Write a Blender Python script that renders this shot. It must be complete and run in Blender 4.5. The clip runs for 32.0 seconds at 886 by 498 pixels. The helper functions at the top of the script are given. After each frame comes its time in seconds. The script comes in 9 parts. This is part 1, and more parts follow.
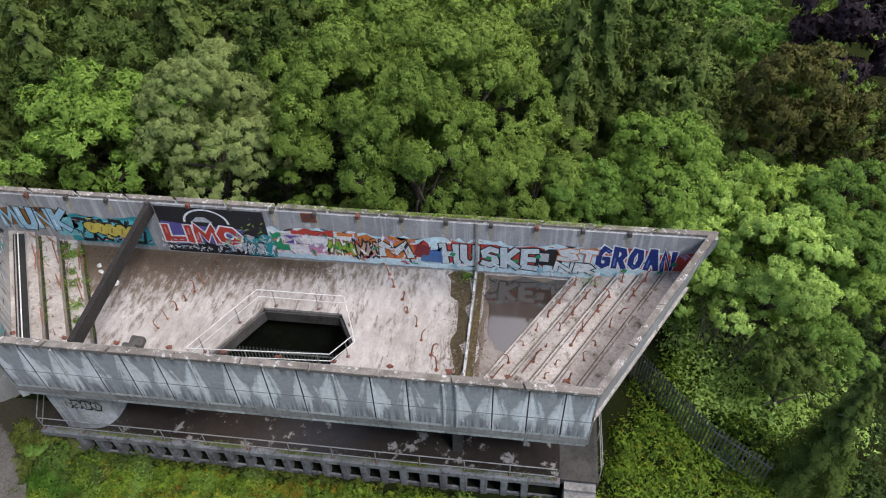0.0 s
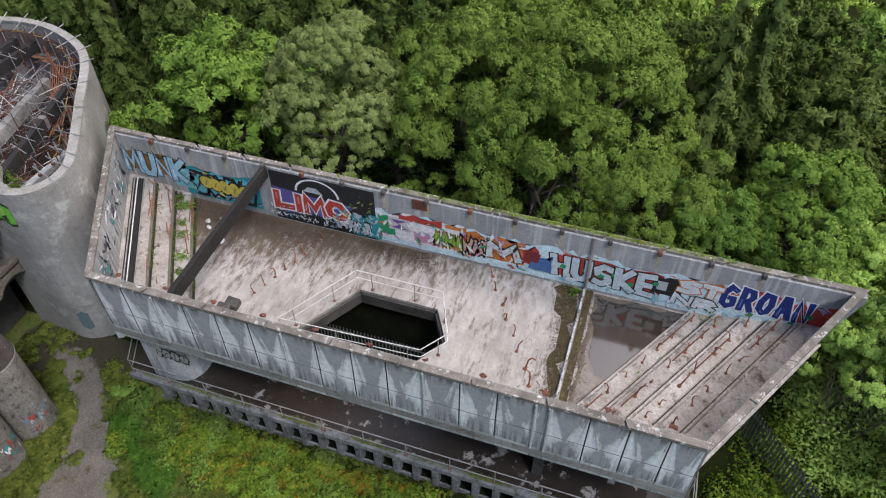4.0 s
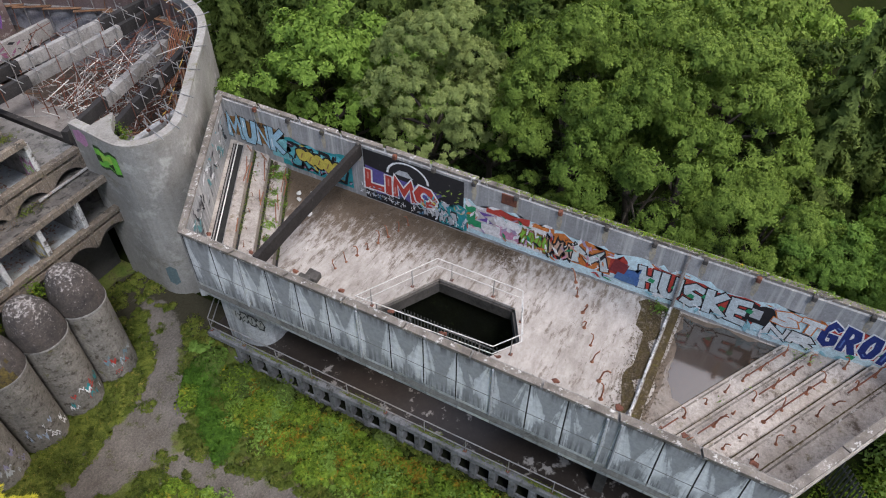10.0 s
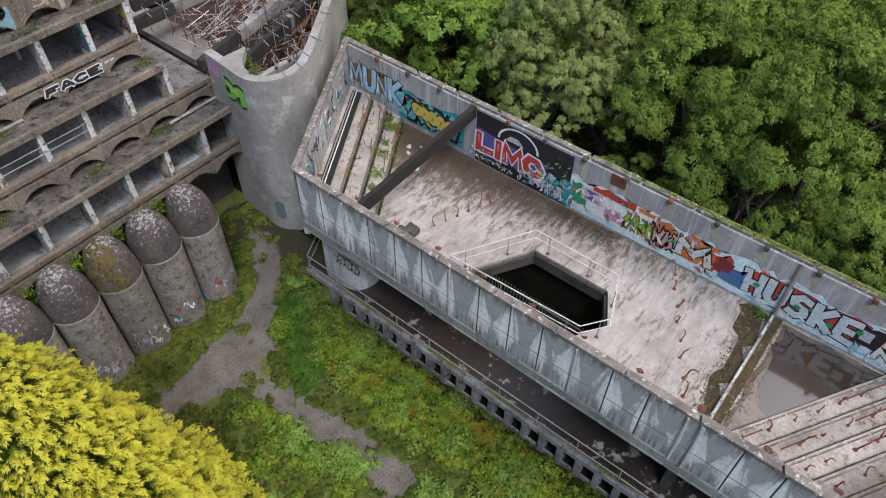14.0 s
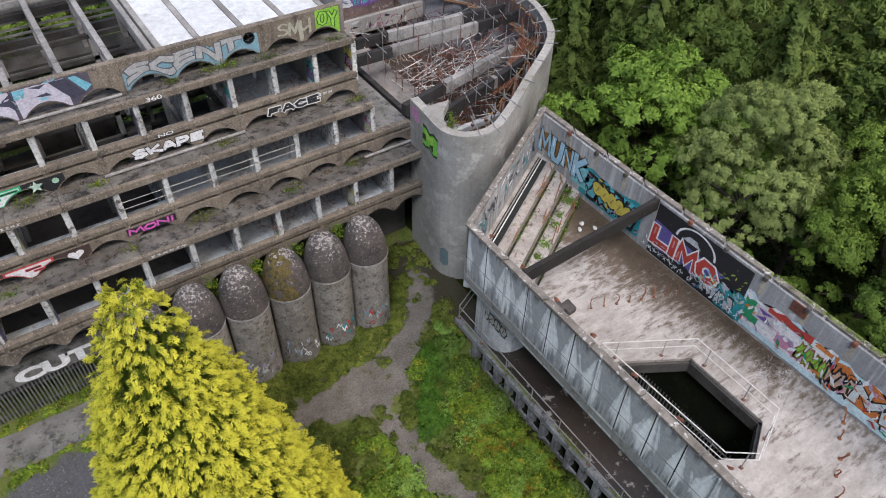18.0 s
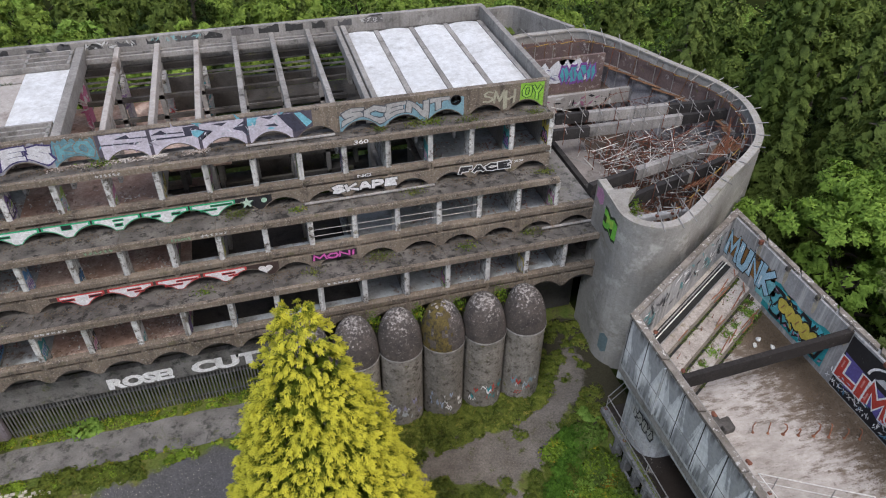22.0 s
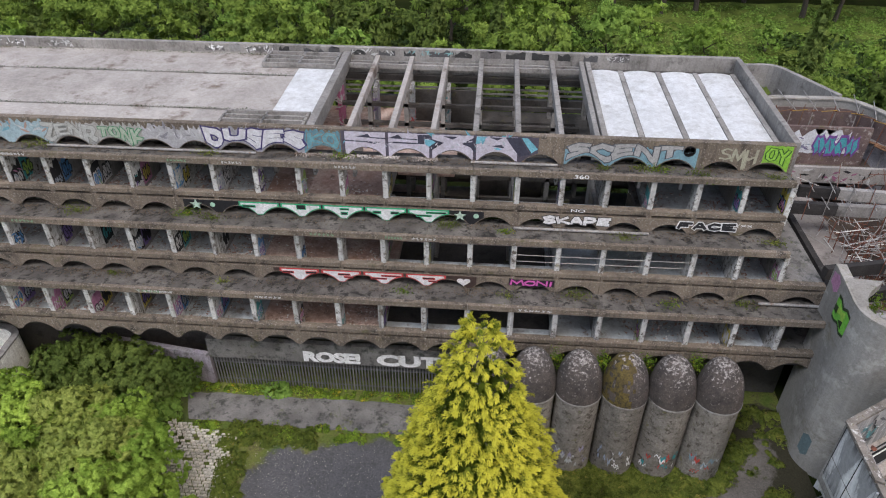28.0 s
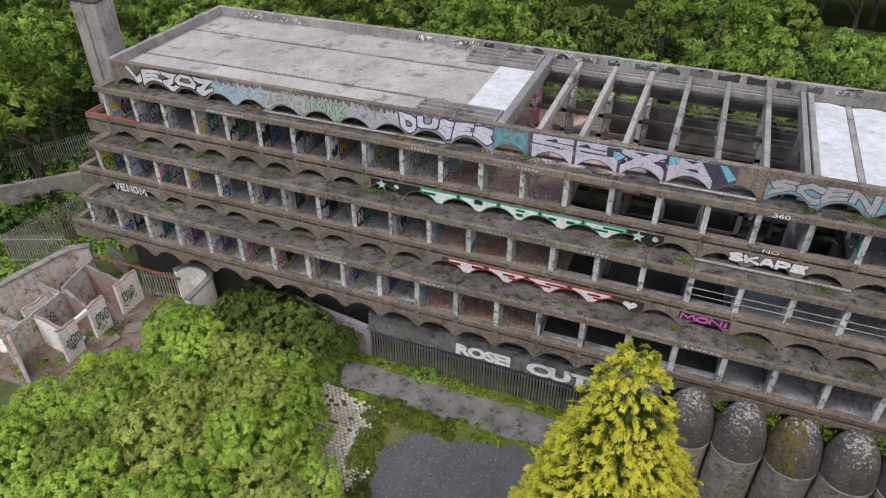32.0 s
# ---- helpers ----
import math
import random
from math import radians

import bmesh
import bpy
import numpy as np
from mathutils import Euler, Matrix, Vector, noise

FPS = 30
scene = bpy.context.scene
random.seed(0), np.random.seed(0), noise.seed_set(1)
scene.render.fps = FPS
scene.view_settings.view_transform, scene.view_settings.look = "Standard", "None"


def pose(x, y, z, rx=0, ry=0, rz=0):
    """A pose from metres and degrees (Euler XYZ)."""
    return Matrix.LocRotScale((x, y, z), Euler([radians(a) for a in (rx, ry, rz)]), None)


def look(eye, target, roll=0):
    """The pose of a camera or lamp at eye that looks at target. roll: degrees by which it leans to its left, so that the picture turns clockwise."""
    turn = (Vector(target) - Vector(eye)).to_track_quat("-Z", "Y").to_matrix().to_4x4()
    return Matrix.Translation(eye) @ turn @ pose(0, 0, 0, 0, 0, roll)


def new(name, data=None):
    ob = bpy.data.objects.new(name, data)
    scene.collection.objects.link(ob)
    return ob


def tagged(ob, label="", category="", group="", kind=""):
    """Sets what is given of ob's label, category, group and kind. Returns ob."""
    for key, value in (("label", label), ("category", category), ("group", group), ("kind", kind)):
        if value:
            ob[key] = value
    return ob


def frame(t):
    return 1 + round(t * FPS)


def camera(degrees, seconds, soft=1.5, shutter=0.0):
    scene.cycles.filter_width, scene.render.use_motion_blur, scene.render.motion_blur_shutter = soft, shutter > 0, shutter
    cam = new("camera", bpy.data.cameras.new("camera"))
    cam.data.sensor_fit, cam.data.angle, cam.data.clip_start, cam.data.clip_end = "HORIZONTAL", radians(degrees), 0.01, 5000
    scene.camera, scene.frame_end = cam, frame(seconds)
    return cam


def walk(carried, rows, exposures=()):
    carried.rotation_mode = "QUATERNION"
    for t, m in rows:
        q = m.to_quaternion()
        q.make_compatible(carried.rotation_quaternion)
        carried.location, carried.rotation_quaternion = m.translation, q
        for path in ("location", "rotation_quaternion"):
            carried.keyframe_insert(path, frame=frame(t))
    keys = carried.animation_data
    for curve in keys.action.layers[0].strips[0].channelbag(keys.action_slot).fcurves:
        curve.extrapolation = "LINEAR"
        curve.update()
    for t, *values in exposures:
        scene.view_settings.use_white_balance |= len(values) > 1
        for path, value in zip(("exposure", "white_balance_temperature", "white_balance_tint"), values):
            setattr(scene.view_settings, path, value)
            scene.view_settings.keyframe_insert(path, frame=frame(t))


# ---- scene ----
cam = camera(64.5, 32.0, soft=1.1)
PATH = [
    (0, (-0.976, -1.145, 28.421), (0.424, -0.939, 27.008), -2.0),
    (0.5, (-0.739, -0.924, 28.379), (0.656, -0.694, 26.965), -1.6),
    (1, (-0.598, -0.645, 28.323), (0.794, -0.393, 26.909), -1.0),
    (1.5, (-0.457, -0.494, 28.154), (0.93, -0.209, 26.743), -0.8),
    (2, (-0.254, -0.336, 28.052), (1.121, -0.02, 26.634), -0.7),
    (2.5, (-0.298, -0.223, 27.725), (1.078, 0.126, 26.317), -0.3),
    (3, (-0.15, -0.195, 27.591), (1.214, 0.19, 26.18), -0.3),
    (3.5, (-0.05, -0.175, 27.491), (1.302, 0.245, 26.078), -0.4),
    (4, (0.077, -0.095, 27.459), (1.414, 0.358, 26.043), -0.3),
    (4.5, (0.149, -0.216, 27.318), (1.474, 0.283, 25.906), -0.6),
    (6.5, (0.16, -0.059, 27.032), (1.465, 0.487, 25.618), -0.4),
    (7, (0.165, 0.075, 26.959), (1.469, 0.61, 25.54), -0.2),
    (7.5, (0.145, 0.2, 26.828), (1.45, 0.723, 25.406), 0.1),
    (8, (0.216, 0.193, 26.877), (1.518, 0.713, 25.45), 0.1),
    (8.5, (0.275, 0.1, 26.892), (1.577, 0.629, 25.468), -0.2),
    (9, (0.375, 0.111, 26.96), (1.656, 0.682, 25.535), -0.3),
    (9.5, (0.287, 0.123, 26.912), (1.553, 0.741, 25.493), -0.2),
    (10, (0.119, 0.207, 26.882), (1.371, 0.863, 25.467), 0.3),
    (10.5, (0.097, 0.291, 26.921), (1.338, 0.968, 25.505), 0.5),
    (11, (0.151, 0.288, 26.906), (1.388, 0.971, 25.491), 0.4),
    (11.5, (0.172, 0.243, 26.816), (1.401, 0.944, 25.402), 0.3),
    (12, (0.205, 0.352, 26.893), (1.394, 1.093, 25.466), 0.4),
    (12.5, (0.227, 0.371, 26.939), (1.344, 1.141, 25.469), 0.4),
    (13, (0.206, 0.286, 26.898), (1.267, 1.091, 25.405), 0.3),
    (13.5, (0.123, 0.247, 26.835), (1.173, 1.071, 25.345), 0.3),
    (15.5, (-0.438, 1.219, 27.568), (0.584, 2.117, 26.102), 2.2),
    (16, (-0.474, 1.272, 27.536), (0.524, 2.225, 26.088), 2.1),
    (16.5, (-0.491, 1.258, 27.556), (0.474, 2.267, 26.123), 2.0),
    (17, (-0.428, 1.152, 27.608), (0.488, 2.222, 26.189), 1.7),
    (17.5, (-0.415, 1.153, 27.63), (0.454, 2.28, 26.224), 1.6),
    (18, (-0.39, 1.136, 27.648), (0.429, 2.316, 26.256), 1.5),
    (18.5, (-0.429, 1.176, 27.592), (0.342, 2.406, 26.217), 1.4),
    (19, (-0.398, 1.16, 27.649), (0.316, 2.441, 26.29), 1.4),
    (19.5, (-0.427, 1.128, 27.709), (0.231, 2.458, 26.368), 1.4),
    (20, (-0.37, 1.025, 27.849), (0.218, 2.403, 26.525), 1.2),
    (20.5, (-0.384, 0.97, 27.877), (0.139, 2.394, 26.573), 0.9),
    (21, (-0.39, 0.95, 27.882), (0.098, 2.401, 26.596), 0.8),
    (21.5, (-0.39, 0.967, 27.865), (0.09, 2.436, 26.595), 0.9),
    (22, (-0.326, 0.962, 27.835), (0.114, 2.456, 26.58), 0.7),
    (22.5, (-0.29, 0.958, 27.779), (0.11, 2.479, 26.543), 0.6),
    (23, (-0.282, 0.917, 27.737), (0.079, 2.463, 26.52), 0.5),
    (23.5, (-0.286, 0.903, 27.718), (0.038, 2.47, 26.518), 0.5),
    (24, (-0.288, 0.877, 27.764), (-0.001, 2.463, 26.58), 0.4),
    (24.5, (-0.276, 0.868, 27.794), (-0.031, 2.471, 26.624), 0.3),
    (26.5, (-0.273, 0.922, 27.677), (-0.189, 2.539, 26.504), 0.3),
    (27, (-0.27, 0.941, 27.676), (-0.254, 2.558, 26.499), 0.2),
    (27.5, (-0.273, 0.949, 27.656), (-0.325, 2.563, 26.476), 0.2),
    (28, (-0.278, 0.945, 27.612), (-0.397, 2.555, 26.431), 0.2),
    (28.5, (-0.266, 0.929, 27.556), (-0.453, 2.533, 26.375), 0.2),
    (29, (-0.25, 0.915, 27.547), (-0.506, 2.507, 26.365), 0.1),
    (29.5, (-0.214, 0.989, 27.493), (-0.54, 2.568, 26.31), -0.0),
    (30, (-0.201, 0.973, 27.552), (-0.592, 2.535, 26.366), -0.1),
    (30.5, (-0.171, 1.018, 27.445), (-0.629, 2.565, 26.263), -0.1),
    (31, (-0.152, 1.069, 27.464), (-0.668, 2.599, 26.283), -0.2),
    (31.5, (-0.166, 1.128, 27.48), (-0.728, 2.643, 26.302), -0.3),
    (32, (-0.245, 1.222, 27.432), (-0.836, 2.731, 26.259), -0.1),
]
walk(cam, [(t, look(eye, target, roll)) for t, eye, target, roll in PATH], exposures=((0.0, 0.62), (3.0, 0.53), (9.0, 0.48), (13.0, 0.46), (16.0, 0.5), (20.0, 0.4), (23.0, 0.24), (32.0, 0.25)))

# ---- light ----
world = bpy.data.worlds.new("sky")
scene.world = world
world.use_nodes = True
wn = world.node_tree.nodes
sky = wn.new("ShaderNodeTexSky")
sky.sky_type, sky.sun_disc = "NISHITA", False
sky.sun_elevation, sky.sun_rotation = radians(55), radians(140)
sky.air_density, sky.dust_density, sky.ozone_density = 1.0, 4.0, 1.0
soft_sky = wn.new("ShaderNodeHueSaturation")
soft_sky.inputs["Saturation"].default_value = 1.0
world.node_tree.links.new(sky.outputs[0], soft_sky.inputs["Color"])
world.node_tree.links.new(soft_sky.outputs[0], wn["Background"].inputs[0])
wn["Background"].inputs[1].default_value = 0.15
sun_data = bpy.data.lights.new("sun", "SUN")
sun_data.energy, sun_data.angle, sun_data.color = 1.6, radians(14), (0.96, 0.98, 1.05)
sun = new("sun", sun_data)
sun.matrix_world = look((0, 0, 60), (27, 33, 0))


# ---- materials ----
def nodes_of(name):
    m = bpy.data.materials.new(name)
    m.use_nodes = True
    t = m.node_tree
    return m, t.nodes, t.links, t.nodes["Principled BSDF"]


def noise_node(n, l, src, scale, detail=6.0, rough=0.6, stretch=None):
    if stretch:
        mp = n.new("ShaderNodeMapping")
        mp.inputs["Scale"].default_value = stretch
        l.new(src, mp.inputs["Vector"])
        src = mp.outputs[0]
    t = n.new("ShaderNodeTexNoise")
    t.inputs["Scale"].default_value, t.inputs["Detail"].default_value, t.inputs["Roughness"].default_value = scale, detail, rough
    l.new(src, t.inputs["Vector"])
    return t.outputs["Fac"]


def ramp(n, l, fac, lo, hi, c0=(0, 0, 0), c1=(1, 1, 1)):
    r = n.new("ShaderNodeValToRGB")
    r.color_ramp.elements[0].position, r.color_ramp.elements[1].position = lo, hi
    r.color_ramp.elements[0].color, r.color_ramp.elements[1].color = (*c0, 1), (*c1, 1)
    l.new(fac, r.inputs[0])
    return r.outputs[0]


def blend(n, l, fac, a, b, mode="MIX"):
    x = n.new("ShaderNodeMix")
    x.data_type, x.blend_type = "RGBA", mode
    for sock, val in ((x.inputs[0], fac), (x.inputs[6], a), (x.inputs[7], b)):
        if isinstance(val, (int, float)):
            sock.default_value = val
        elif isinstance(val, tuple):
            sock.default_value = (*val, 1)
        else:
            l.new(val, sock)
    return x.outputs[2]


def surface(name, base, second, stain=(0.05, 0.045, 0.04), stain_lo=0.55, stain_hi=0.75, big=0.5, grain=9.0, rough=0.85, bump=0.25, streak=0.0, moss=None, tint=0.12, metal=0.0, speck=None, spec=0.3, gritty=0.4):
    """A weathered surface: two tones by a coarse pattern, stains by a second one, fine grain, streaks down walls, moss."""
    m, n, l, p = nodes_of(name)
    pos = n.new("ShaderNodeNewGeometry").outputs["Position"]
    c = blend(n, l, ramp(n, l, noise_node(n, l, pos, big, 8, 0.65), 0.35, 0.68), base, second)
    fine = noise_node(n, l, pos, grain, 8, 0.7)
    c = blend(n, l, gritty, c, ramp(n, l, fine, 0.3, 0.7, (0.45, 0.44, 0.43), (1.5, 1.5, 1.5)), "MULTIPLY")
    c = blend(n, l, gritty * 0.5, c, ramp(n, l, noise_node(n, l, pos, grain * 2.2, 4, 0.7), 0.32, 0.68, (0.45, 0.45, 0.45), (1.55, 1.55, 1.55)), "MULTIPLY")
    c = blend(n, l, 0.6, c, ramp(n, l, noise_node(n, l, pos, big * 4.0, 12, 0.8), 0.36, 0.62, (0.5, 0.47, 0.44), (1.25, 1.25, 1.25)), "MULTIPLY")
    c = blend(n, l, ramp(n, l, noise_node(n, l, pos, big * 2.3, 10, 0.72), stain_lo, stain_hi), c, stain)
    if streak:
        s = noise_node(n, l, pos, 1.0, 6, 0.6, (5.0, 5.0, 0.25))
        sm = n.new("ShaderNodeMath")
        sm.operation = "MULTIPLY"
        sm.inputs[1].default_value = streak
        l.new(ramp(n, l, s, 0.5, 0.68), sm.inputs[0])
        c = blend(n, l, sm.outputs[0], c, stain)
    if speck:
        c = blend(n, l, ramp(n, l, noise_node(n, l, pos, 14, 3, 0.5), 0.59, 0.66), c, speck)
    if moss:
        c = blend(n, l, ramp(n, l, noise_node(n, l, pos, big * 1.7, 9, 0.75, (1.1, 0.9, 1.3)), 0.58, 0.7), c, moss)
    if tint:
        o = n.new("ShaderNodeObjectInfo")
        c = blend(n, l, 1.0, c, ramp(n, l, o.outputs["Random"], 0, 1, (1 - tint,) * 3, (1 + tint,) * 3), "MULTIPLY")
    l.new(c, p.inputs["Base Color"])
    p.inputs["Roughness"].default_value, p.inputs["Metallic"].default_value = rough, metal
    p.inputs["Specular IOR Level"].default_value = spec
    b = n.new("ShaderNodeBump")
    b.inputs["Strength"].default_value, b.inputs["Distance"].default_value = bump, 0.03
    l.new(fine, b.inputs["Height"])
    l.new(b.outputs[0], p.inputs["Normal"])
    return m


def paint(name, col, worn=(0.3, 0.29, 0.27), wear=0.64, rough=0.6):
    return surface(name, col, tuple(c * 0.86 for c in col), worn, wear, wear + 0.1, 1.3, 16, rough, 0.1, tint=0.0)


def leaf_material(name, dark, light, warm=None, tips=None):
    """Leaves that vary a little one by one, more by their clump and from plant to plant; tips: colour of the new growth."""
    m, n, l, p = nodes_of(name)
    g = n.new("ShaderNodeNewGeometry")
    o = n.new("ShaderNodeObjectInfo")
    pos = g.outputs["Position"]
    mix = n.new("ShaderNodeMath")
    mix.operation = "MULTIPLY_ADD"
    mix.inputs[1].default_value = 0.4
    l.new(g.outputs["Random Per Island"], mix.inputs[0])
    half = n.new("ShaderNodeMath")
    half.operation = "MULTIPLY"
    half.inputs[1].default_value = 0.6
    l.new(ramp(n, l, noise_node(n, l, pos, 1.7, 5, 0.65), 0.3, 0.7), half.inputs[0])
    l.new(half.outputs[0], mix.inputs[2])
    c = ramp(n, l, mix.outputs[0], 0.05, 0.95, dark, light)
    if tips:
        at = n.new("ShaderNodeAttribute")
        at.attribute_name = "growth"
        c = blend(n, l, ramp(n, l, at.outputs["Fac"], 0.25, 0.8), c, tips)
    if warm:
        c = blend(n, l, ramp(n, l, noise_node(n, l, pos, 2.6, 8, 0.8), 0.54, 0.64), c, blend(n, l, ramp(n, l, g.outputs["Random Per Island"], 0.3, 0.6), c, warm))
    c = blend(n, l, 1.0, c, ramp(n, l, o.outputs["Random"], 0, 1, (0.74, 0.78, 0.72), (1.28, 1.2, 1.24)), "MULTIPLY")
    l.new(c, p.inputs["Base Color"])
    p.inputs["Roughness"].default_value = 0.6
    p.inputs["Specular IOR Level"].default_value = 0.1
    t = n.new("ShaderNodeBsdfTranslucent")
    l.new(c, t.inputs["Color"])
    x = n.new("ShaderNodeMixShader")
    x.inputs[0].default_value = 0.3
    l.new(p.outputs[0], x.inputs[1])
    l.new(t.outputs[0], x.inputs[2])
    l.new(x.outputs[0], n["Material Output"].inputs[0])
    return m


concrete = surface("concrete", (0.36, 0.345, 0.33), (0.2, 0.19, 0.18), (0.06, 0.054, 0.048), 0.54, 0.7, 0.45, 10, streak=0.3)
wall_concrete = surface("streaked_concrete", (0.37, 0.37, 0.37), (0.22, 0.22, 0.222), (0.6, 0.59, 0.56), 0.6, 0.72, 0.5, 10, streak=0.55, tint=0, gritty=0.3)
concrete_roof = surface("roof_concrete", (0.45, 0.42, 0.395), (0.33, 0.305, 0.285), (0.14, 0.105, 0.08), 0.55, 0.68, 0.25, 9, moss=None, tint=0.06, gritty=0.3)
# dark concrete; on atrium and base interiors its tone stands for shade
concrete_dark = surface("dark_and_shaded_concrete", (0.1, 0.092, 0.084), (0.055, 0.05, 0.047), (0.03, 0.028, 0.025), 0.5, 0.7, 0.6, 10, moss=(0.1, 0.1, 0.03))
aggregate = surface("aggregate_panel", (0.225, 0.185, 0.145), (0.135, 0.11, 0.088), (0.045, 0.039, 0.034), 0.53, 0.68, 0.7, 18, bump=0.6, streak=0.45, moss=(0.11, 0.1, 0.045), speck=(0.29, 0.26, 0.225), gritty=0.6)
coping = surface("worn_coping", (0.27, 0.24, 0.21), (0.1, 0.085, 0.072), (0.52, 0.5, 0.47), 0.56, 0.62, 1.8, 12, moss=(0.11, 0.1, 0.03))
fin_white = surface("limewashed_concrete", (0.64, 0.64, 0.63), (0.38, 0.385, 0.385), (0.1, 0.085, 0.072), 0.51, 0.6, 1.5, 9, streak=0.7, moss=(0.2, 0.17, 0.1))
cell_floor = surface("cell_floor", (0.56, 0.6, 0.62), (0.34, 0.365, 0.38), (0.16, 0.105, 0.07), 0.53, 0.66, 0.7, 4, rough=0.4, spec=0.4)
brown_floor = surface("brown_floor", (0.46, 0.3, 0.24), (0.52, 0.43, 0.38), (0.12, 0.09, 0.07), 0.56, 0.72, 0.6, 8)
panel_dark = surface("stained_panel", (0.3, 0.305, 0.315), (0.19, 0.195, 0.205), (0.06, 0.06, 0.06), 0.55, 0.8, 0.9, 7, streak=0.5)
panel_light = surface("washed_panel", (0.68, 0.69, 0.69), (0.52, 0.53, 0.535), (0.12, 0.12, 0.12), 0.58, 0.8, 0.9, 7, streak=0.4)
panel_mid = surface("grey_panel", (0.52, 0.53, 0.54), (0.36, 0.37, 0.38), (0.08, 0.08, 0.08), 0.58, 0.8, 0.9, 7, streak=0.5)
roughcast = surface("roughcast", (0.36, 0.35, 0.33), (0.21, 0.203, 0.19), (0.47, 0.455, 0.425), 0.54, 0.66, 0.3, 12, bump=0.5, streak=0.12, tint=0, moss=(0.17, 0.155, 0.11), gritty=0.3)
silo_wall = surface("silo_roughcast", (0.27, 0.25, 0.225), (0.165, 0.152, 0.135), (0.07, 0.058, 0.046), 0.53, 0.62, 1.5, 9, bump=0.9, streak=0.3, moss=(0.13, 0.125, 0.045), gritty=0.7)


def lichened(name, dark, mid, pale):
    """Rough sooty render with pale lichen that keeps to the faces open to the sky."""
    m, n, l, p = nodes_of(name)
    g = n.new("ShaderNodeNewGeometry")
    pos = g.outputs["Position"]
    up = n.new("ShaderNodeSeparateXYZ")
    l.new(g.outputs["Normal"], up.inputs[0])
    add = n.new("ShaderNodeMath")
    add.operation = "MULTIPLY_ADD"
    add.inputs[1].default_value = 0.16
    l.new(up.outputs[2], add.inputs[0])
    l.new(noise_node(n, l, pos, 7.5, 7, 0.75), add.inputs[2])
    fine = noise_node(n, l, pos, 16, 6, 0.75)
    c = blend(n, l, ramp(n, l, noise_node(n, l, pos, 1.5, 8, 0.7), 0.35, 0.65), dark, mid)
    c = blend(n, l, ramp(n, l, add.outputs[0], 0.635, 0.72), c, pale)
    c = blend(n, l, 0.9, c, ramp(n, l, fine, 0.3, 0.7, (0.4, 0.4, 0.4), (1.6, 1.6, 1.6)), "MULTIPLY")
    l.new(c, p.inputs["Base Color"])
    p.inputs["Roughness"].default_value = 0.9
    b = n.new("ShaderNodeBump")
    b.inputs["Strength"].default_value, b.inputs["Distance"].default_value = 0.9, 0.04
    l.new(fine, b.inputs["Height"])
    l.new(b.outputs[0], p.inputs["Normal"])
    return m


silo_dome = lichened("silo_dome", (0.034, 0.029, 0.027), (0.085, 0.069, 0.06), (0.33, 0.305, 0.285))
dome_moss = surface("mossy_dome", (0.13, 0.1, 0.025), (0.075, 0.055, 0.025), (0.03, 0.026, 0.02), 0.5, 0.6, 2.2, 14, bump=0.8, gritty=0.7)
white_panel = surface("skylight_glazing", (0.66, 0.672, 0.682), (0.56, 0.572, 0.58), (0.28, 0.275, 0.26), 0.57, 0.74, 0.5, 14, rough=0.5, tint=0.03, bump=0.1, gritty=0.15)
rust = surface("rust", (0.21, 0.08, 0.048), (0.1, 0.042, 0.032), (0.3, 0.13, 0.075), 0.55, 0.7, 3.0, 20, bump=0.4)
timber = surface("timber", (0.22, 0.115, 0.06), (0.13, 0.07, 0.042), (0.4, 0.25, 0.15), 0.55, 0.7, 2.0, 12)
galv = surface("galvanised_steel", (0.4, 0.39, 0.38), (0.28, 0.27, 0.26), (0.2, 0.12, 0.08), 0.54, 0.7, 2.0, 16, rough=0.55, metal=0.3)
white_rail = surface("white_rail_paint", (0.72, 0.71, 0.68), (0.58, 0.57, 0.54), (0.3, 0.2, 0.14), 0.62, 0.75, 2.0, 16, rough=0.5)
steel_grey = surface("grey_steel", (0.16, 0.16, 0.155), (0.1, 0.1, 0.1), (0.06, 0.05, 0.045), 0.55, 0.75, 2.0, 16, rough=0.6)
brick = surface("red_brick", (0.25, 0.12, 0.085), (0.17, 0.085, 0.065), (0.3, 0.25, 0.21), 0.56, 0.72, 1.0, 14, bump=0.5)
plaster = surface("flaking_plaster", (0.8, 0.8, 0.77), (0.68, 0.665, 0.63), (0.26, 0.2, 0.17), 0.62, 0.72, 0.9, 10, streak=0.3)
grass = surface("grass_ground", (0.06, 0.085, 0.018), (0.1, 0.105, 0.036), (0.055, 0.043, 0.03), 0.54, 0.7, 0.35, 8, rough=0.95, bump=0.8, tint=0)
forest_floor = surface("forest_floor", (0.03, 0.035, 0.015), (0.05, 0.045, 0.025), (0.02, 0.018, 0.012), 0.5, 0.7, 0.4, 6, rough=1.0, tint=0)
gravel = surface("gravel", (0.105, 0.1, 0.102), (0.08, 0.076, 0.073), (0.1, 0.1, 0.05), 0.6, 0.72, 0.5, 16, speck=(0.2, 0.2, 0.2), rough=0.95, bump=0.8, tint=0)
shade_soil = surface("shade_soil", (0.06, 0.05, 0.036), (0.042, 0.036, 0.027), (0.05, 0.065, 0.018), 0.52, 0.66, 0.9, 14, rough=0.95, bump=0.8, tint=0)
meadow_grass = surface("meadow_turf", (0.075, 0.115, 0.022), (0.15, 0.185, 0.045), (0.05, 0.065, 0.02), 0.5, 0.64, 0.3, 4, rough=1.0, bump=0.8, tint=0, spec=0.0, gritty=0.8)
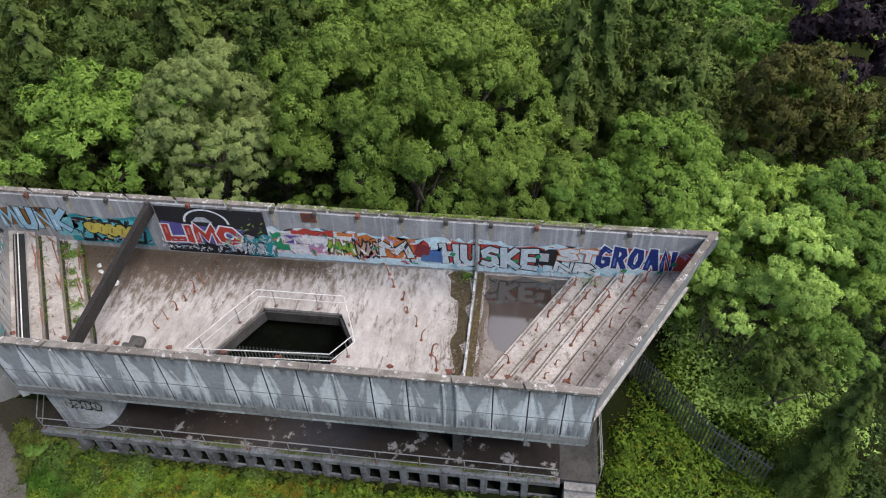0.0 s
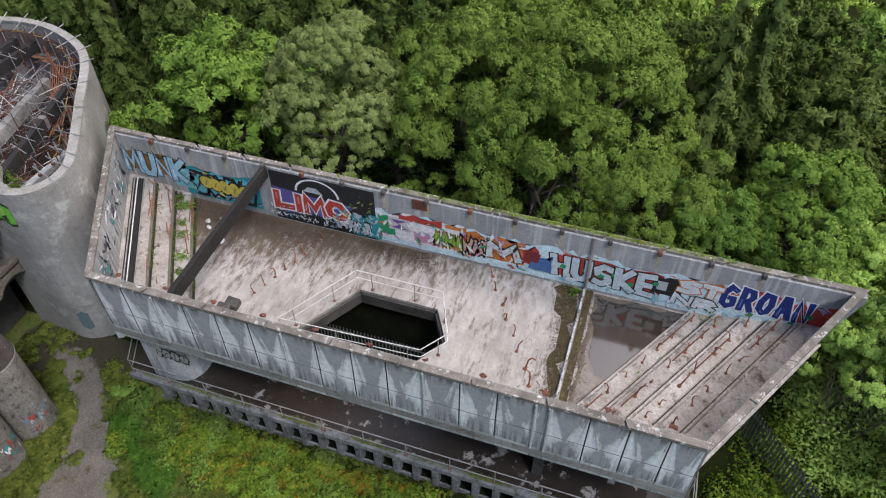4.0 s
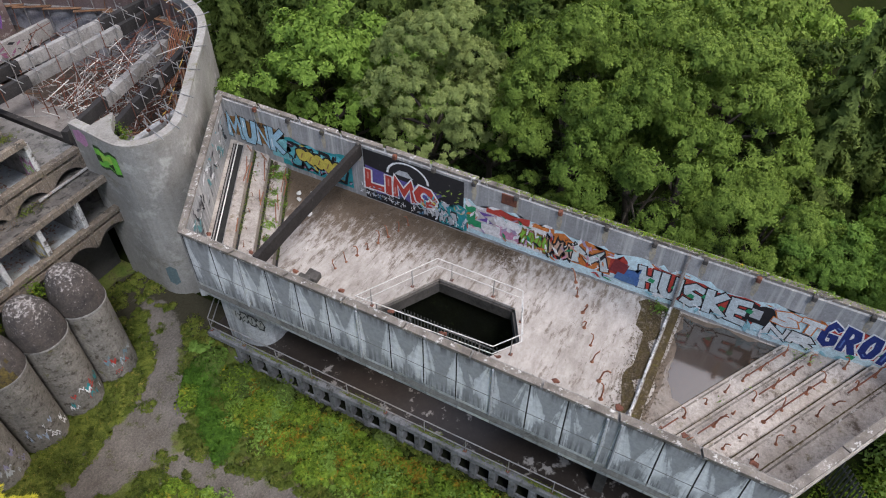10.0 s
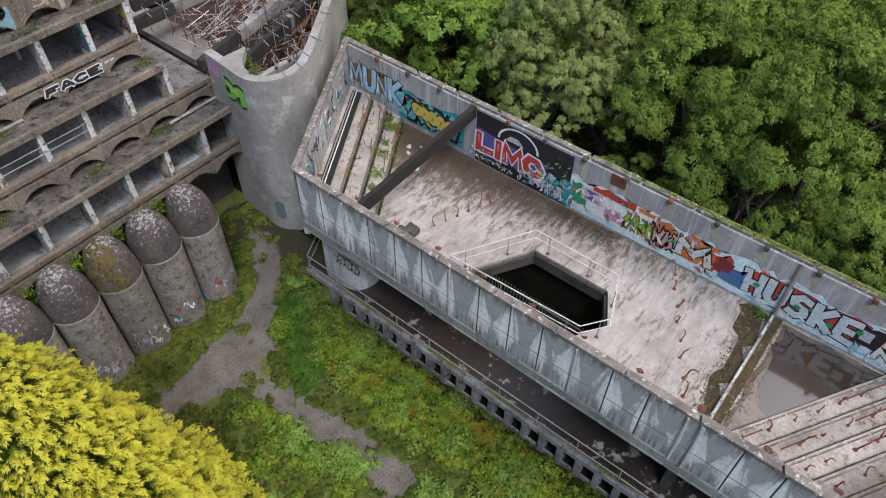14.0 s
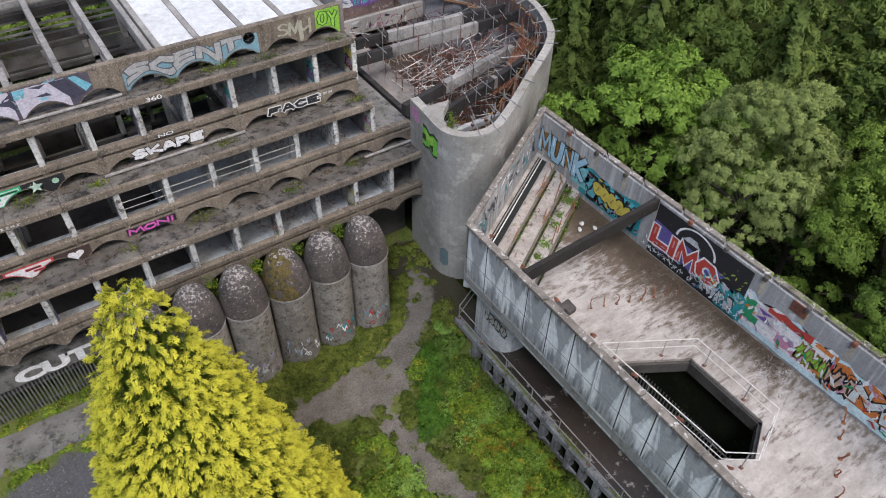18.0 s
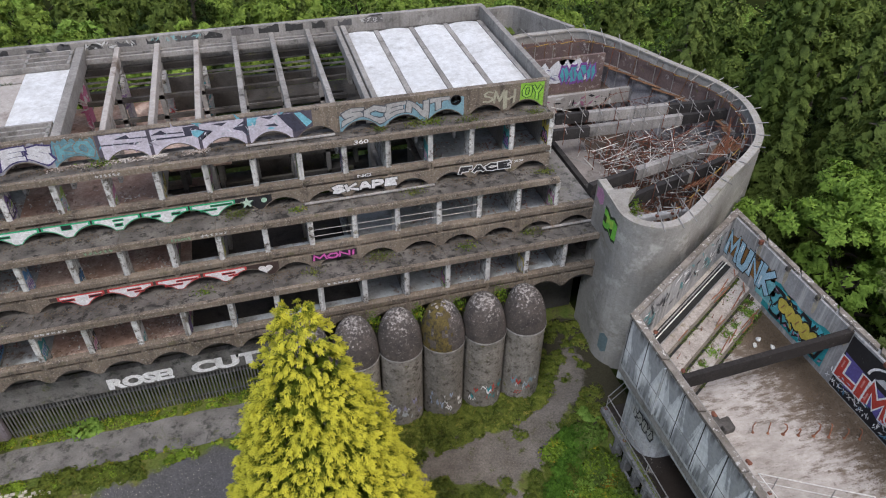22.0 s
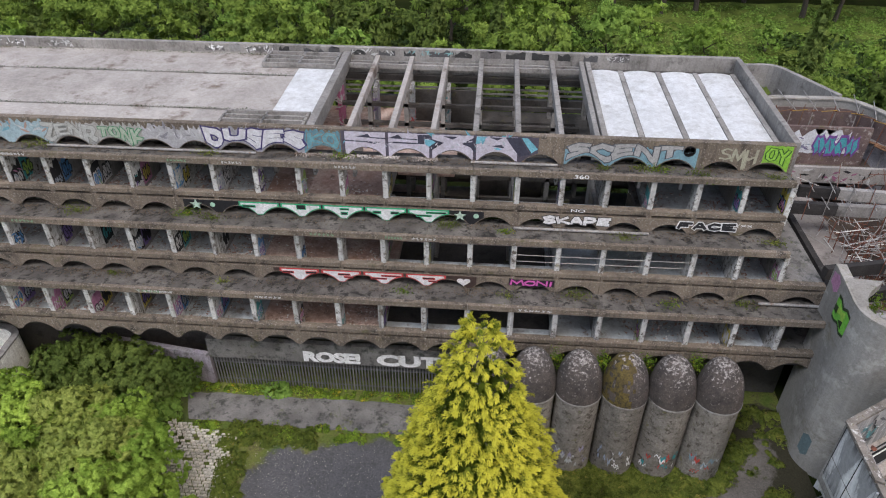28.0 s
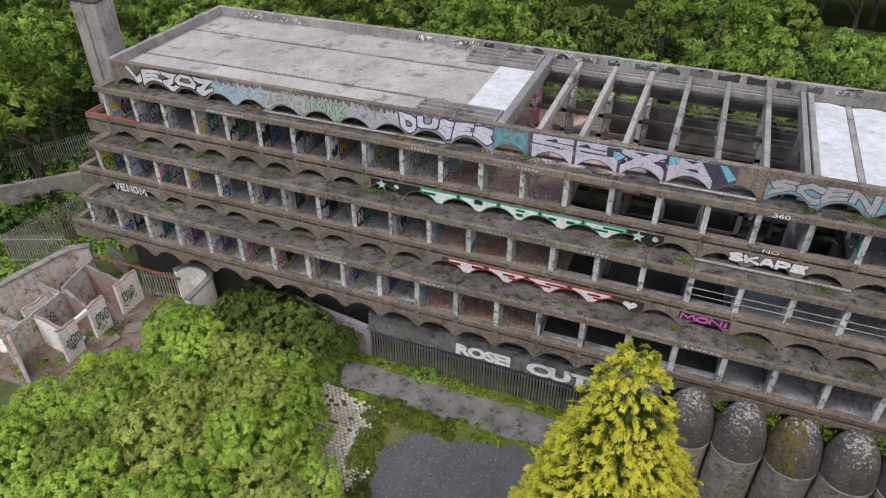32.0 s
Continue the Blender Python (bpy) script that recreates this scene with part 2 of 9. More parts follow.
dirt_path = surface("dirt_path", (0.145, 0.125, 0.105), (0.09, 0.08, 0.06), (0.06, 0.075, 0.025), 0.52, 0.66, 0.9, 18, rough=0.95, bump=0.5, tint=0)
apron_mat = surface("apron_concrete", (0.22, 0.21, 0.2), (0.11, 0.105, 0.1), (0.05, 0.052, 0.045), 0.5, 0.62, 0.9, 14, moss=(0.09, 0.1, 0.03))
ledge_mat = surface("wet_ledge", (0.19, 0.175, 0.16), (0.055, 0.05, 0.046), (0.024, 0.022, 0.02), 0.5, 0.6, 1.1, 12, moss=(0.085, 0.078, 0.035))
sett_mat = surface("stone_sett", (0.58, 0.55, 0.48), (0.46, 0.43, 0.37), (0.2, 0.18, 0.13), 0.6, 0.75, 1.5, 14)
bark = surface("bark", (0.09, 0.075, 0.06), (0.05, 0.042, 0.035), (0.12, 0.12, 0.1), 0.55, 0.75, 2.0, 14, bump=0.8)
dead_wood = surface("dead_twigs", (0.2, 0.17, 0.14), (0.13, 0.11, 0.09), (0.1, 0.08, 0.07), 0.6, 0.8, 2.0, 14)
# black for real joints; also stands for shade behind piers and in the end slot
joint_void_black = surface("joint", (0.03, 0.03, 0.028), (0.02, 0.02, 0.02), (0.05, 0.05, 0.04), 0.6, 0.8, 2, 10, tint=0)
pale_brick = surface("mortared_brick", (0.36, 0.25, 0.215), (0.26, 0.17, 0.145), (0.5, 0.45, 0.41), 0.54, 0.66, 1.6, 14, bump=0.5)
debris = surface("debris_floor", (0.26, 0.215, 0.18), (0.15, 0.12, 0.1), (0.1, 0.11, 0.04), 0.56, 0.68, 1.1, 9, bump=0.8, tint=0)
rubble_mat = surface("rubble", (0.1, 0.075, 0.06), (0.06, 0.045, 0.038), (0.2, 0.16, 0.13), 0.56, 0.7, 1.4, 9, bump=0.8)
litter_deck = bpy.data.materials.new("littered_deck")


def make_littered(m):
    """Pale worn concrete with leaf litter gathered along the back wall and scattered dark stains."""
    m.use_nodes = True
    n, l = m.node_tree.nodes, m.node_tree.links
    p = n["Principled BSDF"]
    pos = n.new("ShaderNodeNewGeometry").outputs["Position"]
    c = blend(n, l, ramp(n, l, noise_node(n, l, pos, 0.4, 10, 0.68), 0.36, 0.66), (0.49, 0.452, 0.42), (0.33, 0.298, 0.268))
    c = blend(n, l, 0.3, c, ramp(n, l, noise_node(n, l, pos, 9, 8, 0.75), 0.3, 0.66, (0.55, 0.53, 0.5), (1.25, 1.25, 1.25)), "MULTIPLY")
    c = blend(n, l, 0.7, c, ramp(n, l, noise_node(n, l, pos, 1.6, 12, 0.78, (0.6, 1.5, 1.0)), 0.34, 0.6, (0.58, 0.54, 0.5), (1.15, 1.15, 1.15)), "MULTIPLY")
    c = blend(n, l, ramp(n, l, noise_node(n, l, pos, 1.1, 12, 0.8, (0.5, 2.0, 1.0)), 0.54, 0.6), c, (0.18, 0.148, 0.12))
    c = blend(n, l, ramp(n, l, noise_node(n, l, pos, 2.2, 12, 0.85), 0.585, 0.63), c, (0.16, 0.13, 0.105))
    sep = n.new("ShaderNodeSeparateXYZ")
    l.new(pos, sep.inputs[0])
    mx = n.new("ShaderNodeMath")
    mx.operation = "MULTIPLY_ADD"
    mx.inputs[1].default_value, mx.inputs[2].default_value = 0.075, -1.26
    l.new(sep.outputs[0], mx.inputs[0])
    my = n.new("ShaderNodeMath")
    my.operation = "MULTIPLY_ADD"
    my.inputs[1].default_value = 0.018
    l.new(sep.outputs[1], my.inputs[0])
    l.new(mx.outputs[0], my.inputs[2])
    mz = n.new("ShaderNodeMath")
    mz.operation = "ADD"
    l.new(my.outputs[0], mz.inputs[0])
    l.new(noise_node(n, l, pos, 2.4, 10, 0.8, (0.6, 1.6, 1.0)), mz.inputs[1])
    c = blend(n, l, ramp(n, l, mz.outputs[0], 0.82, 0.95), c, (0.13, 0.095, 0.065))
    l.new(c, p.inputs["Base Color"])
    p.inputs["Roughness"].default_value = 0.8


make_littered(litter_deck)
moss_strip = surface("moss_strip", (0.09, 0.068, 0.022), (0.05, 0.036, 0.02), (0.2, 0.165, 0.13), 0.54, 0.64, 2.6, 14, tint=0, moss=(0.14, 0.13, 0.02))
silt = surface("brown_silt", (0.19, 0.15, 0.115), (0.11, 0.085, 0.065), (0.3, 0.27, 0.24), 0.58, 0.72, 1.2, 9, rough=0.5, tint=0)
silt_film = surface("pale_wet_silt", (0.27, 0.235, 0.2), (0.2, 0.165, 0.135), (0.13, 0.1, 0.075), 0.54, 0.7, 0.6, 7, rough=0.12, tint=0, bump=0.03, spec=0.5)
brick_inner = surface("sooty_brick", (0.19, 0.135, 0.125), (0.11, 0.08, 0.078), (0.4, 0.37, 0.35), 0.57, 0.66, 0.9, 12, moss=(0.12, 0.11, 0.03), tint=0)
edge_grey = surface("sooty_deck_edge", (0.25, 0.25, 0.255), (0.13, 0.13, 0.132), (0.05, 0.048, 0.042), 0.52, 0.64, 1.1, 12, streak=0.5, moss=(0.11, 0.11, 0.035), gritty=0.5)
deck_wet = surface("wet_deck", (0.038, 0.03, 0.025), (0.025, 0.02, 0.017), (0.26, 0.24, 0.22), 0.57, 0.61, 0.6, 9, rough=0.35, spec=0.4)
# near-black so the well and deck void read as enclosed shade; moss tints it
well_dark = surface("mossy_well_shade", (0.018, 0.02, 0.011), (0.011, 0.012, 0.009), (0.04, 0.05, 0.016), 0.58, 0.72, 0.5, 9, spec=0.03)
water_m, wnn, wll, wpp = nodes_of("puddle_water")
wpp.inputs["Base Color"].default_value = (0.045, 0.029, 0.019, 1)
wpp.inputs["Roughness"].default_value = 0.1
wpp.inputs["Specular IOR Level"].default_value = 1.0
wpp.inputs["IOR"].default_value = 1.8



def washed_panel_material():
    """Board-marked concrete with pale washed petals on both sides of each joint and dark runs between them."""
    m, n, l, p = nodes_of("petal_washed_panel")
    uv = n.new("ShaderNodeTexCoord").outputs["UV"]
    rnd = n.new("ShaderNodeObjectInfo").outputs["Random"]
    pos = n.new("ShaderNodeNewGeometry").outputs["Position"]

    def calc(op, a, b=0.0, c=0.0):
        x = n.new("ShaderNodeMath")
        x.operation = op
        for s, v in zip(x.inputs, (a, b, c)):
            if isinstance(v, (int, float)):
                s.default_value = v
            else:
                l.new(v, s)
        return x.outputs[0]

    sep = n.new("ShaderNodeSeparateXYZ")
    l.new(uv, sep.inputs[0])
    u, v = sep.outputs[0], sep.outputs[1]
    side = calc("GREATER_THAN", u, 0.5)
    seed = calc("ADD", calc("MULTIPLY", rnd, 37.0), calc("MULTIPLY", side, 7.3))
    edge = calc("SUBTRACT", 1.0, calc("MULTIPLY", calc("ABSOLUTE", calc("SUBTRACT", u, 0.5)), 2.0))
    fan = calc("ARCTAN2", edge, calc("SUBTRACT", 1.25, v))
    ray = n.new("ShaderNodeCombineXYZ")
    l.new(calc("MULTIPLY_ADD", fan, 2.2, seed), ray.inputs[0])
    l.new(calc("MULTIPLY", v, 0.35), ray.inputs[1])
    feather = noise_node(n, l, ray.outputs[0], 1.0, 8, 0.6)
    torn = noise_node(n, l, pos, 2.6, 9, 0.72)
    width = calc("MINIMUM", calc("MULTIPLY", calc("SUBTRACT", 1.04, v), 1.5), calc("MULTIPLY", calc("ADD", v, 0.12), 1.7))
    width = calc("MULTIPLY", width, calc("ADD", 0.55, calc("MULTIPLY", calc("FRACT", calc("MULTIPLY", seed, 3.7)), 0.75)))
    lens = calc("SUBTRACT", width, edge)
    lens = calc("ADD", lens, calc("MULTIPLY", calc("SUBTRACT", feather, 0.5), 2.7))
    lens = calc("ADD", lens, calc("MULTIPLY", calc("SUBTRACT", torn, 0.5), 1.1))
    c = blend(n, l, ramp(n, l, lens, -0.2, 0.1), (0.34, 0.343, 0.348), (0.58, 0.585, 0.588))
    c = blend(n, l, ramp(n, l, lens, 0.1, 0.7), c, (0.78, 0.783, 0.78))
    c = blend(n, l, 0.55, c, ramp(n, l, noise_node(n, l, pos, 5, 10, 0.75), 0.3, 0.66, (0.6, 0.6, 0.6), (1.25, 1.25, 1.25)), "MULTIPLY")
    runs = n.new("ShaderNodeCombineXYZ")
    l.new(calc("MULTIPLY_ADD", rnd, 20.0, u), runs.inputs[0])
    l.new(calc("MULTIPLY", v, 0.12), runs.inputs[1])
    drip = n.new("ShaderNodeMath")
    drip.operation = "MULTIPLY"
    l.new(ramp(n, l, noise_node(n, l, runs.outputs[0], 7, 6, 0.6), 0.47, 0.56), drip.inputs[0])
    l.new(ramp(n, l, v, 0.02, 0.36, (1, 1, 1), (0, 0, 0)), drip.inputs[1])
    c = blend(n, l, drip.outputs[0], c, (0.15, 0.152, 0.158))
    soot = n.new("ShaderNodeMath")
    soot.operation = "MULTIPLY"
    l.new(ramp(n, l, noise_node(n, l, runs.outputs[0], 5, 6, 0.6), 0.42, 0.6), soot.inputs[0])
    l.new(ramp(n, l, v, 0.82, 1.0), soot.inputs[1])
    c = blend(n, l, soot.outputs[0], c, (0.1, 0.1, 0.103))
    l.new(c, p.inputs["Base Color"])
    p.inputs["Roughness"].default_value = 0.85
    p.inputs["Specular IOR Level"].default_value = 0.3
    return m


petal_panel = washed_panel_material()
leaf_litter_m = leaf_material("dead_leaf_litter", (0.075, 0.056, 0.04), (0.22, 0.165, 0.115))
tier_mat = surface("tier_concrete", (0.5, 0.455, 0.415), (0.32, 0.28, 0.245), (0.1, 0.076, 0.056), 0.54, 0.66, 0.8, 9, moss=(0.14, 0.115, 0.05), gritty=0.5)
stained_plaster = surface("stained_plaster", (0.56, 0.54, 0.51), (0.42, 0.36, 0.32), (0.2, 0.12, 0.09), 0.5, 0.62, 0.8, 10, streak=0.4, moss=(0.13, 0.14, 0.05))
wing_mat = surface("sprayed_wall", (0.3, 0.26, 0.32), (0.24, 0.23, 0.23), (0.08, 0.075, 0.07), 0.52, 0.64, 0.9, 10, streak=0.4)
leaf_oak = leaf_material("oak_leaves", (0.085, 0.135, 0.021), (0.285, 0.405, 0.08))
leaf_willow = leaf_material("willow_leaves", (0.14, 0.185, 0.055), (0.34, 0.42, 0.14))
leaf_bright = leaf_material("bright_leaves", (0.14, 0.23, 0.032), (0.38, 0.54, 0.11))
leaf_fresh = leaf_material("fresh_leaves", (0.095, 0.17, 0.028), (0.29, 0.45, 0.095))
leaf_dark = leaf_material("dark_leaves", (0.05, 0.08, 0.018), (0.165, 0.23, 0.052))
leaf_brown = leaf_material("bronze_leaves", (0.06, 0.062, 0.018), (0.19, 0.18, 0.05), (0.2, 0.15, 0.03))
leaf_purple = leaf_material("purple_leaves", (0.03, 0.018, 0.025), (0.085, 0.055, 0.07))
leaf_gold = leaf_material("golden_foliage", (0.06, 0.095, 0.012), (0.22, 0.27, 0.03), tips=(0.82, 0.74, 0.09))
leaf_autumn = leaf_material("turning_weed_leaves", (0.24, 0.12, 0.018), (0.54, 0.36, 0.045))
# dark end lowered to stand for self-shadow among the weeds
leaf_weed = leaf_material("weed_leaves", (0.018, 0.042, 0.006), (0.26, 0.4, 0.045), (0.46, 0.3, 0.03))
leaf_grass = leaf_material("grass_blades", (0.032, 0.06, 0.01), (0.22, 0.26, 0.05), (0.3, 0.26, 0.065))
leaf_nettle = leaf_material("nettle_leaves", (0.02, 0.05, 0.008), (0.12, 0.25, 0.03))
leaf_conifer = leaf_material("conifer_needles", (0.055, 0.09, 0.022), (0.21, 0.28, 0.07))
leaf_lime = leaf_material("lime_leaves", (0.19, 0.3, 0.05), (0.47, 0.66, 0.17))
leaf_bush = leaf_material("bush_leaves", (0.16, 0.27, 0.032), (0.5, 0.68, 0.13))
leaf_shrub = leaf_material("olive_shrub_leaves", (0.15, 0.21, 0.036), (0.42, 0.5, 0.13))
leaf_ledge = leaf_material("ledge_weed_leaves", (0.06, 0.085, 0.02), (0.22, 0.26, 0.06))


# ---- building helpers ----
def link(name, me, material, parent=None, label=""):
    ob = new(name, me)
    if material and not me.materials:
        me.materials.append(material)
    if parent:
        ob.parent = parent
    if label:
        ob["label"] = label
    return ob


def part(name, bm, material, parent=None, label=""):
    bm.normal_update()
    me = bpy.data.meshes.new(name)
    bm.to_mesh(me)
    bm.free()
    return link(name, me, material, parent, label)


def thing(name, label, category, group="", kind="", at=(0, 0, 0)):
    e = new(name)
    e.location = at
    e.empty_display_size = 0.2
    return tagged(e, label, category, group, kind)


def box(bm, x0, x1, y0, y1, z0, z1, bevel=0.0):
    g = bmesh.ops.create_cube(bm, size=1.0, matrix=Matrix.Translation(((x0 + x1) / 2, (y0 + y1) / 2, (z0 + z1) / 2)) @ Matrix.Diagonal((x1 - x0, y1 - y0, z1 - z0, 1)))
    if bevel:
        es = list({e for v in g["verts"] for e in v.link_edges})
        bmesh.ops.bevel(bm, geom=es, offset=bevel, segments=1, affect="EDGES")
    return bm


def a_box(x0, x1, y0, y1, z0, z1, bevel=0.0):
    return box(bmesh.new(), x0, x1, y0, y1, z0, z1, bevel)


def prism(bm, poly, z0, z1):
    """An upright prism on a plan outline."""
    lo = [bm.verts.new((x, y, z0)) for x, y in poly]
    hi = [bm.verts.new((x, y, z1)) for x, y in poly]
    k = len(poly)
    bm.faces.new(hi)
    bm.faces.new(lo[::-1])
    for i in range(k):
        bm.faces.new((lo[i], lo[(i + 1) % k], hi[(i + 1) % k], hi[i]))
    bmesh.ops.recalc_face_normals(bm, faces=bm.faces)
    return bm


def extrude_profile(bm, prof, x0, x1):
    """A profile of (y, z) drawn along x."""
    a = [bm.verts.new((x0, y, z)) for y, z in prof]
    b = [bm.verts.new((x1, y, z)) for y, z in prof]
    k = len(prof)
    bm.faces.new(a)
    bm.faces.new(b[::-1])
    for i in range(k):
        bm.faces.new((a[i], b[i], b[(i + 1) % k], a[(i + 1) % k]))
    bmesh.ops.recalc_face_normals(bm, faces=bm.faces)
    return bm


def tube(bm, p0, p1, r, sides=6, r1=None):
    p0, p1 = Vector(p0), Vector(p1)
    d = p1 - p0
    if d.length < 1e-5:
        return bm
    m = Matrix.Translation((p0 + p1) / 2) @ d.to_track_quat("Z", "Y").to_matrix().to_4x4()
    bmesh.ops.create_cone(bm, cap_ends=True, segments=sides, radius1=r, radius2=r if r1 is None else r1, depth=d.length, matrix=m)
    return bm


def wall_run(bm, path, thick, z0, z1, closed=False):
    """A wall of a thickness along a plan path, its outer face on the path and its body to the right of travel."""
    pts = [Vector((x, y)) for x, y in path]
    k = len(pts)
    inner = []
    for i, p in enumerate(pts):
        a = pts[(i - 1) % k] if closed or i > 0 else None
        b = pts[(i + 1) % k] if closed or i < k - 1 else None
        d1 = (p - a).normalized() if a is not None else (b - p).normalized()
        d2 = (b - p).normalized() if b is not None else d1
        n1, n2 = Vector((d1.y, -d1.x)), Vector((d2.y, -d2.x))
        s = (n1 + n2).normalized()
        inner.append(p + s * (thick / max(0.4, s.dot(n1))))
    zs0 = z0 if isinstance(z0, (list, tuple)) else [z0] * k
    zs1 = z1 if isinstance(z1, (list, tuple)) else [z1] * k
    rows = [(bm.verts.new((p.x, p.y, zs0[i])), bm.verts.new((p.x, p.y, zs1[i])), bm.verts.new((q.x, q.y, zs1[i])), bm.verts.new((q.x, q.y, zs0[i]))) for i, (p, q) in enumerate(zip(pts, inner))]
    for i in range(k if closed else k - 1):
        r, s = rows[i], rows[(i + 1) % k]
        for j in range(4):
            bm.faces.new((r[j], s[j], s[(j + 1) % 4], r[(j + 1) % 4]))
    if not closed:
        bm.faces.new(rows[0])
        bm.faces.new(rows[-1][::-1])
    bmesh.ops.recalc_face_normals(bm, faces=bm.faces)
    return bm


def smooth_path(ctrl, steps=5):
    out = []
    for i in range(len(ctrl) - 1):
        p0, p1, p2, p3 = (Vector(ctrl[max(0, i - 1)]), Vector(ctrl[i]), Vector(ctrl[i + 1]), Vector(ctrl[min(len(ctrl) - 1, i + 2)]))
        for s in range(steps):
            t = s / steps
            q = 0.5 * (2 * p1 + (p2 - p0) * t + (2 * p0 - 5 * p1 + 4 * p2 - p3) * t * t + (3 * p1 - p0 - 3 * p2 + p3) * t ** 3)
            out.append((q.x, q.y))
    out.append(tuple(ctrl[-1]))
    return out


def raw_mesh(name, verts, faces, material, soft=None, growth=None):
    """A mesh from numpy rows of corners and of faces; soft: a shading normal, growth: an age, for each corner."""
    me = bpy.data.meshes.new(name)
    me.vertices.add(len(verts))
    me.vertices.foreach_set("co", np.asarray(verts, dtype=np.float32).ravel())
    k = faces.shape[1]
    me.loops.add(faces.size)
    me.loops.foreach_set("vertex_index", faces.astype(np.int32).ravel())
    me.polygons.add(len(faces))
    me.polygons.foreach_set("loop_start", np.arange(0, faces.size, k, dtype=np.int32))
    me.polygons.foreach_set("loop_total", np.full(len(faces), k, dtype=np.int32))
    me.update(calc_edges=True)
    me.materials.append(material)
    if soft is not None:
        me.polygons.foreach_set("use_smooth", np.ones(len(faces), dtype=bool))
        me.attributes.new("custom_normal", "FLOAT_VECTOR", "POINT").data.foreach_set("vector", np.asarray(soft, dtype=np.float32).ravel())
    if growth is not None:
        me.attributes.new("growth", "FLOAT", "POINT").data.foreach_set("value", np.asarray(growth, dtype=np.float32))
    return me


def leaf_quads(centres, normals, size, rng, long=1.5):
    """Small pointed leaves, a triangle each, round their centres, roughly facing along the normals."""
    k = len(centres)
    nn = normals + rng.normal(0, 0.45, (k, 3))
    nn /= np.linalg.norm(nn, axis=1, keepdims=True) + 1e-9
    a = np.cross(nn, rng.normal(0, 1, (k, 3)))
    a /= np.linalg.norm(a, axis=1, keepdims=True) + 1e-9
    b = np.cross(nn, a)
    s = (size * rng.uniform(0.6, 1.35, k))[:, None]
    v = np.stack([centres - a * s * long * 0.25 + b * s * 0.5, centres - a * s * long * 0.4 - b * s * 0.5, centres + a * s * long * 0.65], 1).reshape(-1, 3)
    return v, np.arange(3 * k).reshape(k, 3)

# ---- ground ----
def ground_height(x, y):
    out = max(0.0, x - 24.0) + max(0.0, -12.0 - y) + max(0.0, y - 46.0) * 0.3 + max(0.0, -48.0 - x) * 0.3
    dip = max(0.0, min(1.0, (x - 10.6) / 1.6)) * (1.0 if -6 < y < 18.2 else 0.0) * (1.0 if x < 23 else 0.0)
    return -min(4.0, out * 0.22) - 0.5 * dip + (0.02 if -36 < x < 16 and 2 < y < 28 else 0.12) * noise.noise((x * 0.21, y * 0.21, 0.0))


def ground_sheet():
    bm = bmesh.new()
    xs = [-2500, -600, -220] + list(np.arange(-120, 100, 2.0)) + [220, 600, 2500]
    ys = [-2500, -600, -220] + list(np.arange(-80, 140, 2.0)) + [220, 600, 2500]
    grid = [[bm.verts.new((x, y, ground_height(x, y) - (0.02 if -40 < x < 13 and -20 < y < 26 else 0))) for y in ys] for x in xs]
    for i in range(len(xs) - 1):
        for j in range(len(ys) - 1):
            bm.faces.new((grid[i][j], grid[i + 1][j], grid[i + 1][j + 1], grid[i][j + 1]))
    for f in bm.faces:
        f.smooth = True
    m, n, l, p = nodes_of("ground_cover")
    pos = n.new("ShaderNodeNewGeometry").outputs["Position"]
    # near-black tones put the trees' shade into the ground colour
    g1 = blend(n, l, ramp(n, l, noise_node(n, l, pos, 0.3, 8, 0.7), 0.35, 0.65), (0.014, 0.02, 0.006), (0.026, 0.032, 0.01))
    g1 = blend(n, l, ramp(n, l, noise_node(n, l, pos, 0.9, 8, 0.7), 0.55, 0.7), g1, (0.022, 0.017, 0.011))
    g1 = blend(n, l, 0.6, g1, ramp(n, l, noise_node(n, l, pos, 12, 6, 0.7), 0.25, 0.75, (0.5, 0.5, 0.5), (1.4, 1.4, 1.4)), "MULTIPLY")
    l.new(g1, p.inputs["Base Color"])
    p.inputs["Roughness"].default_value = 1.0
    p.inputs["Specular IOR Level"].default_value = 0.0
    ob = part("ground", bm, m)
    return tagged(ob, "woodland ground of moss, weeds and leaf litter, coloured near black for shade", "ground", kind="structure")


ground_sheet()


def patch(name, outline, z, material, label, category, seed, wob=0.35, parent=None):
    """A thin sheet with a ragged outline."""
    rng = random.Random(seed)
    pts = []
    k = len(outline)
    for i in range(k):
        a, b = Vector(outline[i]), Vector(outline[(i + 1) % k])
        steps = max(2, int((b - a).length / 0.5))
        for s in range(steps):
            q = a.lerp(b, s / steps)
            pts.append((q.x + rng.uniform(-wob, wob), q.y + rng.uniform(-wob, wob)))
    bm = bmesh.new()
    vs = [bm.verts.new((x, y, z)) for x, y in pts]
    f = bm.faces.new(vs)
    bmesh.ops.triangulate(bm, faces=[f])
    bmesh.ops.recalc_face_normals(bm, faces=bm.faces)
    if bm.faces and sum(q.normal.z for q in bm.faces) < 0:
        bmesh.ops.reverse_faces(bm, faces=bm.faces)
    ob = part(name, bm, material, parent)
    return tagged(ob, label, category, kind="structure")


patch("side_turf", [(-46, 8), (-46, 26), (-36, 30), (-16, 27), (-13.5, 27.4), (-13.5, 3.5), (8, 3.6), (11.2, 3.4), (11.2, -3.5), (8, -8), (-12, 0)], 0.07, grass, "rough turf of grass and weeds beside the yard", "grass", 2, 0.3)


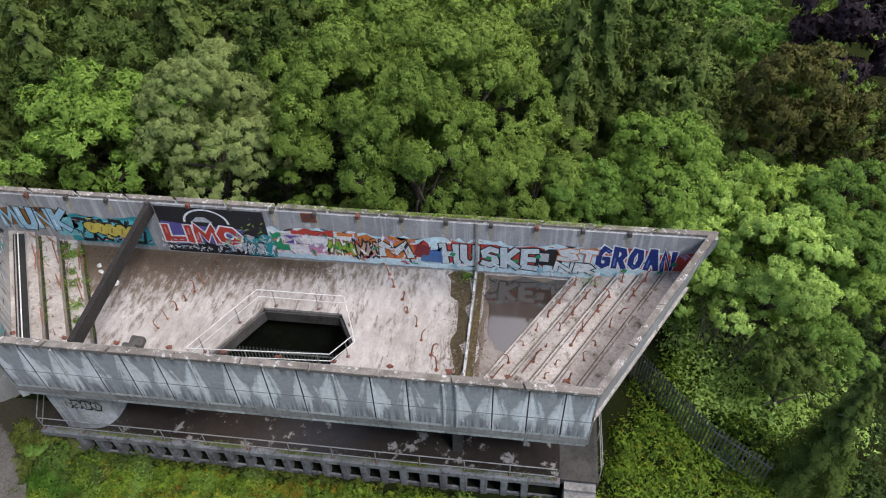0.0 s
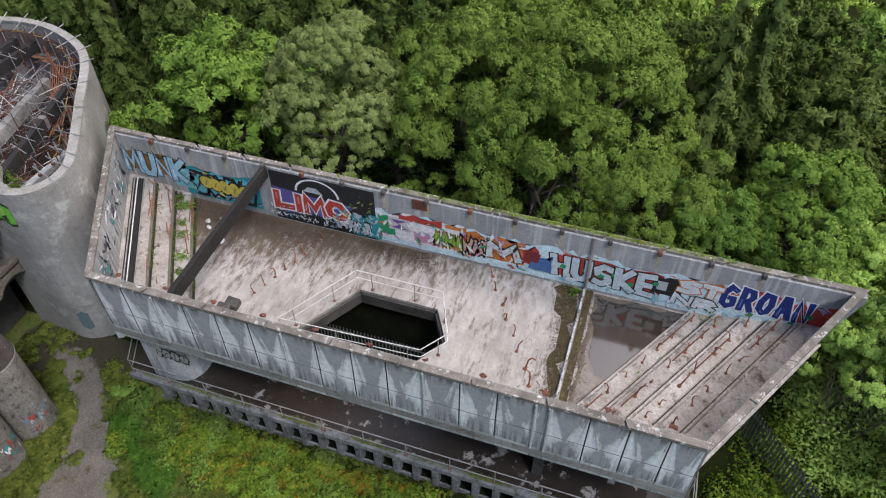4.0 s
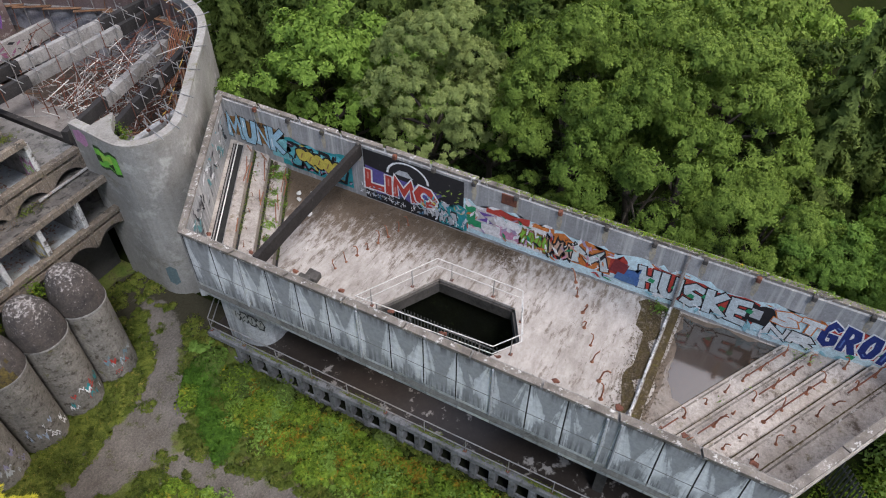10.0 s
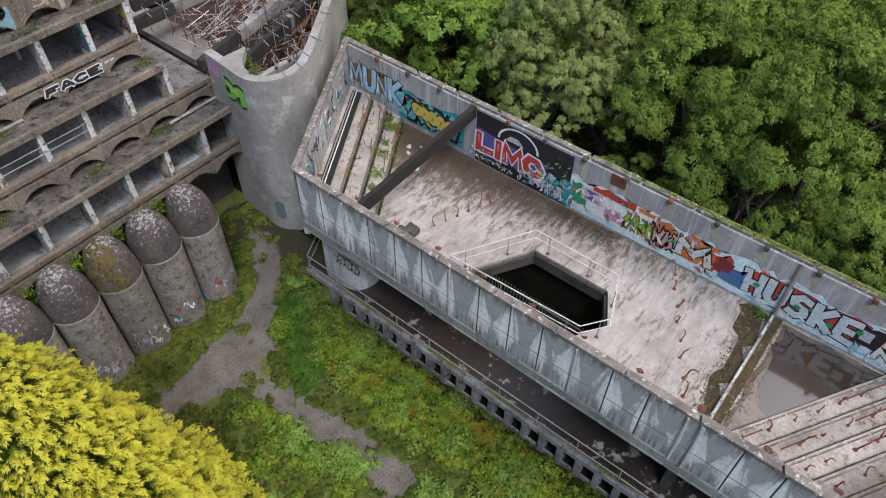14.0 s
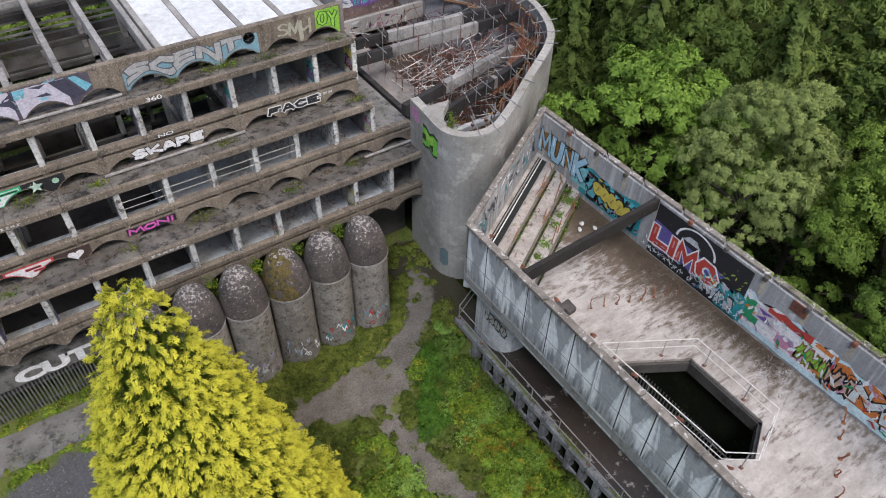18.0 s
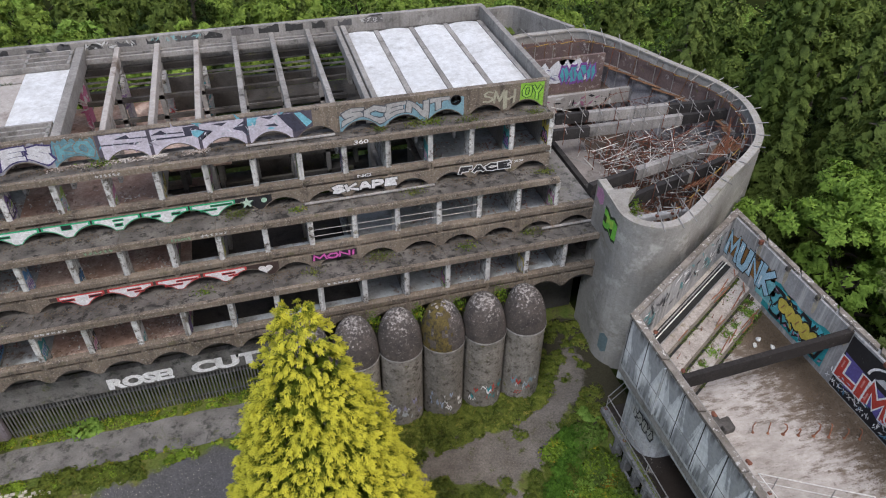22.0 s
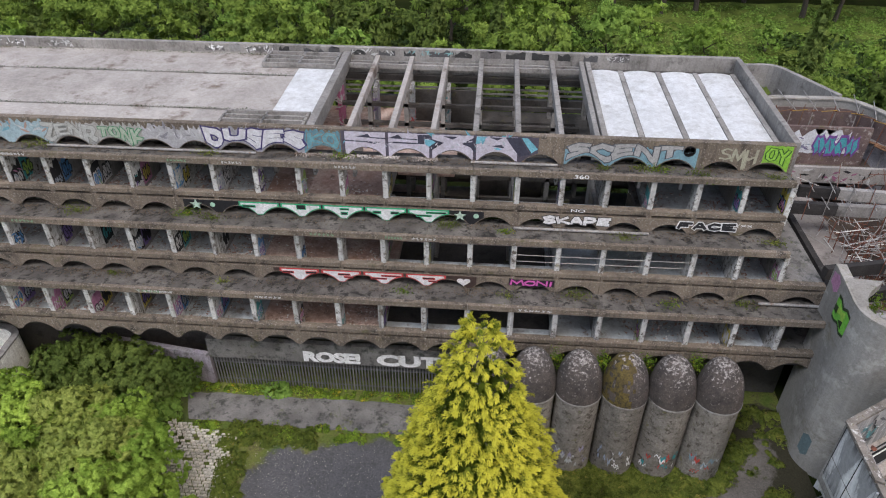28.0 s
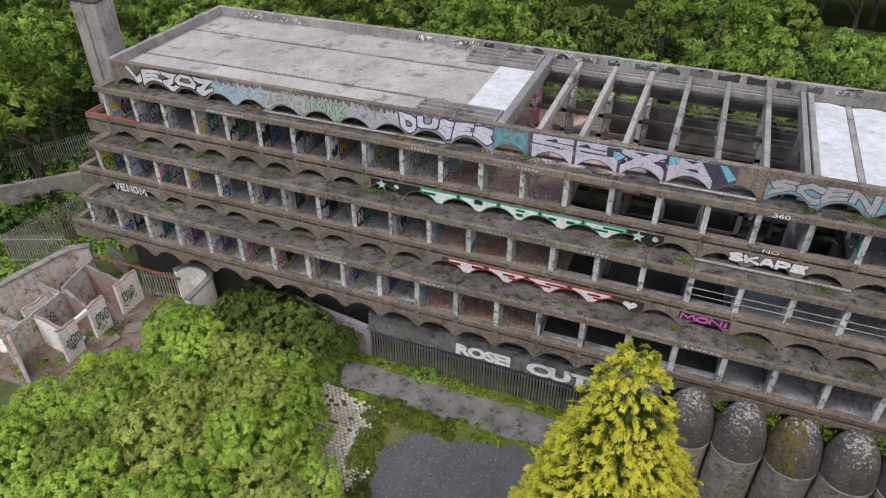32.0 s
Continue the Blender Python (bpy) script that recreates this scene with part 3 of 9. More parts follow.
def meadow():
    bm = bmesh.new()
    pts = {}
    for i in range(2, 40):
        for j in range(26, 58):
            x, y = i * 2.0, j * 2.0
            if 11 + 3 * noise.noise((y * 0.2, 0, 3)) < x < 62 and 59 + 3 * noise.noise((x * 0.2, 0, 7)) < y < 108:
                q = []
                for a, b in ((0, 0), (2, 0), (2, 2), (0, 2)):
                    k = (x + a, y + b)
                    if k not in pts:
                        pts[k] = bm.verts.new((*k, ground_height(*k) + 0.2 + 0.3 * noise.noise((k[0] * 0.3, k[1] * 0.3, 4))))
                    q.append(pts[k])
                bm.faces.new(q)
    for f in bm.faces:
        f.smooth = True
    return tagged(part("meadow", bm, meadow_grass), "bright open meadow of long grass beyond the trees", "meadow", kind="structure")


meadow()
GRAVEL_EDGE = [(-11.3, 17.5), (-10.6, 20.2), (-8.9, 21.9), (-5.0, 22.3), (-2.0, 22.0), (2.0, 19.4), (4.0, 15.0), (0.0, 8.0), (-9.0, 10.5), (-11.0, 14.5)]
# outline of the corner whose shade is put into the soil colour
SHADE_SOIL_EDGE = [(11.2, 25.9), (15.4, 26.0), (15.4, 20.4), (13.0, 18.6), (11.9, 18.6), (11.6, 20.5)]
PATH_EDGE = [(13.6, 24.2), (13.4, 21.6), (12.2, 20.2), (10.9, 18.95), (9.6, 18.0), (8.8, 17.4), (8.1, 16.9), (8.2, 16.0), (8.3, 14.5), (8.6, 12.5), (8.8, 10.5), (8.7, 8.4), (7.4, 8.4), (7.5, 11.0), (7.1, 13.0), (7.1, 15.1), (7.0, 16.3), (7.3, 17.0), (6.2, 17.5), (4.9, 18.3), (3.0, 18.0), (2.6, 19.0), (5.3, 19.5), (7.4, 20.0), (9.0, 20.1), (10.2, 20.6), (11.0, 21.0), (12.2, 22.6)]


def on_path(x, y):
    k = False
    for (xa, ya), (xb, yb) in zip(PATH_EDGE, PATH_EDGE[1:] + PATH_EDGE[:1]):
        if (ya > y) != (yb > y) and x < (xb - xa) * (y - ya) / (yb - ya) + xa:
            k = not k
    return k




def reach(outline, x, y):
    """How far each point lies inside an outline (outside: minus)."""
    best, inside_ = np.full(x.shape, 1e9), np.zeros(x.shape, bool)
    for (xa, ya), (xb, yb) in zip(outline, outline[1:] + outline[:1]):
        dx, dy = xb - xa, yb - ya
        s = np.clip(((x - xa) * dx + (y - ya) * dy) / (dx * dx + dy * dy), 0, 1)
        best = np.minimum(best, np.hypot(x - xa - s * dx, y - ya - s * dy))
        if ya != yb:
            inside_ ^= ((ya > y) != (yb > y)) & (x < dx * (y - ya) / dy + xa)
    return np.where(inside_, best, -best)


def yard_material():
    """Grass worn through to dirt, gravel and soil darkened for corner shade; how worn is kept on the mesh."""
    m, n, l, p = nodes_of("yard_ground")
    pos = n.new("ShaderNodeNewGeometry").outputs["Position"]
    fine, mid = noise_node(n, l, pos, 11, 8, 0.75), noise_node(n, l, pos, 2.2, 10, 0.75)

    def worn(name, lo, hi):
        at = n.new("ShaderNodeAttribute")
        at.attribute_name = name
        x = n.new("ShaderNodeMath")
        x.operation = "ADD"
        l.new(at.outputs["Fac"], x.inputs[0])
        l.new(mid, x.inputs[1])
        return ramp(n, l, x.outputs[0], lo, hi)

    c = blend(n, l, ramp(n, l, noise_node(n, l, pos, 0.8, 8, 0.7), 0.35, 0.65), (0.07, 0.11, 0.02), (0.15, 0.15, 0.042))
    c = blend(n, l, ramp(n, l, noise_node(n, l, pos, 1.6, 10, 0.75), 0.54, 0.64), c, (0.065, 0.055, 0.036))
    dirt = blend(n, l, ramp(n, l, noise_node(n, l, pos, 0.9, 8, 0.7), 0.35, 0.65), (0.19, 0.166, 0.145), (0.115, 0.1, 0.082))
    dirt = blend(n, l, ramp(n, l, noise_node(n, l, pos, 1.3, 10, 0.8), 0.55, 0.63), dirt, (0.07, 0.08, 0.025))
    dirt = blend(n, l, ramp(n, l, noise_node(n, l, pos, 20, 4, 0.6), 0.6, 0.68), dirt, (0.22, 0.2, 0.175))
    stone = blend(n, l, ramp(n, l, noise_node(n, l, pos, 0.5, 8, 0.7), 0.35, 0.65), (0.105, 0.102, 0.106), (0.078, 0.076, 0.076))
    stone = blend(n, l, ramp(n, l, noise_node(n, l, pos, 24, 3, 0.5), 0.62, 0.68), stone, (0.2, 0.2, 0.2))
    # dark soil tone stands for the shade the walls throw in the corner
    c = blend(n, l, worn("soil", 0.85, 1.1), c, (0.05, 0.045, 0.028))
    c = blend(n, l, worn("dirt", 0.86, 1.16), c, dirt)
    c = blend(n, l, worn("gravel", 0.8, 1.2), c, stone)
    c = blend(n, l, 0.7, c, ramp(n, l, fine, 0.28, 0.72, (0.3, 0.3, 0.3), (1.75, 1.75, 1.75)), "MULTIPLY")
    l.new(c, p.inputs["Base Color"])
    p.inputs["Roughness"].default_value = 0.95
    p.inputs["Specular IOR Level"].default_value = 0.15
    b = n.new("ShaderNodeBump")
    b.inputs["Strength"].default_value, b.inputs["Distance"].default_value = 0.8, 0.04
    l.new(fine, b.inputs["Height"])
    l.new(b.outputs[0], p.inputs["Normal"])
    return m


def yard():
    """The yard as one fine sheet, cut into turf, path, gravel and soil."""
    step = 0.3
    xs, ys = np.arange(-14.0, 15.4, step), np.arange(3.0, 27.6, step)
    gx, gy = np.meshgrid(xs, ys, indexing="ij")
    wob = np.array([[0.75 * noise.noise((x * 0.55, y * 0.55, 2.0)) + 0.35 * noise.noise((x * 1.6, y * 1.6, 5.0)) for y in ys] for x in xs])
    masks = {k: np.clip(0.5 + (reach(e, gx, gy) + wob + (0.15 if k == "dirt" else 0)) / 1.5, 0, 1) for k, e in (("dirt", PATH_EDGE), ("gravel", GRAVEL_EDGE), ("soil", SHADE_SOIL_EDGE))}
    material = yard_material()
    sheets = {"yard_turf": ([], "rough yard turf of grass and weeds with bare soil", "grass"), "path": ([], "trodden dirt and gravel path through the grass", "path"), "gravel_yard": ([], "grey gravel yard with moss at its ragged edges", "ground"), "soil": ([], "soil in the corner by the curved wall, coloured dark for the shade there", "soil")}
    for i in range(len(xs) - 1):
        for j in range(len(ys) - 1):
            if xs[i] > 12.4 and ys[j] < 17.6:
                continue
            key = "gravel_yard" if masks["gravel"][i, j] > 0.5 else "path" if masks["dirt"][i, j] > 0.5 else "soil" if masks["soil"][i, j] > 0.5 else "yard_turf"
            sheets[key][0].append((i, j))
    for key, (cells, label, category) in sheets.items():
        bm = bmesh.new()
        layers = {k: bm.verts.layers.float.new(k) for k in masks}
        vs = {}
        for i, j in cells:
            q = []
            for a, b in ((i, j), (i + 1, j), (i + 1, j + 1), (i, j + 1)):
                if (a, b) not in vs:
                    x, y = float(xs[a]), float(ys[b])
                    v = bm.verts.new((x, y, ground_height(x, y) + 0.1 + 0.025 * noise.noise((x * 1.7, y * 1.7, 1.0))))
                    for k, l_ in layers.items():
                        v[l_] = float(masks[k][a, b])
                    vs[(a, b)] = v
                q.append(vs[(a, b)])
            bm.faces.new(q)
        for f in bm.faces:
            f.smooth = True
        tagged(part(key, bm, material), label, category, kind="structure")


yard()

beam_black = surface("sooty_beam", (0.045, 0.04, 0.038), (0.028, 0.025, 0.024), (0.12, 0.11, 0.1), 0.62, 0.74, 1.5, 10, spec=0.1)
# ---- teaching block: a tapered concrete tray raised over a deck ----
TX0, TX1, TZ, TF = 12.8, 21.25, 8.08, 4.95
TOP = [(TX0, -4.3), (TX0, 18.45), (TX1, 23.7), (TX1, -9.4)]  # clockwise seen from above
block = thing("teaching_block", "roofless raised concrete teaching block with graffiti along its inside wall", "building", at=(17, 7, 0))
block_at = Matrix.Translation((17, 7, 0)).inverted()


def tb(name, bm, material, label="", parent=None):
    """A part of the teaching block, given in world places."""
    if parent is None:
        bm.transform(block_at)
    else:
        bm.transform(block_at)
    return part(name, bm, material, parent or block, label)


def inset(poly, d):
    """The outline moved inwards, for an outline that runs clockwise."""
    out = []
    k = len(poly)
    for i in range(k):
        p, a, b = Vector(poly[i]), Vector(poly[i - 1]), Vector(poly[(i + 1) % k])
        d1, d2 = (p - a).normalized(), (b - p).normalized()
        n1, n2 = Vector((d1.y, -d1.x)), Vector((d2.y, -d2.x))
        s = (n1 + n2).normalized()
        q = p + s * (d / s.dot(n1))
        out.append((q.x, q.y))
    return out


T_IN = inset(TOP, 0.34)
tb("parapet_wall", wall_run(bmesh.new(), [TOP[2], (TX1, -8.5), TOP[3]], 0.34, [TF - 0.2, TF - 0.2, TZ - 0.45], TZ - 0.12), wall_concrete)
tb("parapet_wall", wall_run(bmesh.new(), [(TX0 + 0.34, 18.66), (TX1 - 0.34, 23.49)], 0.16, TF - 0.2, TZ - 0.12), wall_concrete)
bm = bmesh.new()
lean_in = Vector((0.517, 0.856))
ring_ = []
for (x, y), thick_, z in (((TX1 - 0.34, -9.19), 0.0, TZ - 0.12), ((TX1 - 0.34, -9.19), 0.5, TF - 0.7), ((TX1 - 0.34, -9.19), 0.66, TF - 0.7), ((TX1 - 0.34, -9.19), 0.17, TZ - 0.12)):
    q = Vector((x, y)) + lean_in * thick_
    q2 = Vector((TX0 + 0.34, -4.51)) + lean_in * thick_
    ring_.append((bm.verts.new((q.x, q.y, z)), bm.verts.new((q2.x, q2.y, z))))
for i in range(4):
    bm.faces.new((ring_[i][0], ring_[i][1], ring_[(i + 1) % 4][1], ring_[(i + 1) % 4][0]))
bm.faces.new([r_[0] for r_ in ring_])
bm.faces.new([r_[1] for r_ in ring_])
bmesh.ops.recalc_face_normals(bm, faces=bm.faces)
tb("parapet_wall", bm, wall_concrete)
bm = wall_run(bmesh.new(), TOP[:2], 0.34, TF - 0.2, TZ - 0.12)
tb("front_parapet", bm, concrete)
# coping in lengths of about 2.4 m, slightly proud of the wall
for i in range(4):
    a, b = Vector(TOP[i]), Vector(TOP[(i + 1) % 4])
    ia, ib = Vector(inset(TOP, 0.23)[i]), Vector(inset(TOP, 0.23)[(i + 1) % 4])
    oa, ob_ = Vector(inset(TOP, -0.04)[i]), Vector(inset(TOP, -0.04)[(i + 1) % 4])
    k = max(2, round((b - a).length / 2.4))
    for j in range(k):
        s0, s1 = j / k + (0.002 if j else 0), (j + 1) / k - (0.002 if j < k - 1 else 0)
        bm = bmesh.new()
        prism(bm, [tuple(oa.lerp(ob_, s0)), tuple(oa.lerp(ob_, s1)), tuple(ia.lerp(ib, s1)), tuple(ia.lerp(ib, s0))], TZ - 0.12, TZ + random.uniform(-0.015, 0.015))
        tb("coping", bm, coping)

# floor with the open well
WELL = [(17.9, 9.7), (17.9, 6.2), (16.4, 5.35), (14.1, 6.75), (14.1, 11.9), (15.37, 11.15)]
bm = bmesh.new()
outer = [bm.verts.new((x, y, TF)) for x, y in inset(TOP, 0.3)]
hole = [bm.verts.new((x, y, TF)) for x, y in WELL]
es = [bm.edges.new((outer[i], outer[(i + 1) % 4])) for i in range(4)] + [bm.edges.new((hole[i], hole[(i + 1) % 6])) for i in range(6)]
bmesh.ops.triangle_fill(bm, edges=es, use_beauty=True)
bmesh.ops.recalc_face_normals(bm, faces=bm.faces)
if sum(f.normal.z for f in bm.faces) < 0:
    bmesh.ops.reverse_faces(bm, faces=bm.faces)
geo = bmesh.ops.extrude_face_region(bm, geom=list(bm.faces))
bmesh.ops.translate(bm, verts=[v for v in geo["geom"] if isinstance(v, bmesh.types.BMVert)], vec=(0, 0, -0.14))
bmesh.ops.recalc_face_normals(bm, faces=bm.faces)
tb("floor_slab", bm, litter_deck)
tb("front_strip", a_box(13.14, 14.1, 5.9, 12.6, TF - 0.14, TF + 0.003), litter_deck)

# outer front: stained panels between dark upright joints
edges = [18.3, 16.95, 15.6, 14.3, 12.95, 11.6, 10.25, 8.95, 7.6, 6.3, 4.95, 3.65, 2.35, 1.05, 0.6, -0.7, -1.95, -3.2, -4.25]
ZB, ZC = 4.42, 5.3
for k, (y1, y0) in enumerate(zip(edges[:-1], edges[1:])):
    rng = random.Random(40 + k)
    x = TX0 - 0.03
    g = 0.025
    bm = bmesh.new()
    uvl = bm.loops.layers.uv.new("across")
    zs = (ZC, ZC + 0.98, ZC + 1.0, TZ - 0.2)
    for z0, z1, dx in ((zs[0], zs[1], 0.0), (zs[2], zs[3], 0.012)):
        f = bm.faces.new([bm.verts.new(c) for c in ((x + dx, y1 - g, z0), (x + dx, y0 + g, z0), (x + dx, y0 + g, z1), (x + dx, y1 - g, z1))])
        for lp, c in zip(f.loops, ((0, z0), (1, z0), (1, z1), (0, z1))):
            lp[uvl].uv = (c[0], (c[1] - ZC) / (TZ - 0.2 - ZC))
    bmesh.ops.recalc_face_normals(bm, faces=bm.faces)
    if bm.faces[:][0].normal.x > 0:
        bmesh.ops.reverse_faces(bm, faces=bm.faces)
    ob = tb("panel", bm, petal_panel)
    bm = bmesh.new()
    q = [bm.verts.new(c) for c in ((x, y0 + g, ZC), (x, y1 - g, ZC), (TX0 + 0.1, y1 - g, ZB), (TX0 + 0.1, y0 + g, ZB))]
    bm.faces.new(q)
    bmesh.ops.recalc_face_normals(bm, faces=bm.faces)
    tb("skirt_panel", bm, panel_mid if k % 3 else panel_light, parent=ob)
    tb("joint", a_box(TX0 - 0.015, TX0, y1 - 0.03, y1 + 0.03, ZC, TZ - 0.15), joint_void_black, parent=ob)
for y in (15.6, 10.25, 4.95, 1.05, 0.6):
    tb("pipe", tube(bmesh.new(), (TX0 - 0.07, y, ZC - 0.05), (TX0 - 0.07, y, TZ - 0.15), 0.045, 8), panel_mid)
tb("panel_backing", a_box(TX0 + 0.1, TX0 + 0.34, -4.1, 18.3, ZB, TZ - 0.15), panel_dark)
# slanted ends
for (pa, pb), nm in (((TOP[1], TOP[2]), "end_wall"),):
    bm = wall_run(bmesh.new(), [pa, pb], 0.25, TF - 0.7, TF - 0.2)
    tb(nm, bm, panel_mid)
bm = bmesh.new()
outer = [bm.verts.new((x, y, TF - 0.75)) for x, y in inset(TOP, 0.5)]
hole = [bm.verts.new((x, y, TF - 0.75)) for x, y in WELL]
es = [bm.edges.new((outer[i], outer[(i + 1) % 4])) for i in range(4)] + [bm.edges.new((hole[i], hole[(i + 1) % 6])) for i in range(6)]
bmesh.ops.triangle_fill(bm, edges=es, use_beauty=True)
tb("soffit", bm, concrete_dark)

# partition beam, kerb with its upright, tiers at both ends
bm = bmesh.new()
bmesh.ops.create_cube(bm, size=1.0)
a, b = Vector((13.14, 15.0, 7.72)), Vector((20.9, 15.35, 7.72))
d = b - a
bm.transform(Matrix.Translation((a + b) / 2) @ d.to_track_quat("X", "Z").to_matrix().to_4x4() @ Matrix.Diagonal((d.length, 0.22, 0.62, 1)))
tb("partition_beam", bm, beam_black, "dark concrete beam across the tray")
tb("kerb", a_box(13.14, 20.91, 0.535, 0.635, TF, TF + 0.16, 0.02), fin_white)
tb("kerb_strip", a_box(13.14, 20.91, 0.2, 0.5, TF, TF + 0.04), moss_strip)
tb("downpipe", tube(bmesh.new(), (20.85, 0.58, TF), (20.85, 0.58, TZ), 0.07, 8), galv)


def tier(side, d0, d1, h):
    """A step of the raked floor at an end: between two distances from the slanted end wall."""
    i = 1 if side == "left" else 3
    a, b = Vector(T_IN[i]), Vector(T_IN[(i + 1) % 4])
    t = (b - a).normalized()
    n = Vector((t.y, -t.x))
    out = []
    for d, (p, q) in ((d0, (a, b)), (d1, (a, b))):
        o = p + n * d
        # meet the front and back inner faces
        def meet(x):
            return (x, o.y + t.y * (x - o.x) / t.x)
        out.append((meet(13.15), meet(20.9)))
    poly = [out[0][0], out[0][1], out[1][1], out[1][0]]
    return prism(bmesh.new(), poly, TF + 0.004, TF + h)


low_tiers, high_tiers = [], []
for k in range(3):
    low_tiers.append(tb("tier", tier("left", -0.17 if k == 2 else 0.9 + (1 - k) * 0.9, 2.7 - 0.85 * k, 0.24 + 0.2 * k), tier_mat))
for k in range(5):
    high_tiers.append(tb("tier", tier("right", 0.12, 4.35 - 0.84 * k, 0.2 + 0.2 * k + 0.001 * k), tier_mat))

def tier_line(side, d, z, w, h, material, name, on):
    """A strip along a tier, at a distance from the slanted end wall."""
    i = 1 if side == "left" else 3
    a, b = Vector(T_IN[i]), Vector(T_IN[(i + 1) % 4])
    t = (b - a).normalized()
    n = Vector((t.y, -t.x))
    o0, o1 = a + n * d, a + n * (d + w)
    f = lambda o, x: (x, o.y + t.y * (x - o.x) / t.x)
    tb(name, prism(bmesh.new(), [f(o0, 13.3), f(o0, 20.8), f(o1, 20.8), f(o1, 13.3)], z, z + h), material, parent=on)


for k in range(3):
    tier_line("left", 2.7 - 0.85 * k - 0.03, TF + 0.005 + 0.2 * k, 0.13, 0.16, dead_wood, "tier_edging", low_tiers[k])
    tier_line("left", 2.7 - 0.85 * k + 0.1, TF + (0.008 if k == 0 else 0.05 + 0.2 * k), 0.1, 0.02, joint_void_black, "tier_gap", low_tiers[k])
for k in range(5):
    tier_line("right", 4.35 - 0.84 * k + 0.005, TF + 0.006 + 0.2 * k, 0.08, 0.03, moss_strip, "tier_gap", high_tiers[k])
    tier_line("right", 4.35 - 0.84 * k - 0.14, TF + 0.2 + 0.2 * k, 0.06, 0.012, coping, "tier_edging", high_tiers[k])

# cut-off reinforcing hooks
rust_bright = surface("fresh_rust", (0.32, 0.135, 0.075), (0.2, 0.08, 0.05), (0.4, 0.2, 0.11), 0.55, 0.7, 3.0, 20, bump=0.4)
hook_bm = bmesh.new()
tube(hook_bm, (0, 0, 0), (0, 0, 0.32), 0.02, 6)
tube(hook_bm, (0, 0, 0.32), (0.07, 0, 0.42), 0.018, 6)
tube(hook_bm, (0.07, 0, 0.42), (0.14, 0.03, 0.4), 0.016, 6)
bmesh.ops.create_cone(hook_bm, cap_ends=True, segments=7, radius1=0.06, radius2=0.035, depth=0.05, matrix=Matrix.Translation((0, 0, 0.02)))
hook_me = bpy.data.meshes.new("hook")
hook_bm.to_mesh(hook_me)
hook_bm.free()
rng = random.Random(8)


def hook(x, y, z, s=1.0):
    o = link("steel_hook", hook_me, rust_bright, block)
    o.matrix_basis = block_at @ pose(x, y, z, rng.uniform(-14, 14), rng.uniform(-14, 14), rng.uniform(0, 360)) @ Matrix.Scale(s * rng.uniform(0.8, 1.15), 4)


for k in range(8):
    s = k / 7
    hook(20.4 - 5.0 * s, 4.5 - 2.9 * s + 0.1 * (k % 2), TF, 1.5)
    hook(16.3 + 0.55 * k, 13.9 - 0.2 * k, TF, 1.25)
for row in range(4):
    for k in range(8):
        x = 14.0 + k * 0.9 + rng.uniform(-0.15, 0.15)
        y = -0.55 - (x - 14.9) * 0.6 - row * 0.98
        if T_IN[0][1] - 0.605 * (x - 13.14) + 0.4 < y < 0 and x < 20.7:
            hook(x, y, TF + 0.2 + 0.2 * row, 1.35)
for k in range(7):
    for row in range(2):
        x = 14.2 + k * 0.95
        hook(x, 16.3 + (x - 13.14) * 0.63 - 0.9 * row + 0.25, TF + 0.3 + 0.2 * (1 - row), 0.6)

# rusted rods left on the tiers
for k, (x0, x1, row) in enumerate(((18.4, 20.5, 0), (17.8, 19.8, 1), (17.2, 19.4, 2), (15.2, 16.4, 1), (19.0, 20.4, 3), (14.6, 15.6, 0))):
    z = TF + 0.42 + 0.2 * row
    tb("rod", tube(bmesh.new(), (x0, -0.55 - (x0 - 14.9) * 0.6 - row * 0.98, z), (x1, -0.55 - (x1 - 14.9) * 0.6 - row * 0.98, z + 0.05), 0.03, 5), rust)
lt = Vector((T_IN[2][0] - T_IN[1][0], T_IN[2][1] - T_IN[1][1])).normalized()
ln = Vector((lt.y, -lt.x))
for k in range(15):
    row = k % 3
    q = Vector(T_IN[1]) + ln * (2.72 - 0.85 * row + rng.uniform(-0.1, 0.1)) + lt * (2.0 + 6.2 * rng.random())
    if 13.5 < q.x < 20.5:
        e = q + lt * rng.uniform(0.5, 1.4) + ln * rng.uniform(-0.12, 0.12)
        z = TF + 0.3 + 0.2 * row
        tb("rod", tube(bmesh.new(), (q.x, q.y, z), (min(e.x, 20.7), e.y, z + rng.uniform(0, 0.25)), 0.025, 5), rust_bright)
# stub brackets along the copings
lime_run = surface("lime_run", (0.44, 0.39, 0.29), (0.34, 0.31, 0.25), (0.26, 0.25, 0.24), 0.5, 0.6, 2.2, 12)
for k in range(16):
    y = 21.2 - k * 1.93
    if -7.5 < y:
        bm = a_box(20.76, 20.96, y - 0.09, y + 0.09, TZ - 0.2, TZ + 0.03, 0.03)
        tb("bracket", bm, rust if k % 4 == 0 else concrete_dark)
        bm = bmesh.new()
        bm.faces.new([bm.verts.new((20.905, y + a, TZ + b)) for a, b in ((-0.09, -0.2), (0.09, -0.2), (0.13, -0.6), (0.06, -1.0), (-0.05, -1.05), (-0.12, -0.65))])
        bmesh.ops.recalc_face_normals(bm, faces=bm.faces)
        tb("lime_stain", bm, lime_run)
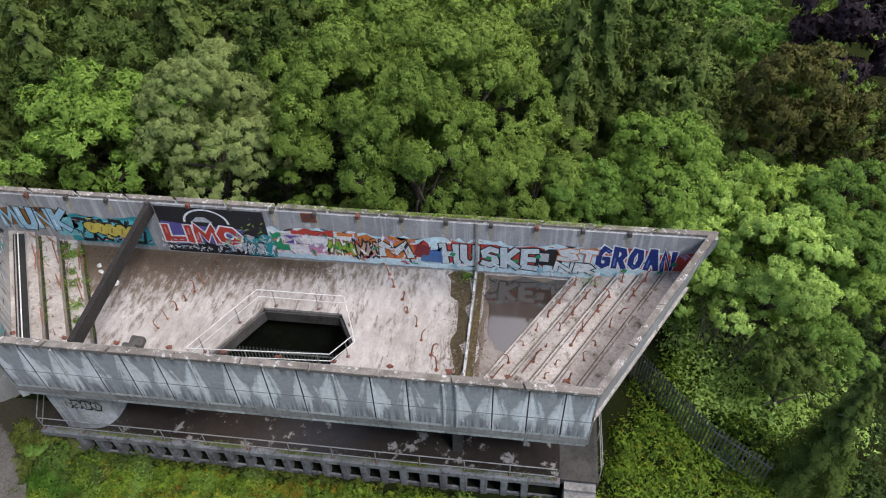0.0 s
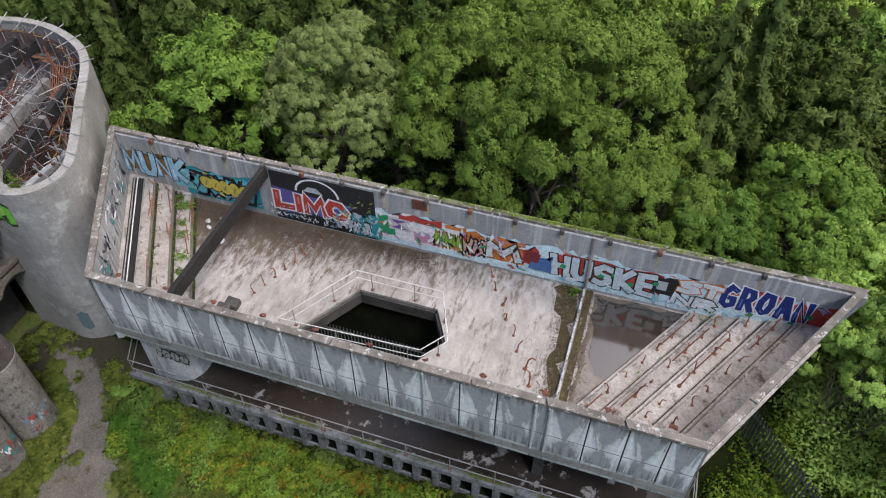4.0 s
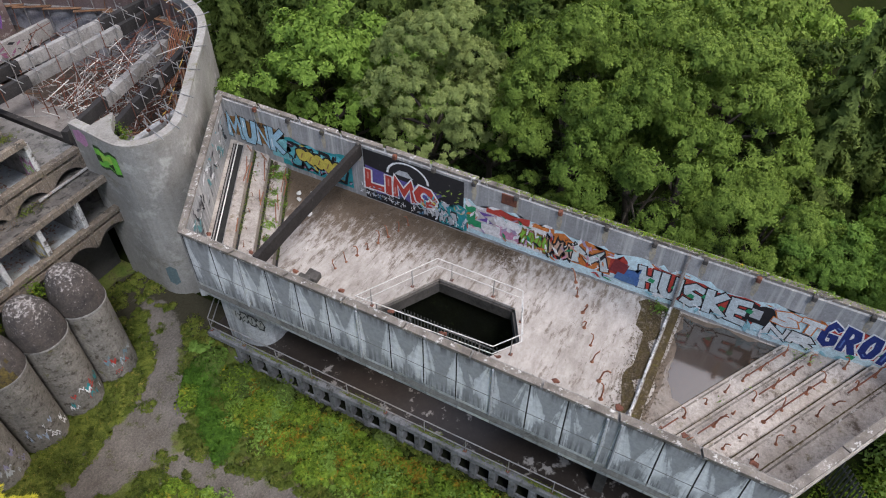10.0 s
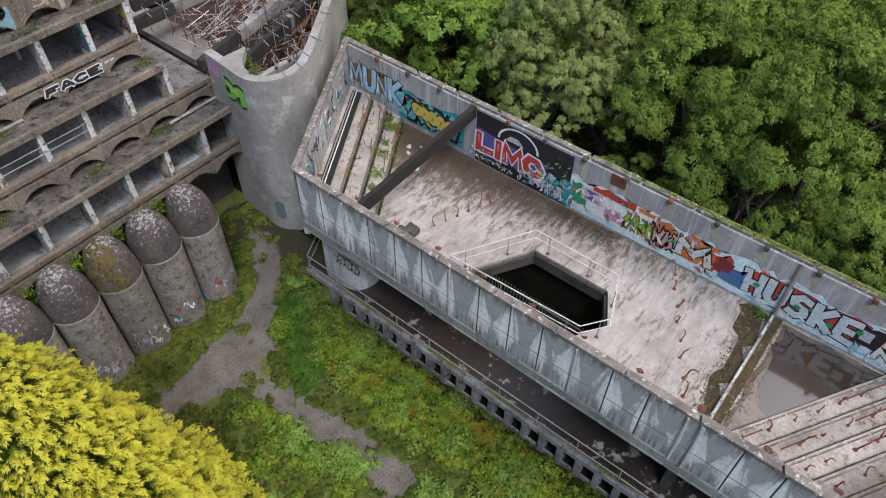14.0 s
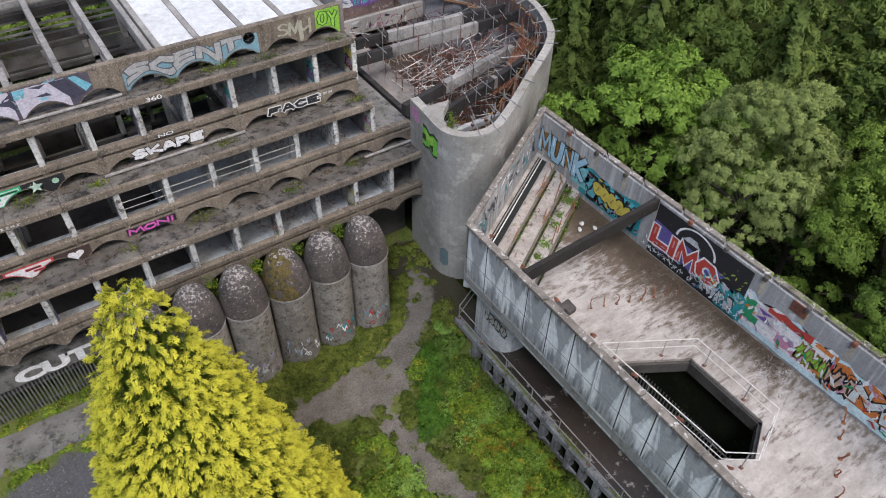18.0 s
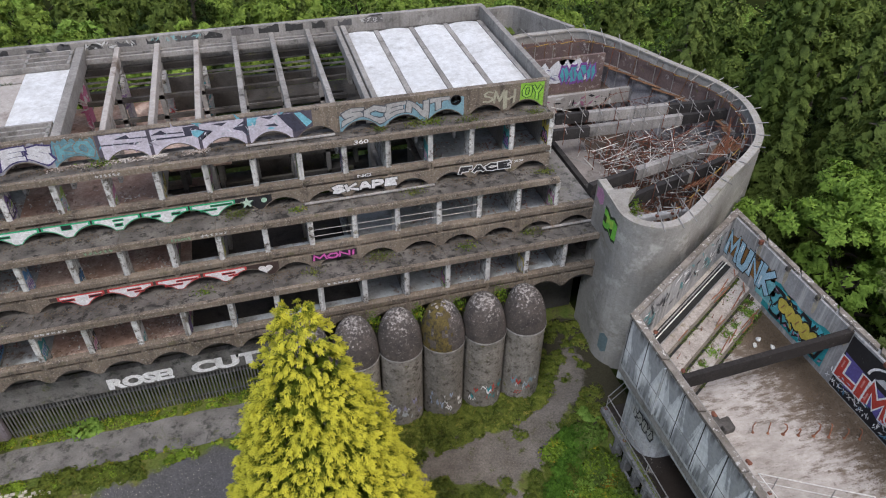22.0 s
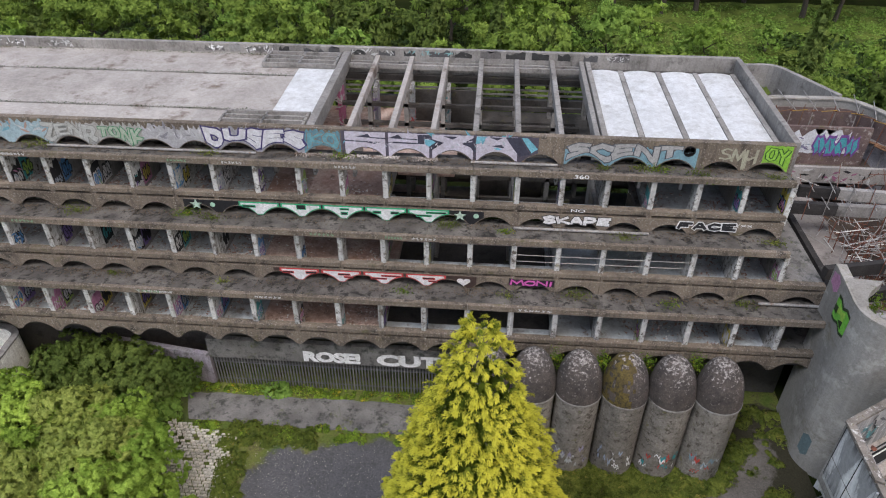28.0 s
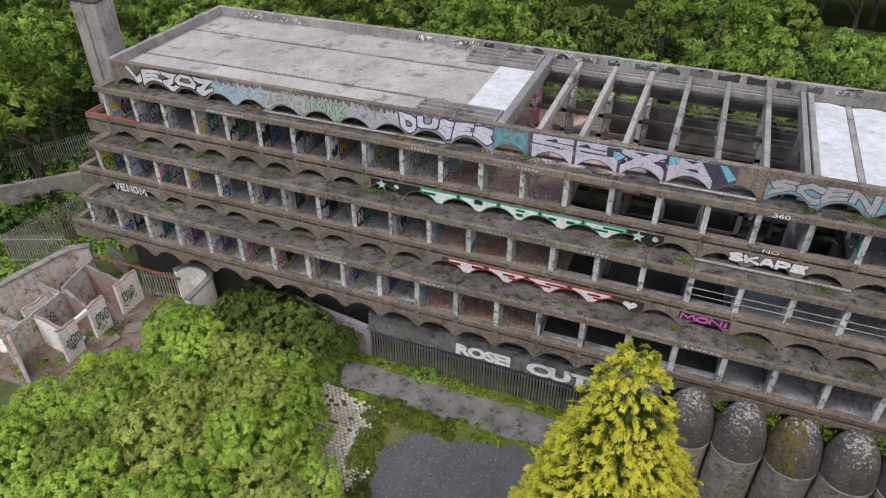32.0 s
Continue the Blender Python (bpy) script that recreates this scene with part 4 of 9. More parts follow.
for k in range(11):
    y = 17.3 - k * 2.05
    bmh = bmesh.new()
    bmesh.ops.create_icosphere(bmh, subdivisions=2, radius=0.085, matrix=Matrix.Translation((13.22, y, TZ - 0.03)) @ Matrix.Diagonal((0.9, 1.6, 0.6, 1)))
    for v in bmh.verts:
        v.co += 0.07 * noise.noise_vector(v.co * 9)
    tb("bracket", bmh, rust)

tb("rust_plate", a_box(20.86, 20.92, 7.66, 8.34, TZ - 0.62, TZ - 0.1, 0.01), rust, "rusted steel plate let into the wall")
# rail round the well
rail_pts = [(14.7, 11.75), (18.05, 9.85), (18.05, 6.0), (16.05, 5.15), (15.0, 5.9), (14.7, 11.75)]
rail = thing("guard_rail", "white-painted tube guard rail round the open floor well", "railing", at=(17, 8, TF))
for z, r in ((1.0, 0.022), (0.55, 0.018)):
    for a, b in zip(rail_pts[:-1], rail_pts[1:]):
        part("rail", tube(bmesh.new(), (a[0] - 17, a[1] - 8, z), (b[0] - 17, b[1] - 8, z), r, 6), white_rail, rail)
for a, b in zip(rail_pts[:-1], rail_pts[1:]):
    k = max(1, int((Vector(b) - Vector(a)).length / 1.3))
    for j in range(k):
        q = Vector(a).lerp(Vector(b), (j + 0.35) / k)
        post = part("post", tube(bmesh.new(), (q.x - 17, q.y - 8, 0), (q.x - 17, q.y - 8, 1.0), 0.022, 6), galv, rail)
        part("base_plate", a_box(q.x - 17.07, q.x - 16.93, q.y - 8.07, q.y - 7.93, 0, 0.015), rust, post)

# palisade standing in the well, black strip for the end slot's shade, pipes along the slanted end
pal_well = thing("well_fence", "dark palisade fence standing below in the well", "fence", at=(16.95, 9, 0.95))
for k in range(36):
    part("pale", a_box(-0.01, 0.01, -2.9 + 0.165 * k, -2.85 + 0.165 * k, 0.03, 2.3), steel_grey, pal_well)
for z in (0.5, 1.95):
    part("fence_rail", a_box(0.015, 0.05, -3.0, 3.0, z, z + 0.06), galv, pal_well)
for a, b in zip(WELL, WELL[1:] + WELL[:1]):
    bmw = wall_run(bmesh.new(), [a, b], 0.12, 4.25, TF - 0.15)
    tb("well_lip", bmw, concrete_dark)
pa, pb = Vector(T_IN[1]), Vector(T_IN[2])
pt = (pb - pa).normalized()
pn = Vector((pt.y, -pt.x))
for d, r, m in ((0.16, 0.032, galv), (0.3, 0.028, white_rail), (0.62, 0.025, galv)):
    a, b = pa + pn * d + pt * 0.4, pa + pn * d + pt * 8.6
    tb("pipe", tube(bmesh.new(), (a.x, a.y, TF + 0.8), (b.x, b.y, TF + 0.8), r, 6), m)
a, b = pa + pn * 0.02 + pt * 0.2, pa + pn * 0.02 + pt * 8.8
c, d = pa + pn * 0.55 + pt * 8.6, pa + pn * 0.55 + pt * 0.4
# raised black strip; the slot's dark depth is only its colour
tb("trench", prism(bmesh.new(), [tuple(a), tuple(b), tuple(c), tuple(d)], TF + 0.6, TF + 0.655), joint_void_black)

# puddle
patch("silt_film", [(18.6, -0.15), (18.7, -2.5), (16.9, -1.5), (15.4, -0.7), (14.4, -0.2), (15.8, -0.05)], TF + 0.0065, silt_film, "brown wet film of silt on the concrete floor", "silt", 29, 0.12)
patch("puddle", [(20.7, 0.05), (20.75, -3.5), (19.2, -2.8), (17.4, -1.8), (16.6, -1.1), (16.9, -0.3), (18.4, -0.05)], TF + 0.008, water_m, "shallow rainwater puddle on the concrete floor", "puddle", 9, 0.16)

# lower deck, its piers, rails, walls
deck = thing("lower_deck", "dark wet concrete deck on short piers under the raised block", "deck", at=(15, 8, 0))


def dk(name, bm, material, label=""):
    bm.transform(Matrix.Translation((-15, -8, 0)))
    return part(name, bm, material, deck, label)


DZ = 0.95
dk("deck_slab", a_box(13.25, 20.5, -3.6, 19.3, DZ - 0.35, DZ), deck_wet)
dk("deck_edge", a_box(13.0, 13.3, -3.6, 19.3, DZ - 0.18, DZ + 0.12, 0.02), edge_grey)
for k in range(24):
    y = 17.6 - k * 0.86
    dk("pier", a_box(13.0, 13.42, y - 0.15, y + 0.15, -0.6, DZ - 0.18, 0.03), edge_grey)
# black sheet below the pier openings stands for the shade in them
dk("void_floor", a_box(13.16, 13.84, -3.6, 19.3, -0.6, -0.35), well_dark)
dk("deck_plinth", a_box(13.06, 13.15, -3.6, 19.3, -0.6, -0.22, 0.01), edge_grey)
# black sheet added behind the piers in place of the shade there
dk("pier_void_black", a_box(13.85, 13.9, -3.6, 19.3, -0.5, DZ - 0.3), joint_void_black)
# inner wall and well floor coloured near black in place of enclosed shade
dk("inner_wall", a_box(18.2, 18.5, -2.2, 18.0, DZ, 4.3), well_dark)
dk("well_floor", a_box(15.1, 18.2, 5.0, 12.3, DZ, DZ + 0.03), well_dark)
dk("graffiti_wall", wall_run(bmesh.new(), smooth_path([(14.9, 16.1), (14.2, 16.15), (13.65, 16.5), (13.45, 17.2), (13.45, 18.2)], 4), 0.3, DZ, 4.42), panel_mid)
dk("graffiti_wall", a_box(13.76, 16.6, 17.9, 18.2, DZ, 4.3), roughcast)
dk("support_wall", a_box(14.1, 16.6, 0.55, 0.95, DZ, 4.4), concrete_dark)
deck_rail = thing("deck_railing", "galvanised two-rail railing along the deck edge", "railing", at=(13.2, 8, DZ))
for z in (0.35, 0.95):
    part("rail", tube(bmesh.new(), (0, -11.4, z), (0, 11.2, z), 0.025, 6), galv, deck_rail)
    part("rail", tube(bmesh.new(), (0, 11.2, z), (2.0, 12.2, z), 0.025, 6), galv, deck_rail)
for k in range(13):
    post = part("post", tube(bmesh.new(), (0, -11.4 + k * 1.88, 0.12), (0, -11.4 + k * 1.88, 0.97), 0.025, 6), galv, deck_rail)
    part("base_plate", a_box(-0.07, 0.07, -11.47 + k * 1.88, -11.33 + k * 1.88, 0.12, 0.135), rust, post)
# moss and silt on the floor
patch("moss_bed", [(13.2, 0.7), (20.85, 0.7), (20.85, 1.75), (19.5, 1.45), (18.0, 1.2), (16.0, 1.05), (14.4, 1.15), (13.2, 0.95)], TF + 0.006, moss_strip, "brown moss along the kerb on the floor", "moss", 31, 0.24)
patch("silt_bed", [(13.2, 0.15), (20.85, 0.15), (20.85, -3.6), (18.0, -2.6), (15.2, -0.9), (13.2, -0.3)], TF + 0.005, silt, "damp brown silt on the concrete floor", "silt", 32, 0.08)
low_growth_spots = [(15.3, 18.3), (17.6, 20.2), (19.4, 20.6), (20.4, 20.2), (20.0, 19.5), (20.5, -4.6), (19.5, -5.0), (20.6, 1.0), (18.0, -3.1), (16.2, 17.4), (17.0, 17.9), (18.2, 18.7), (18.9, 19.1), (19.9, 19.7), (18.8, -4.0), (19.9, -5.4), (17.3, -2.4)]
for x, y, w_ in ((15.35, 14.35, 0.5), (15.05, 14.6, 0.3)):
    bm = a_box(-w_ / 2, w_ / 2, -0.28, 0.28, 0, 0.34, 0.05)
    for v in bm.verts:
        v.co += 0.06 * noise.noise_vector(v.co * 5 + Vector((x, y, 0)))
    o = part("rubble_block", bm, concrete_dark)
    o.location = (x, y, TF + 0.004)
    tagged(o, "charred broken concrete lump on the tray floor", "rubble")
# stair and landing at the end
stair = thing("stair", "mossy concrete stair down from the deck landing", "stair", at=(14.2, -3.6, 0))
part("landing", a_box(-0.9, 3.0, -1.6, 0.0, 0.55, DZ), concrete_dark, stair)
for k in range(5):
    part("step", a_box(-1.25 - 0.3 * k, -0.9 - 0.3 * k, -1.5, -0.2, -0.5, DZ - 0.17 * (k + 1)), concrete, stair)
bm = bmesh.new()
for z in (1.45, 1.9):
    tube(bm, (-0.6, -1.65, z), (3.2, -1.65, z), 0.025, 6)
    tube(bm, (3.2, -1.65, z), (3.2, 2.6, z), 0.025, 6)
part("handrail", bm, galv, stair)
for x, y in ((-0.6, -1.65), (1.3, -1.65), (3.2, -1.65), (3.2, 0.5), (3.2, 2.6)):
    part("post", tube(bmesh.new(), (x, y, 0.5), (x, y, 1.92), 0.025, 6), galv, stair)


def strewn(name, label, category, seed, count, place, size, material):
    """Small flat scraps lying on a floor; place gives a spot or None."""
    r = np.random.default_rng(seed)
    c = []
    while len(c) < count:
        q = place(r)
        if q:
            c.append(q)
    v, f = leaf_quads(np.array(c), np.tile([0, 0, 1.2], (count, 1)), size, r, 1.5)
    return tagged(link(name, raw_mesh(name, v, f, material), None), label, category, kind="stuff")


def by_back_wall(r):
    x, y = 20.85 - abs(r.normal(0, 1.0)) * (0.5 + 0.5 * max(0.0, min(1.0, (y_ := r.uniform(6.5, 20.5)) / 12 - 0.3))), y_
    if x > 14 and y < 18.4 + (x - 13.2) * 0.6 and noise.noise((x * 0.7, y * 0.7, 3)) + 0.06 * (y - 10) > r.uniform(-0.4, 0.6):
        return (x, y, TF + 0.012 + (0.25 if y > 15.6 + (x - 13.2) * 0.62 else 0) + r.uniform(0, 0.03))


def by_kerb(r):
    y = 0.7 + abs(r.normal(0, 0.4)) if r.random() < 0.6 else 0.45 - abs(r.normal(0, 0.3))
    return (r.uniform(13.2, 20.8), y, TF + 0.02 + r.uniform(0, 0.03))


def by_front(r):
    return (13.2 + abs(r.normal(0, 0.25)), r.uniform(-3.8, 18.2), TF + 0.02)


strewn("leaf_litter", "dead brown leaf litter heaped by the back wall", "leaf litter", 21, 16000, by_back_wall, 0.036, leaf_litter_m)
def on_deck_edge(r):
    y = r.uniform(-3.4, 18.6)
    if noise.noise((y * 0.6, 0, 4)) > r.uniform(-0.3, 0.5):
        return (13.12 + abs(r.normal(0, 0.12)), y, DZ + 0.13 + abs(r.normal(0, 0.05)))


strewn("edge_moss", "moss and small weeds along the edge of the deck", "moss", 26, 2600, on_deck_edge, 0.04, leaf_ledge)
def in_tier_gaps(r):
    row = r.integers(0, 3)
    a = r.uniform(1.0, 9.2)
    q = Vector(T_IN[1]) + ln * (2.82 - 0.85 * row + r.normal(0, 0.07)) + lt * a
    if 13.3 < q.x < 20.8 and noise.noise((a * 0.8, row * 3.0, 2)) > r.uniform(-0.5, 0.3):
        return (q.x, q.y, TF + 0.05 + 0.2 * row + abs(r.normal(0, 0.05)))


strewn("tier_moss", "moss and small weeds in the gaps between the tiers", "moss", 27, 2600, in_tier_gaps, 0.045, leaf_ledge)
strewn("leaf_litter", "moss and leaf litter along the kerb", "leaf litter", 22, 3000, by_kerb, 0.045, leaf_litter_m)
strewn("leaf_litter", "leaf litter under the front parapet", "leaf litter", 23, 1500, by_front, 0.04, leaf_litter_m)


def on_back_coping(r):
    y = r.normal(1.5, 4.0)
    if -8 < y < 12:
        return (TX1 - 0.02 - abs(r.normal(0, 0.09)), y, TZ + 0.02 + r.uniform(0, 0.03))


strewn("coping_moss", "yellow-green moss along the coping of the back wall", "moss", 25, 1500, on_back_coping, 0.05, leaf_weed)
scrap_rng = random.Random(14)
for x, y, z in ((19.6, 18.2, 0.06), (19.9, 17.6, 0.06), (19.2, 17.9, 0.05), (18.6, 16.9, 0.04)):
    bm = bmesh.new()
    bmesh.ops.create_icosphere(bm, subdivisions=2, radius=0.16, matrix=Matrix.Diagonal((1.0, 0.7, 0.3, 1)))
    for v in bm.verts:
        v.co += 0.06 * noise.noise_vector(v.co * 7 + Vector((x, y, 0)))
    o = part("plastic_scrap", bm, white_rail)
    o.matrix_basis = pose(x, y, TF + z, 0, 0, scrap_rng.uniform(0, 360))
    tagged(o, "crumpled white plastic scrap on the concrete floor", "litter")

# ---- main block: three terraces of cells over a base, roof with parapets ----
BX0, BX1, BAY = -30.95, 13.05, 2.0
main = thing("main_block", "ruined concrete residential block with stepped balcony terraces, arched fascias and graffiti", "building", at=(-9, 33, 0))


def mb(name, bm, material, label="", parent=None):
    bm.transform(Matrix.Translation((9, -33, 0)))
    return part(name, bm, material, parent or main, label)


def fascia(y, z0, z1, depth, rise=0.49):
    """One bay of a fascia with an arch cut in its lower edge."""
    bm = bmesh.new()
    prof = [(-BAY / 2 + 0.006, z1), (BAY / 2 - 0.006, z1), (BAY / 2 - 0.006, z0)]
    for i in range(9):
        s = i / 8
        x = 0.86 - 1.72 * s
        prof.append((x, z0 + 0.03 + rise * math.sin(math.pi * s) ** 0.75))
    prof.append((-BAY / 2 + 0.006, z0))
    f = [bm.verts.new((x, y, z)) for x, z in prof]
    b = [bm.verts.new((x, y + depth, z)) for x, z in prof]
    bm.faces.new(f)
    bm.faces.new(b[::-1])
    k = len(prof)
    for i in range(k):
        bm.faces.new((f[i], b[i], b[(i + 1) % k], f[(i + 1) % k]))
    bmesh.ops.recalc_face_normals(bm, faces=bm.faces)
    me = bpy.data.meshes.new("fascia")
    bm.to_mesh(me)
    bm.free()
    return me


def repeat(name, me, material, xs, label=""):
    for x in xs:
        o = link(name, me, material, main, label)
        o.location = (x + 9, -33, 0)


bays = [BX0 + BAY * (k + 0.5) for k in range(22)]
lines = [BX0 + BAY * k for k in range(23)]
FLOORS = [  # fascia face y and levels, canopy edge, rail, floor, bays to the right beyond the block
    dict(py=29.3, p0=11.86, p1=13.25, cy=28.12, cz=12.1, ry=28.05, rz=10.36, fz=9.78, more=0),
    dict(py=28.05, p0=9.2, p1=9.98, cy=26.6, cz=9.42, ry=26.5, rz=7.77, fz=7.18, more=0),
    dict(py=26.5, p0=6.62, p1=7.38, cy=24.98, cz=6.9, ry=24.92, rz=5.12, fz=4.55, more=1),
]
BACK = 39.6
SPRAYED = []
for i, F in enumerate(FLOORS):
    xs = bays + ([bays[-1] + BAY] if F["more"] else [])
    repeat("fascia", fascia(F["py"], F["p0"] - 0.02, F["p1"], 0.32 if i == 0 else 0.28), aggregate, xs)
    # canopy slab, falling a little towards the wall
    bm = bmesh.new()
    extrude_profile(bm, [(F["cy"], F["cz"]), (F["cy"], F["cz"] - 0.27), (F["cy"] + 0.3, F["cz"] - 0.27), (F["py"] + 0.6, F["p0"] - 0.3), (F["py"] + 0.6, F["p0"] - 0.02), (F["cy"] + 0.22, F["cz"] - 0.06), (F["cy"] + 0.2, F["cz"])], -BAY / 2 + 0.008, BAY / 2 - 0.008)
    me = bpy.data.meshes.new("canopy")
    for f in bm.faces:
        f.material_index = 1 if f.normal.z > 0.6 and f.calc_center_median().y > F["cy"] + 0.21 else 0
    bm.to_mesh(me)
    bm.free()
    me.materials.append(aggregate)
    me.materials.append(ledge_mat)
    repeat("canopy", me, None, xs)
    # rail beam on short stubs over a dark slit, then the floor
    bm = a_box(-BAY / 2 + 0.008, BAY / 2 - 0.008, F["ry"], F["ry"] + 0.34, F["rz"] - 0.24, F["rz"], 0.015)
    box(bm, -0.12 - BAY / 2, 0.12 - BAY / 2, F["ry"] + 0.05, F["ry"] + 0.28, F["fz"] - 0.2, F["rz"] - 0.23)
    me = bpy.data.meshes.new("rail_beam")
    bm.to_mesh(me)
    bm.free()
    repeat("rail_beam", me, aggregate, xs + ([bays[-1] + BAY] if i == 1 else []))
    zf = F["fz"]
    bx1 = BX1 + (2.4 if i else 0.25)
    for a in range(22):
        x0, x1 = lines[a], lines[a] + BAY
        deep = F["ry"] + 4.6 + 0.02 * (a % 3)
        openbay = -5.2 < x0 < (6.5 if i == 0 else 2.5)
        mat = brown_floor if -12.9 < x0 < -5.1 and i < 3 else cell_floor
        mb("floor_slab", a_box(x0 + 0.004, x1 - 0.004, F["ry"] + 0.36, 33.4 if not openbay else F["ry"] + 1.3, zf - 0.32, zf), mat)
    mb("rear_floor", a_box(BX0, -2.9, 36.2, BACK - 0.42, zf - 0.32, zf), brown_floor)
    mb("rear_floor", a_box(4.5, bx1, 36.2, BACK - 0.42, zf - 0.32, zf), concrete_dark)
    for k_ in range(3):
        mb("rear_beam", a_box(-2.9, 4.5, 36.4 + k_, 36.6 + k_, zf - 0.3, zf - 0.05), concrete)
    if i:
        mb("terrace_slab", a_box(BX1 + 0.01, bx1, F["ry"] + 0.36, 33.4, zf - 0.32, zf), apron_mat)
    # fins and the cross walls behind them
    bm = a_box(-0.12, 0.12, F["cy"] + 0.1, F["cy"] + 0.95, zf, F["cz"] - 0.24, 0.015)
    me = bpy.data.meshes.new("fin")
    bm.to_mesh(me)
    bm.free()
    repeat("fin", me, fin_white, lines + ([lines[-1] + BAY] if i == 2 else []))
    for a, x in enumerate(lines):
        rng = random.Random(100 * i + a)
        solid = x < -12.9 and rng.random() < 0.92 or a in (0, 22) or rng.random() < 0.35
        if solid:
            mb("cross_wall", a_box(x - 0.07, x + 0.07, F["cy"] + 0.96, 32.2 if a in (0, 22) else F["cy"] + rng.uniform(2.6, 4.2), zf, F["p0"] - 0.1), fin_white if rng.random() < 0.4 else concrete)
            SPRAYED.append((x, F["cy"] + 1.0, zf))
        else:
            mb("stub_wall", a_box(x - 0.08, x + 0.08, F["cy"] + 2.9, F["cy"] + 3.3, zf, F["p0"] - 0.1), fin_white)
            mb("stub_wall", a_box(x - 0.1, x + 0.1, F["cy"] + 0.96, 33.2, F["p0"] - 0.34, F["p0"] - 0.05), concrete)
    # back wall of the cells with door openings
    for a in range(22):
        x0 = lines[a]
        if (-13.0 if i == 0 else -5.2) < x0 < 4.5:
            continue
        mb("cell_back", a_box(x0 + 0.03, x0 + 1.1, 33.0, 33.2, zf, F["p0"] + 0.1), concrete)
        mb("lintel", a_box(x0 + 1.1, x0 + 1.97, 33.0, 33.2, zf + 1.9, F["p0"] + 0.1), concrete)
    # interior concrete coloured dark to stand for the shade inside the block
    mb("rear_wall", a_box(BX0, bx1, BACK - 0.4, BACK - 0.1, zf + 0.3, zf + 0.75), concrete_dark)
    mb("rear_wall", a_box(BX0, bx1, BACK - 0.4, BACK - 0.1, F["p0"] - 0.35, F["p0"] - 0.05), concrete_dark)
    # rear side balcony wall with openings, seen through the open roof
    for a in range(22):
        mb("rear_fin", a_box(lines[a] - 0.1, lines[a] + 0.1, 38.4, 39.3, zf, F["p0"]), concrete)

    # dark panels added in some bays so the rear gaps read as shaded
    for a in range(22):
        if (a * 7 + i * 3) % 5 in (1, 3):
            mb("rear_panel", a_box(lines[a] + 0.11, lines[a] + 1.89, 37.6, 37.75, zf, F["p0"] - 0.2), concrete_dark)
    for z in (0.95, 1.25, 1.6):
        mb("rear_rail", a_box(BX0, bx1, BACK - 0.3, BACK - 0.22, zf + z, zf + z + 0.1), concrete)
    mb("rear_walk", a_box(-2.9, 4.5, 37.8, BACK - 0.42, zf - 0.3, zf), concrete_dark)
    # the balcony turns the corner at the far gable
    if True:
        xl = BX0 - 1.6
        mb("rail_beam", a_box(xl, BX0 - 0.01, F["ry"], F["ry"] + 0.34, F["rz"] - 0.24, F["rz"], 0.015), aggregate)
        mb("rail_beam", a_box(xl, xl + 0.34, F["ry"] + 0.35, F["ry"] + 4.4, F["rz"] - 0.24, F["rz"], 0.015), aggregate)
        p0, p1 = (9.2, 9.98) if i == 0 else ((6.62, 7.38) if i == 1 else (3.95, 4.72))
        mb("return_fascia", a_box(xl, BX0 - 0.01, F["ry"], F["ry"] + 0.28, p0 + 0.1, p1), aggregate)
        mb("return_fascia", a_box(xl, xl + 0.28, F["ry"] + 0.29, F["ry"] + 4.4, p0 + 0.1, p1), aggregate)
        mb("return_slab", a_box(xl + 0.3, BX0, F["ry"] + 0.36, F["ry"] + 4.4, zf - 0.32, zf), cell_floor)
        mb("canopy_end", a_box(BX0 - 0.5, BX0 - 0.01, F["cy"], F["py"] + 0.6, F["cz"] - 0.27, F["cz"]), aggregate)
for x0, x1, y, z in ((-21.0, -11.0, 28.95, 12.02), (-1.1, 2.8, 28.9, 12.02), (1.0, 7.1, 27.7, 9.34), (12.2, 15.0, 26.2, 6.82)):
    mb("gutter", a_box(x0, x1, y - 0.06, y + 0.06, z, z + 0.08, 0.01), galv)
red_rail = surface("red_paint", (0.36, 0.09, 0.07), (0.26, 0.07, 0.055), (0.2, 0.16, 0.14), 0.58, 0.72, 2, 12)
mb("red_rail", a_box(BX0 - 1.55, BX0 + 2.2, 28.06, 28.2, 10.37, 10.44), red_rail)
mb("red_rail", a_box(BX0 - 1.56, BX0 - 1.4, 28.2, 31.5, 10.37, 10.44), red_rail)
# white guard tubes in two open bays
for z in (8.2, 8.55):
    mb("guard_tube", tube(bmesh.new(), (1.05, 26.75, z), (9.0, 26.75, z), 0.018, 6), galv)

# base storey
P1 = dict(py=24.95, p0=3.95, p1=4.72)
repeat("fascia", fascia(P1["py"], P1["p0"], P1["p1"], 0.28), aggregate, bays + [bays[-1] + BAY])
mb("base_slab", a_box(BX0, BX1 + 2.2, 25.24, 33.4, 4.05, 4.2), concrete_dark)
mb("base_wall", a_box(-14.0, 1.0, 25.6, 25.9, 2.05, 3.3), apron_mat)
# set-back wall coloured dark to carry the undercroft's shade
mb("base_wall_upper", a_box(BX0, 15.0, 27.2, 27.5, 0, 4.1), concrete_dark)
for x0, x1, z0 in ((-18.5, -14.0, 0.0),):
    bm = bmesh.new()
    vs = [(-19.5, 26.4), (-14.0, 25.6), (-14.0, 25.9), (-19.5, 26.7)]
    prism(bm, vs, 0, 2.1)
    mb("wing_wall", bm, wing_mat)
# palisade under the base wall
pal = thing("security_fence", "galvanised palisade security fence under the base storey", "fence", at=(-6.5, 25.7, 0))
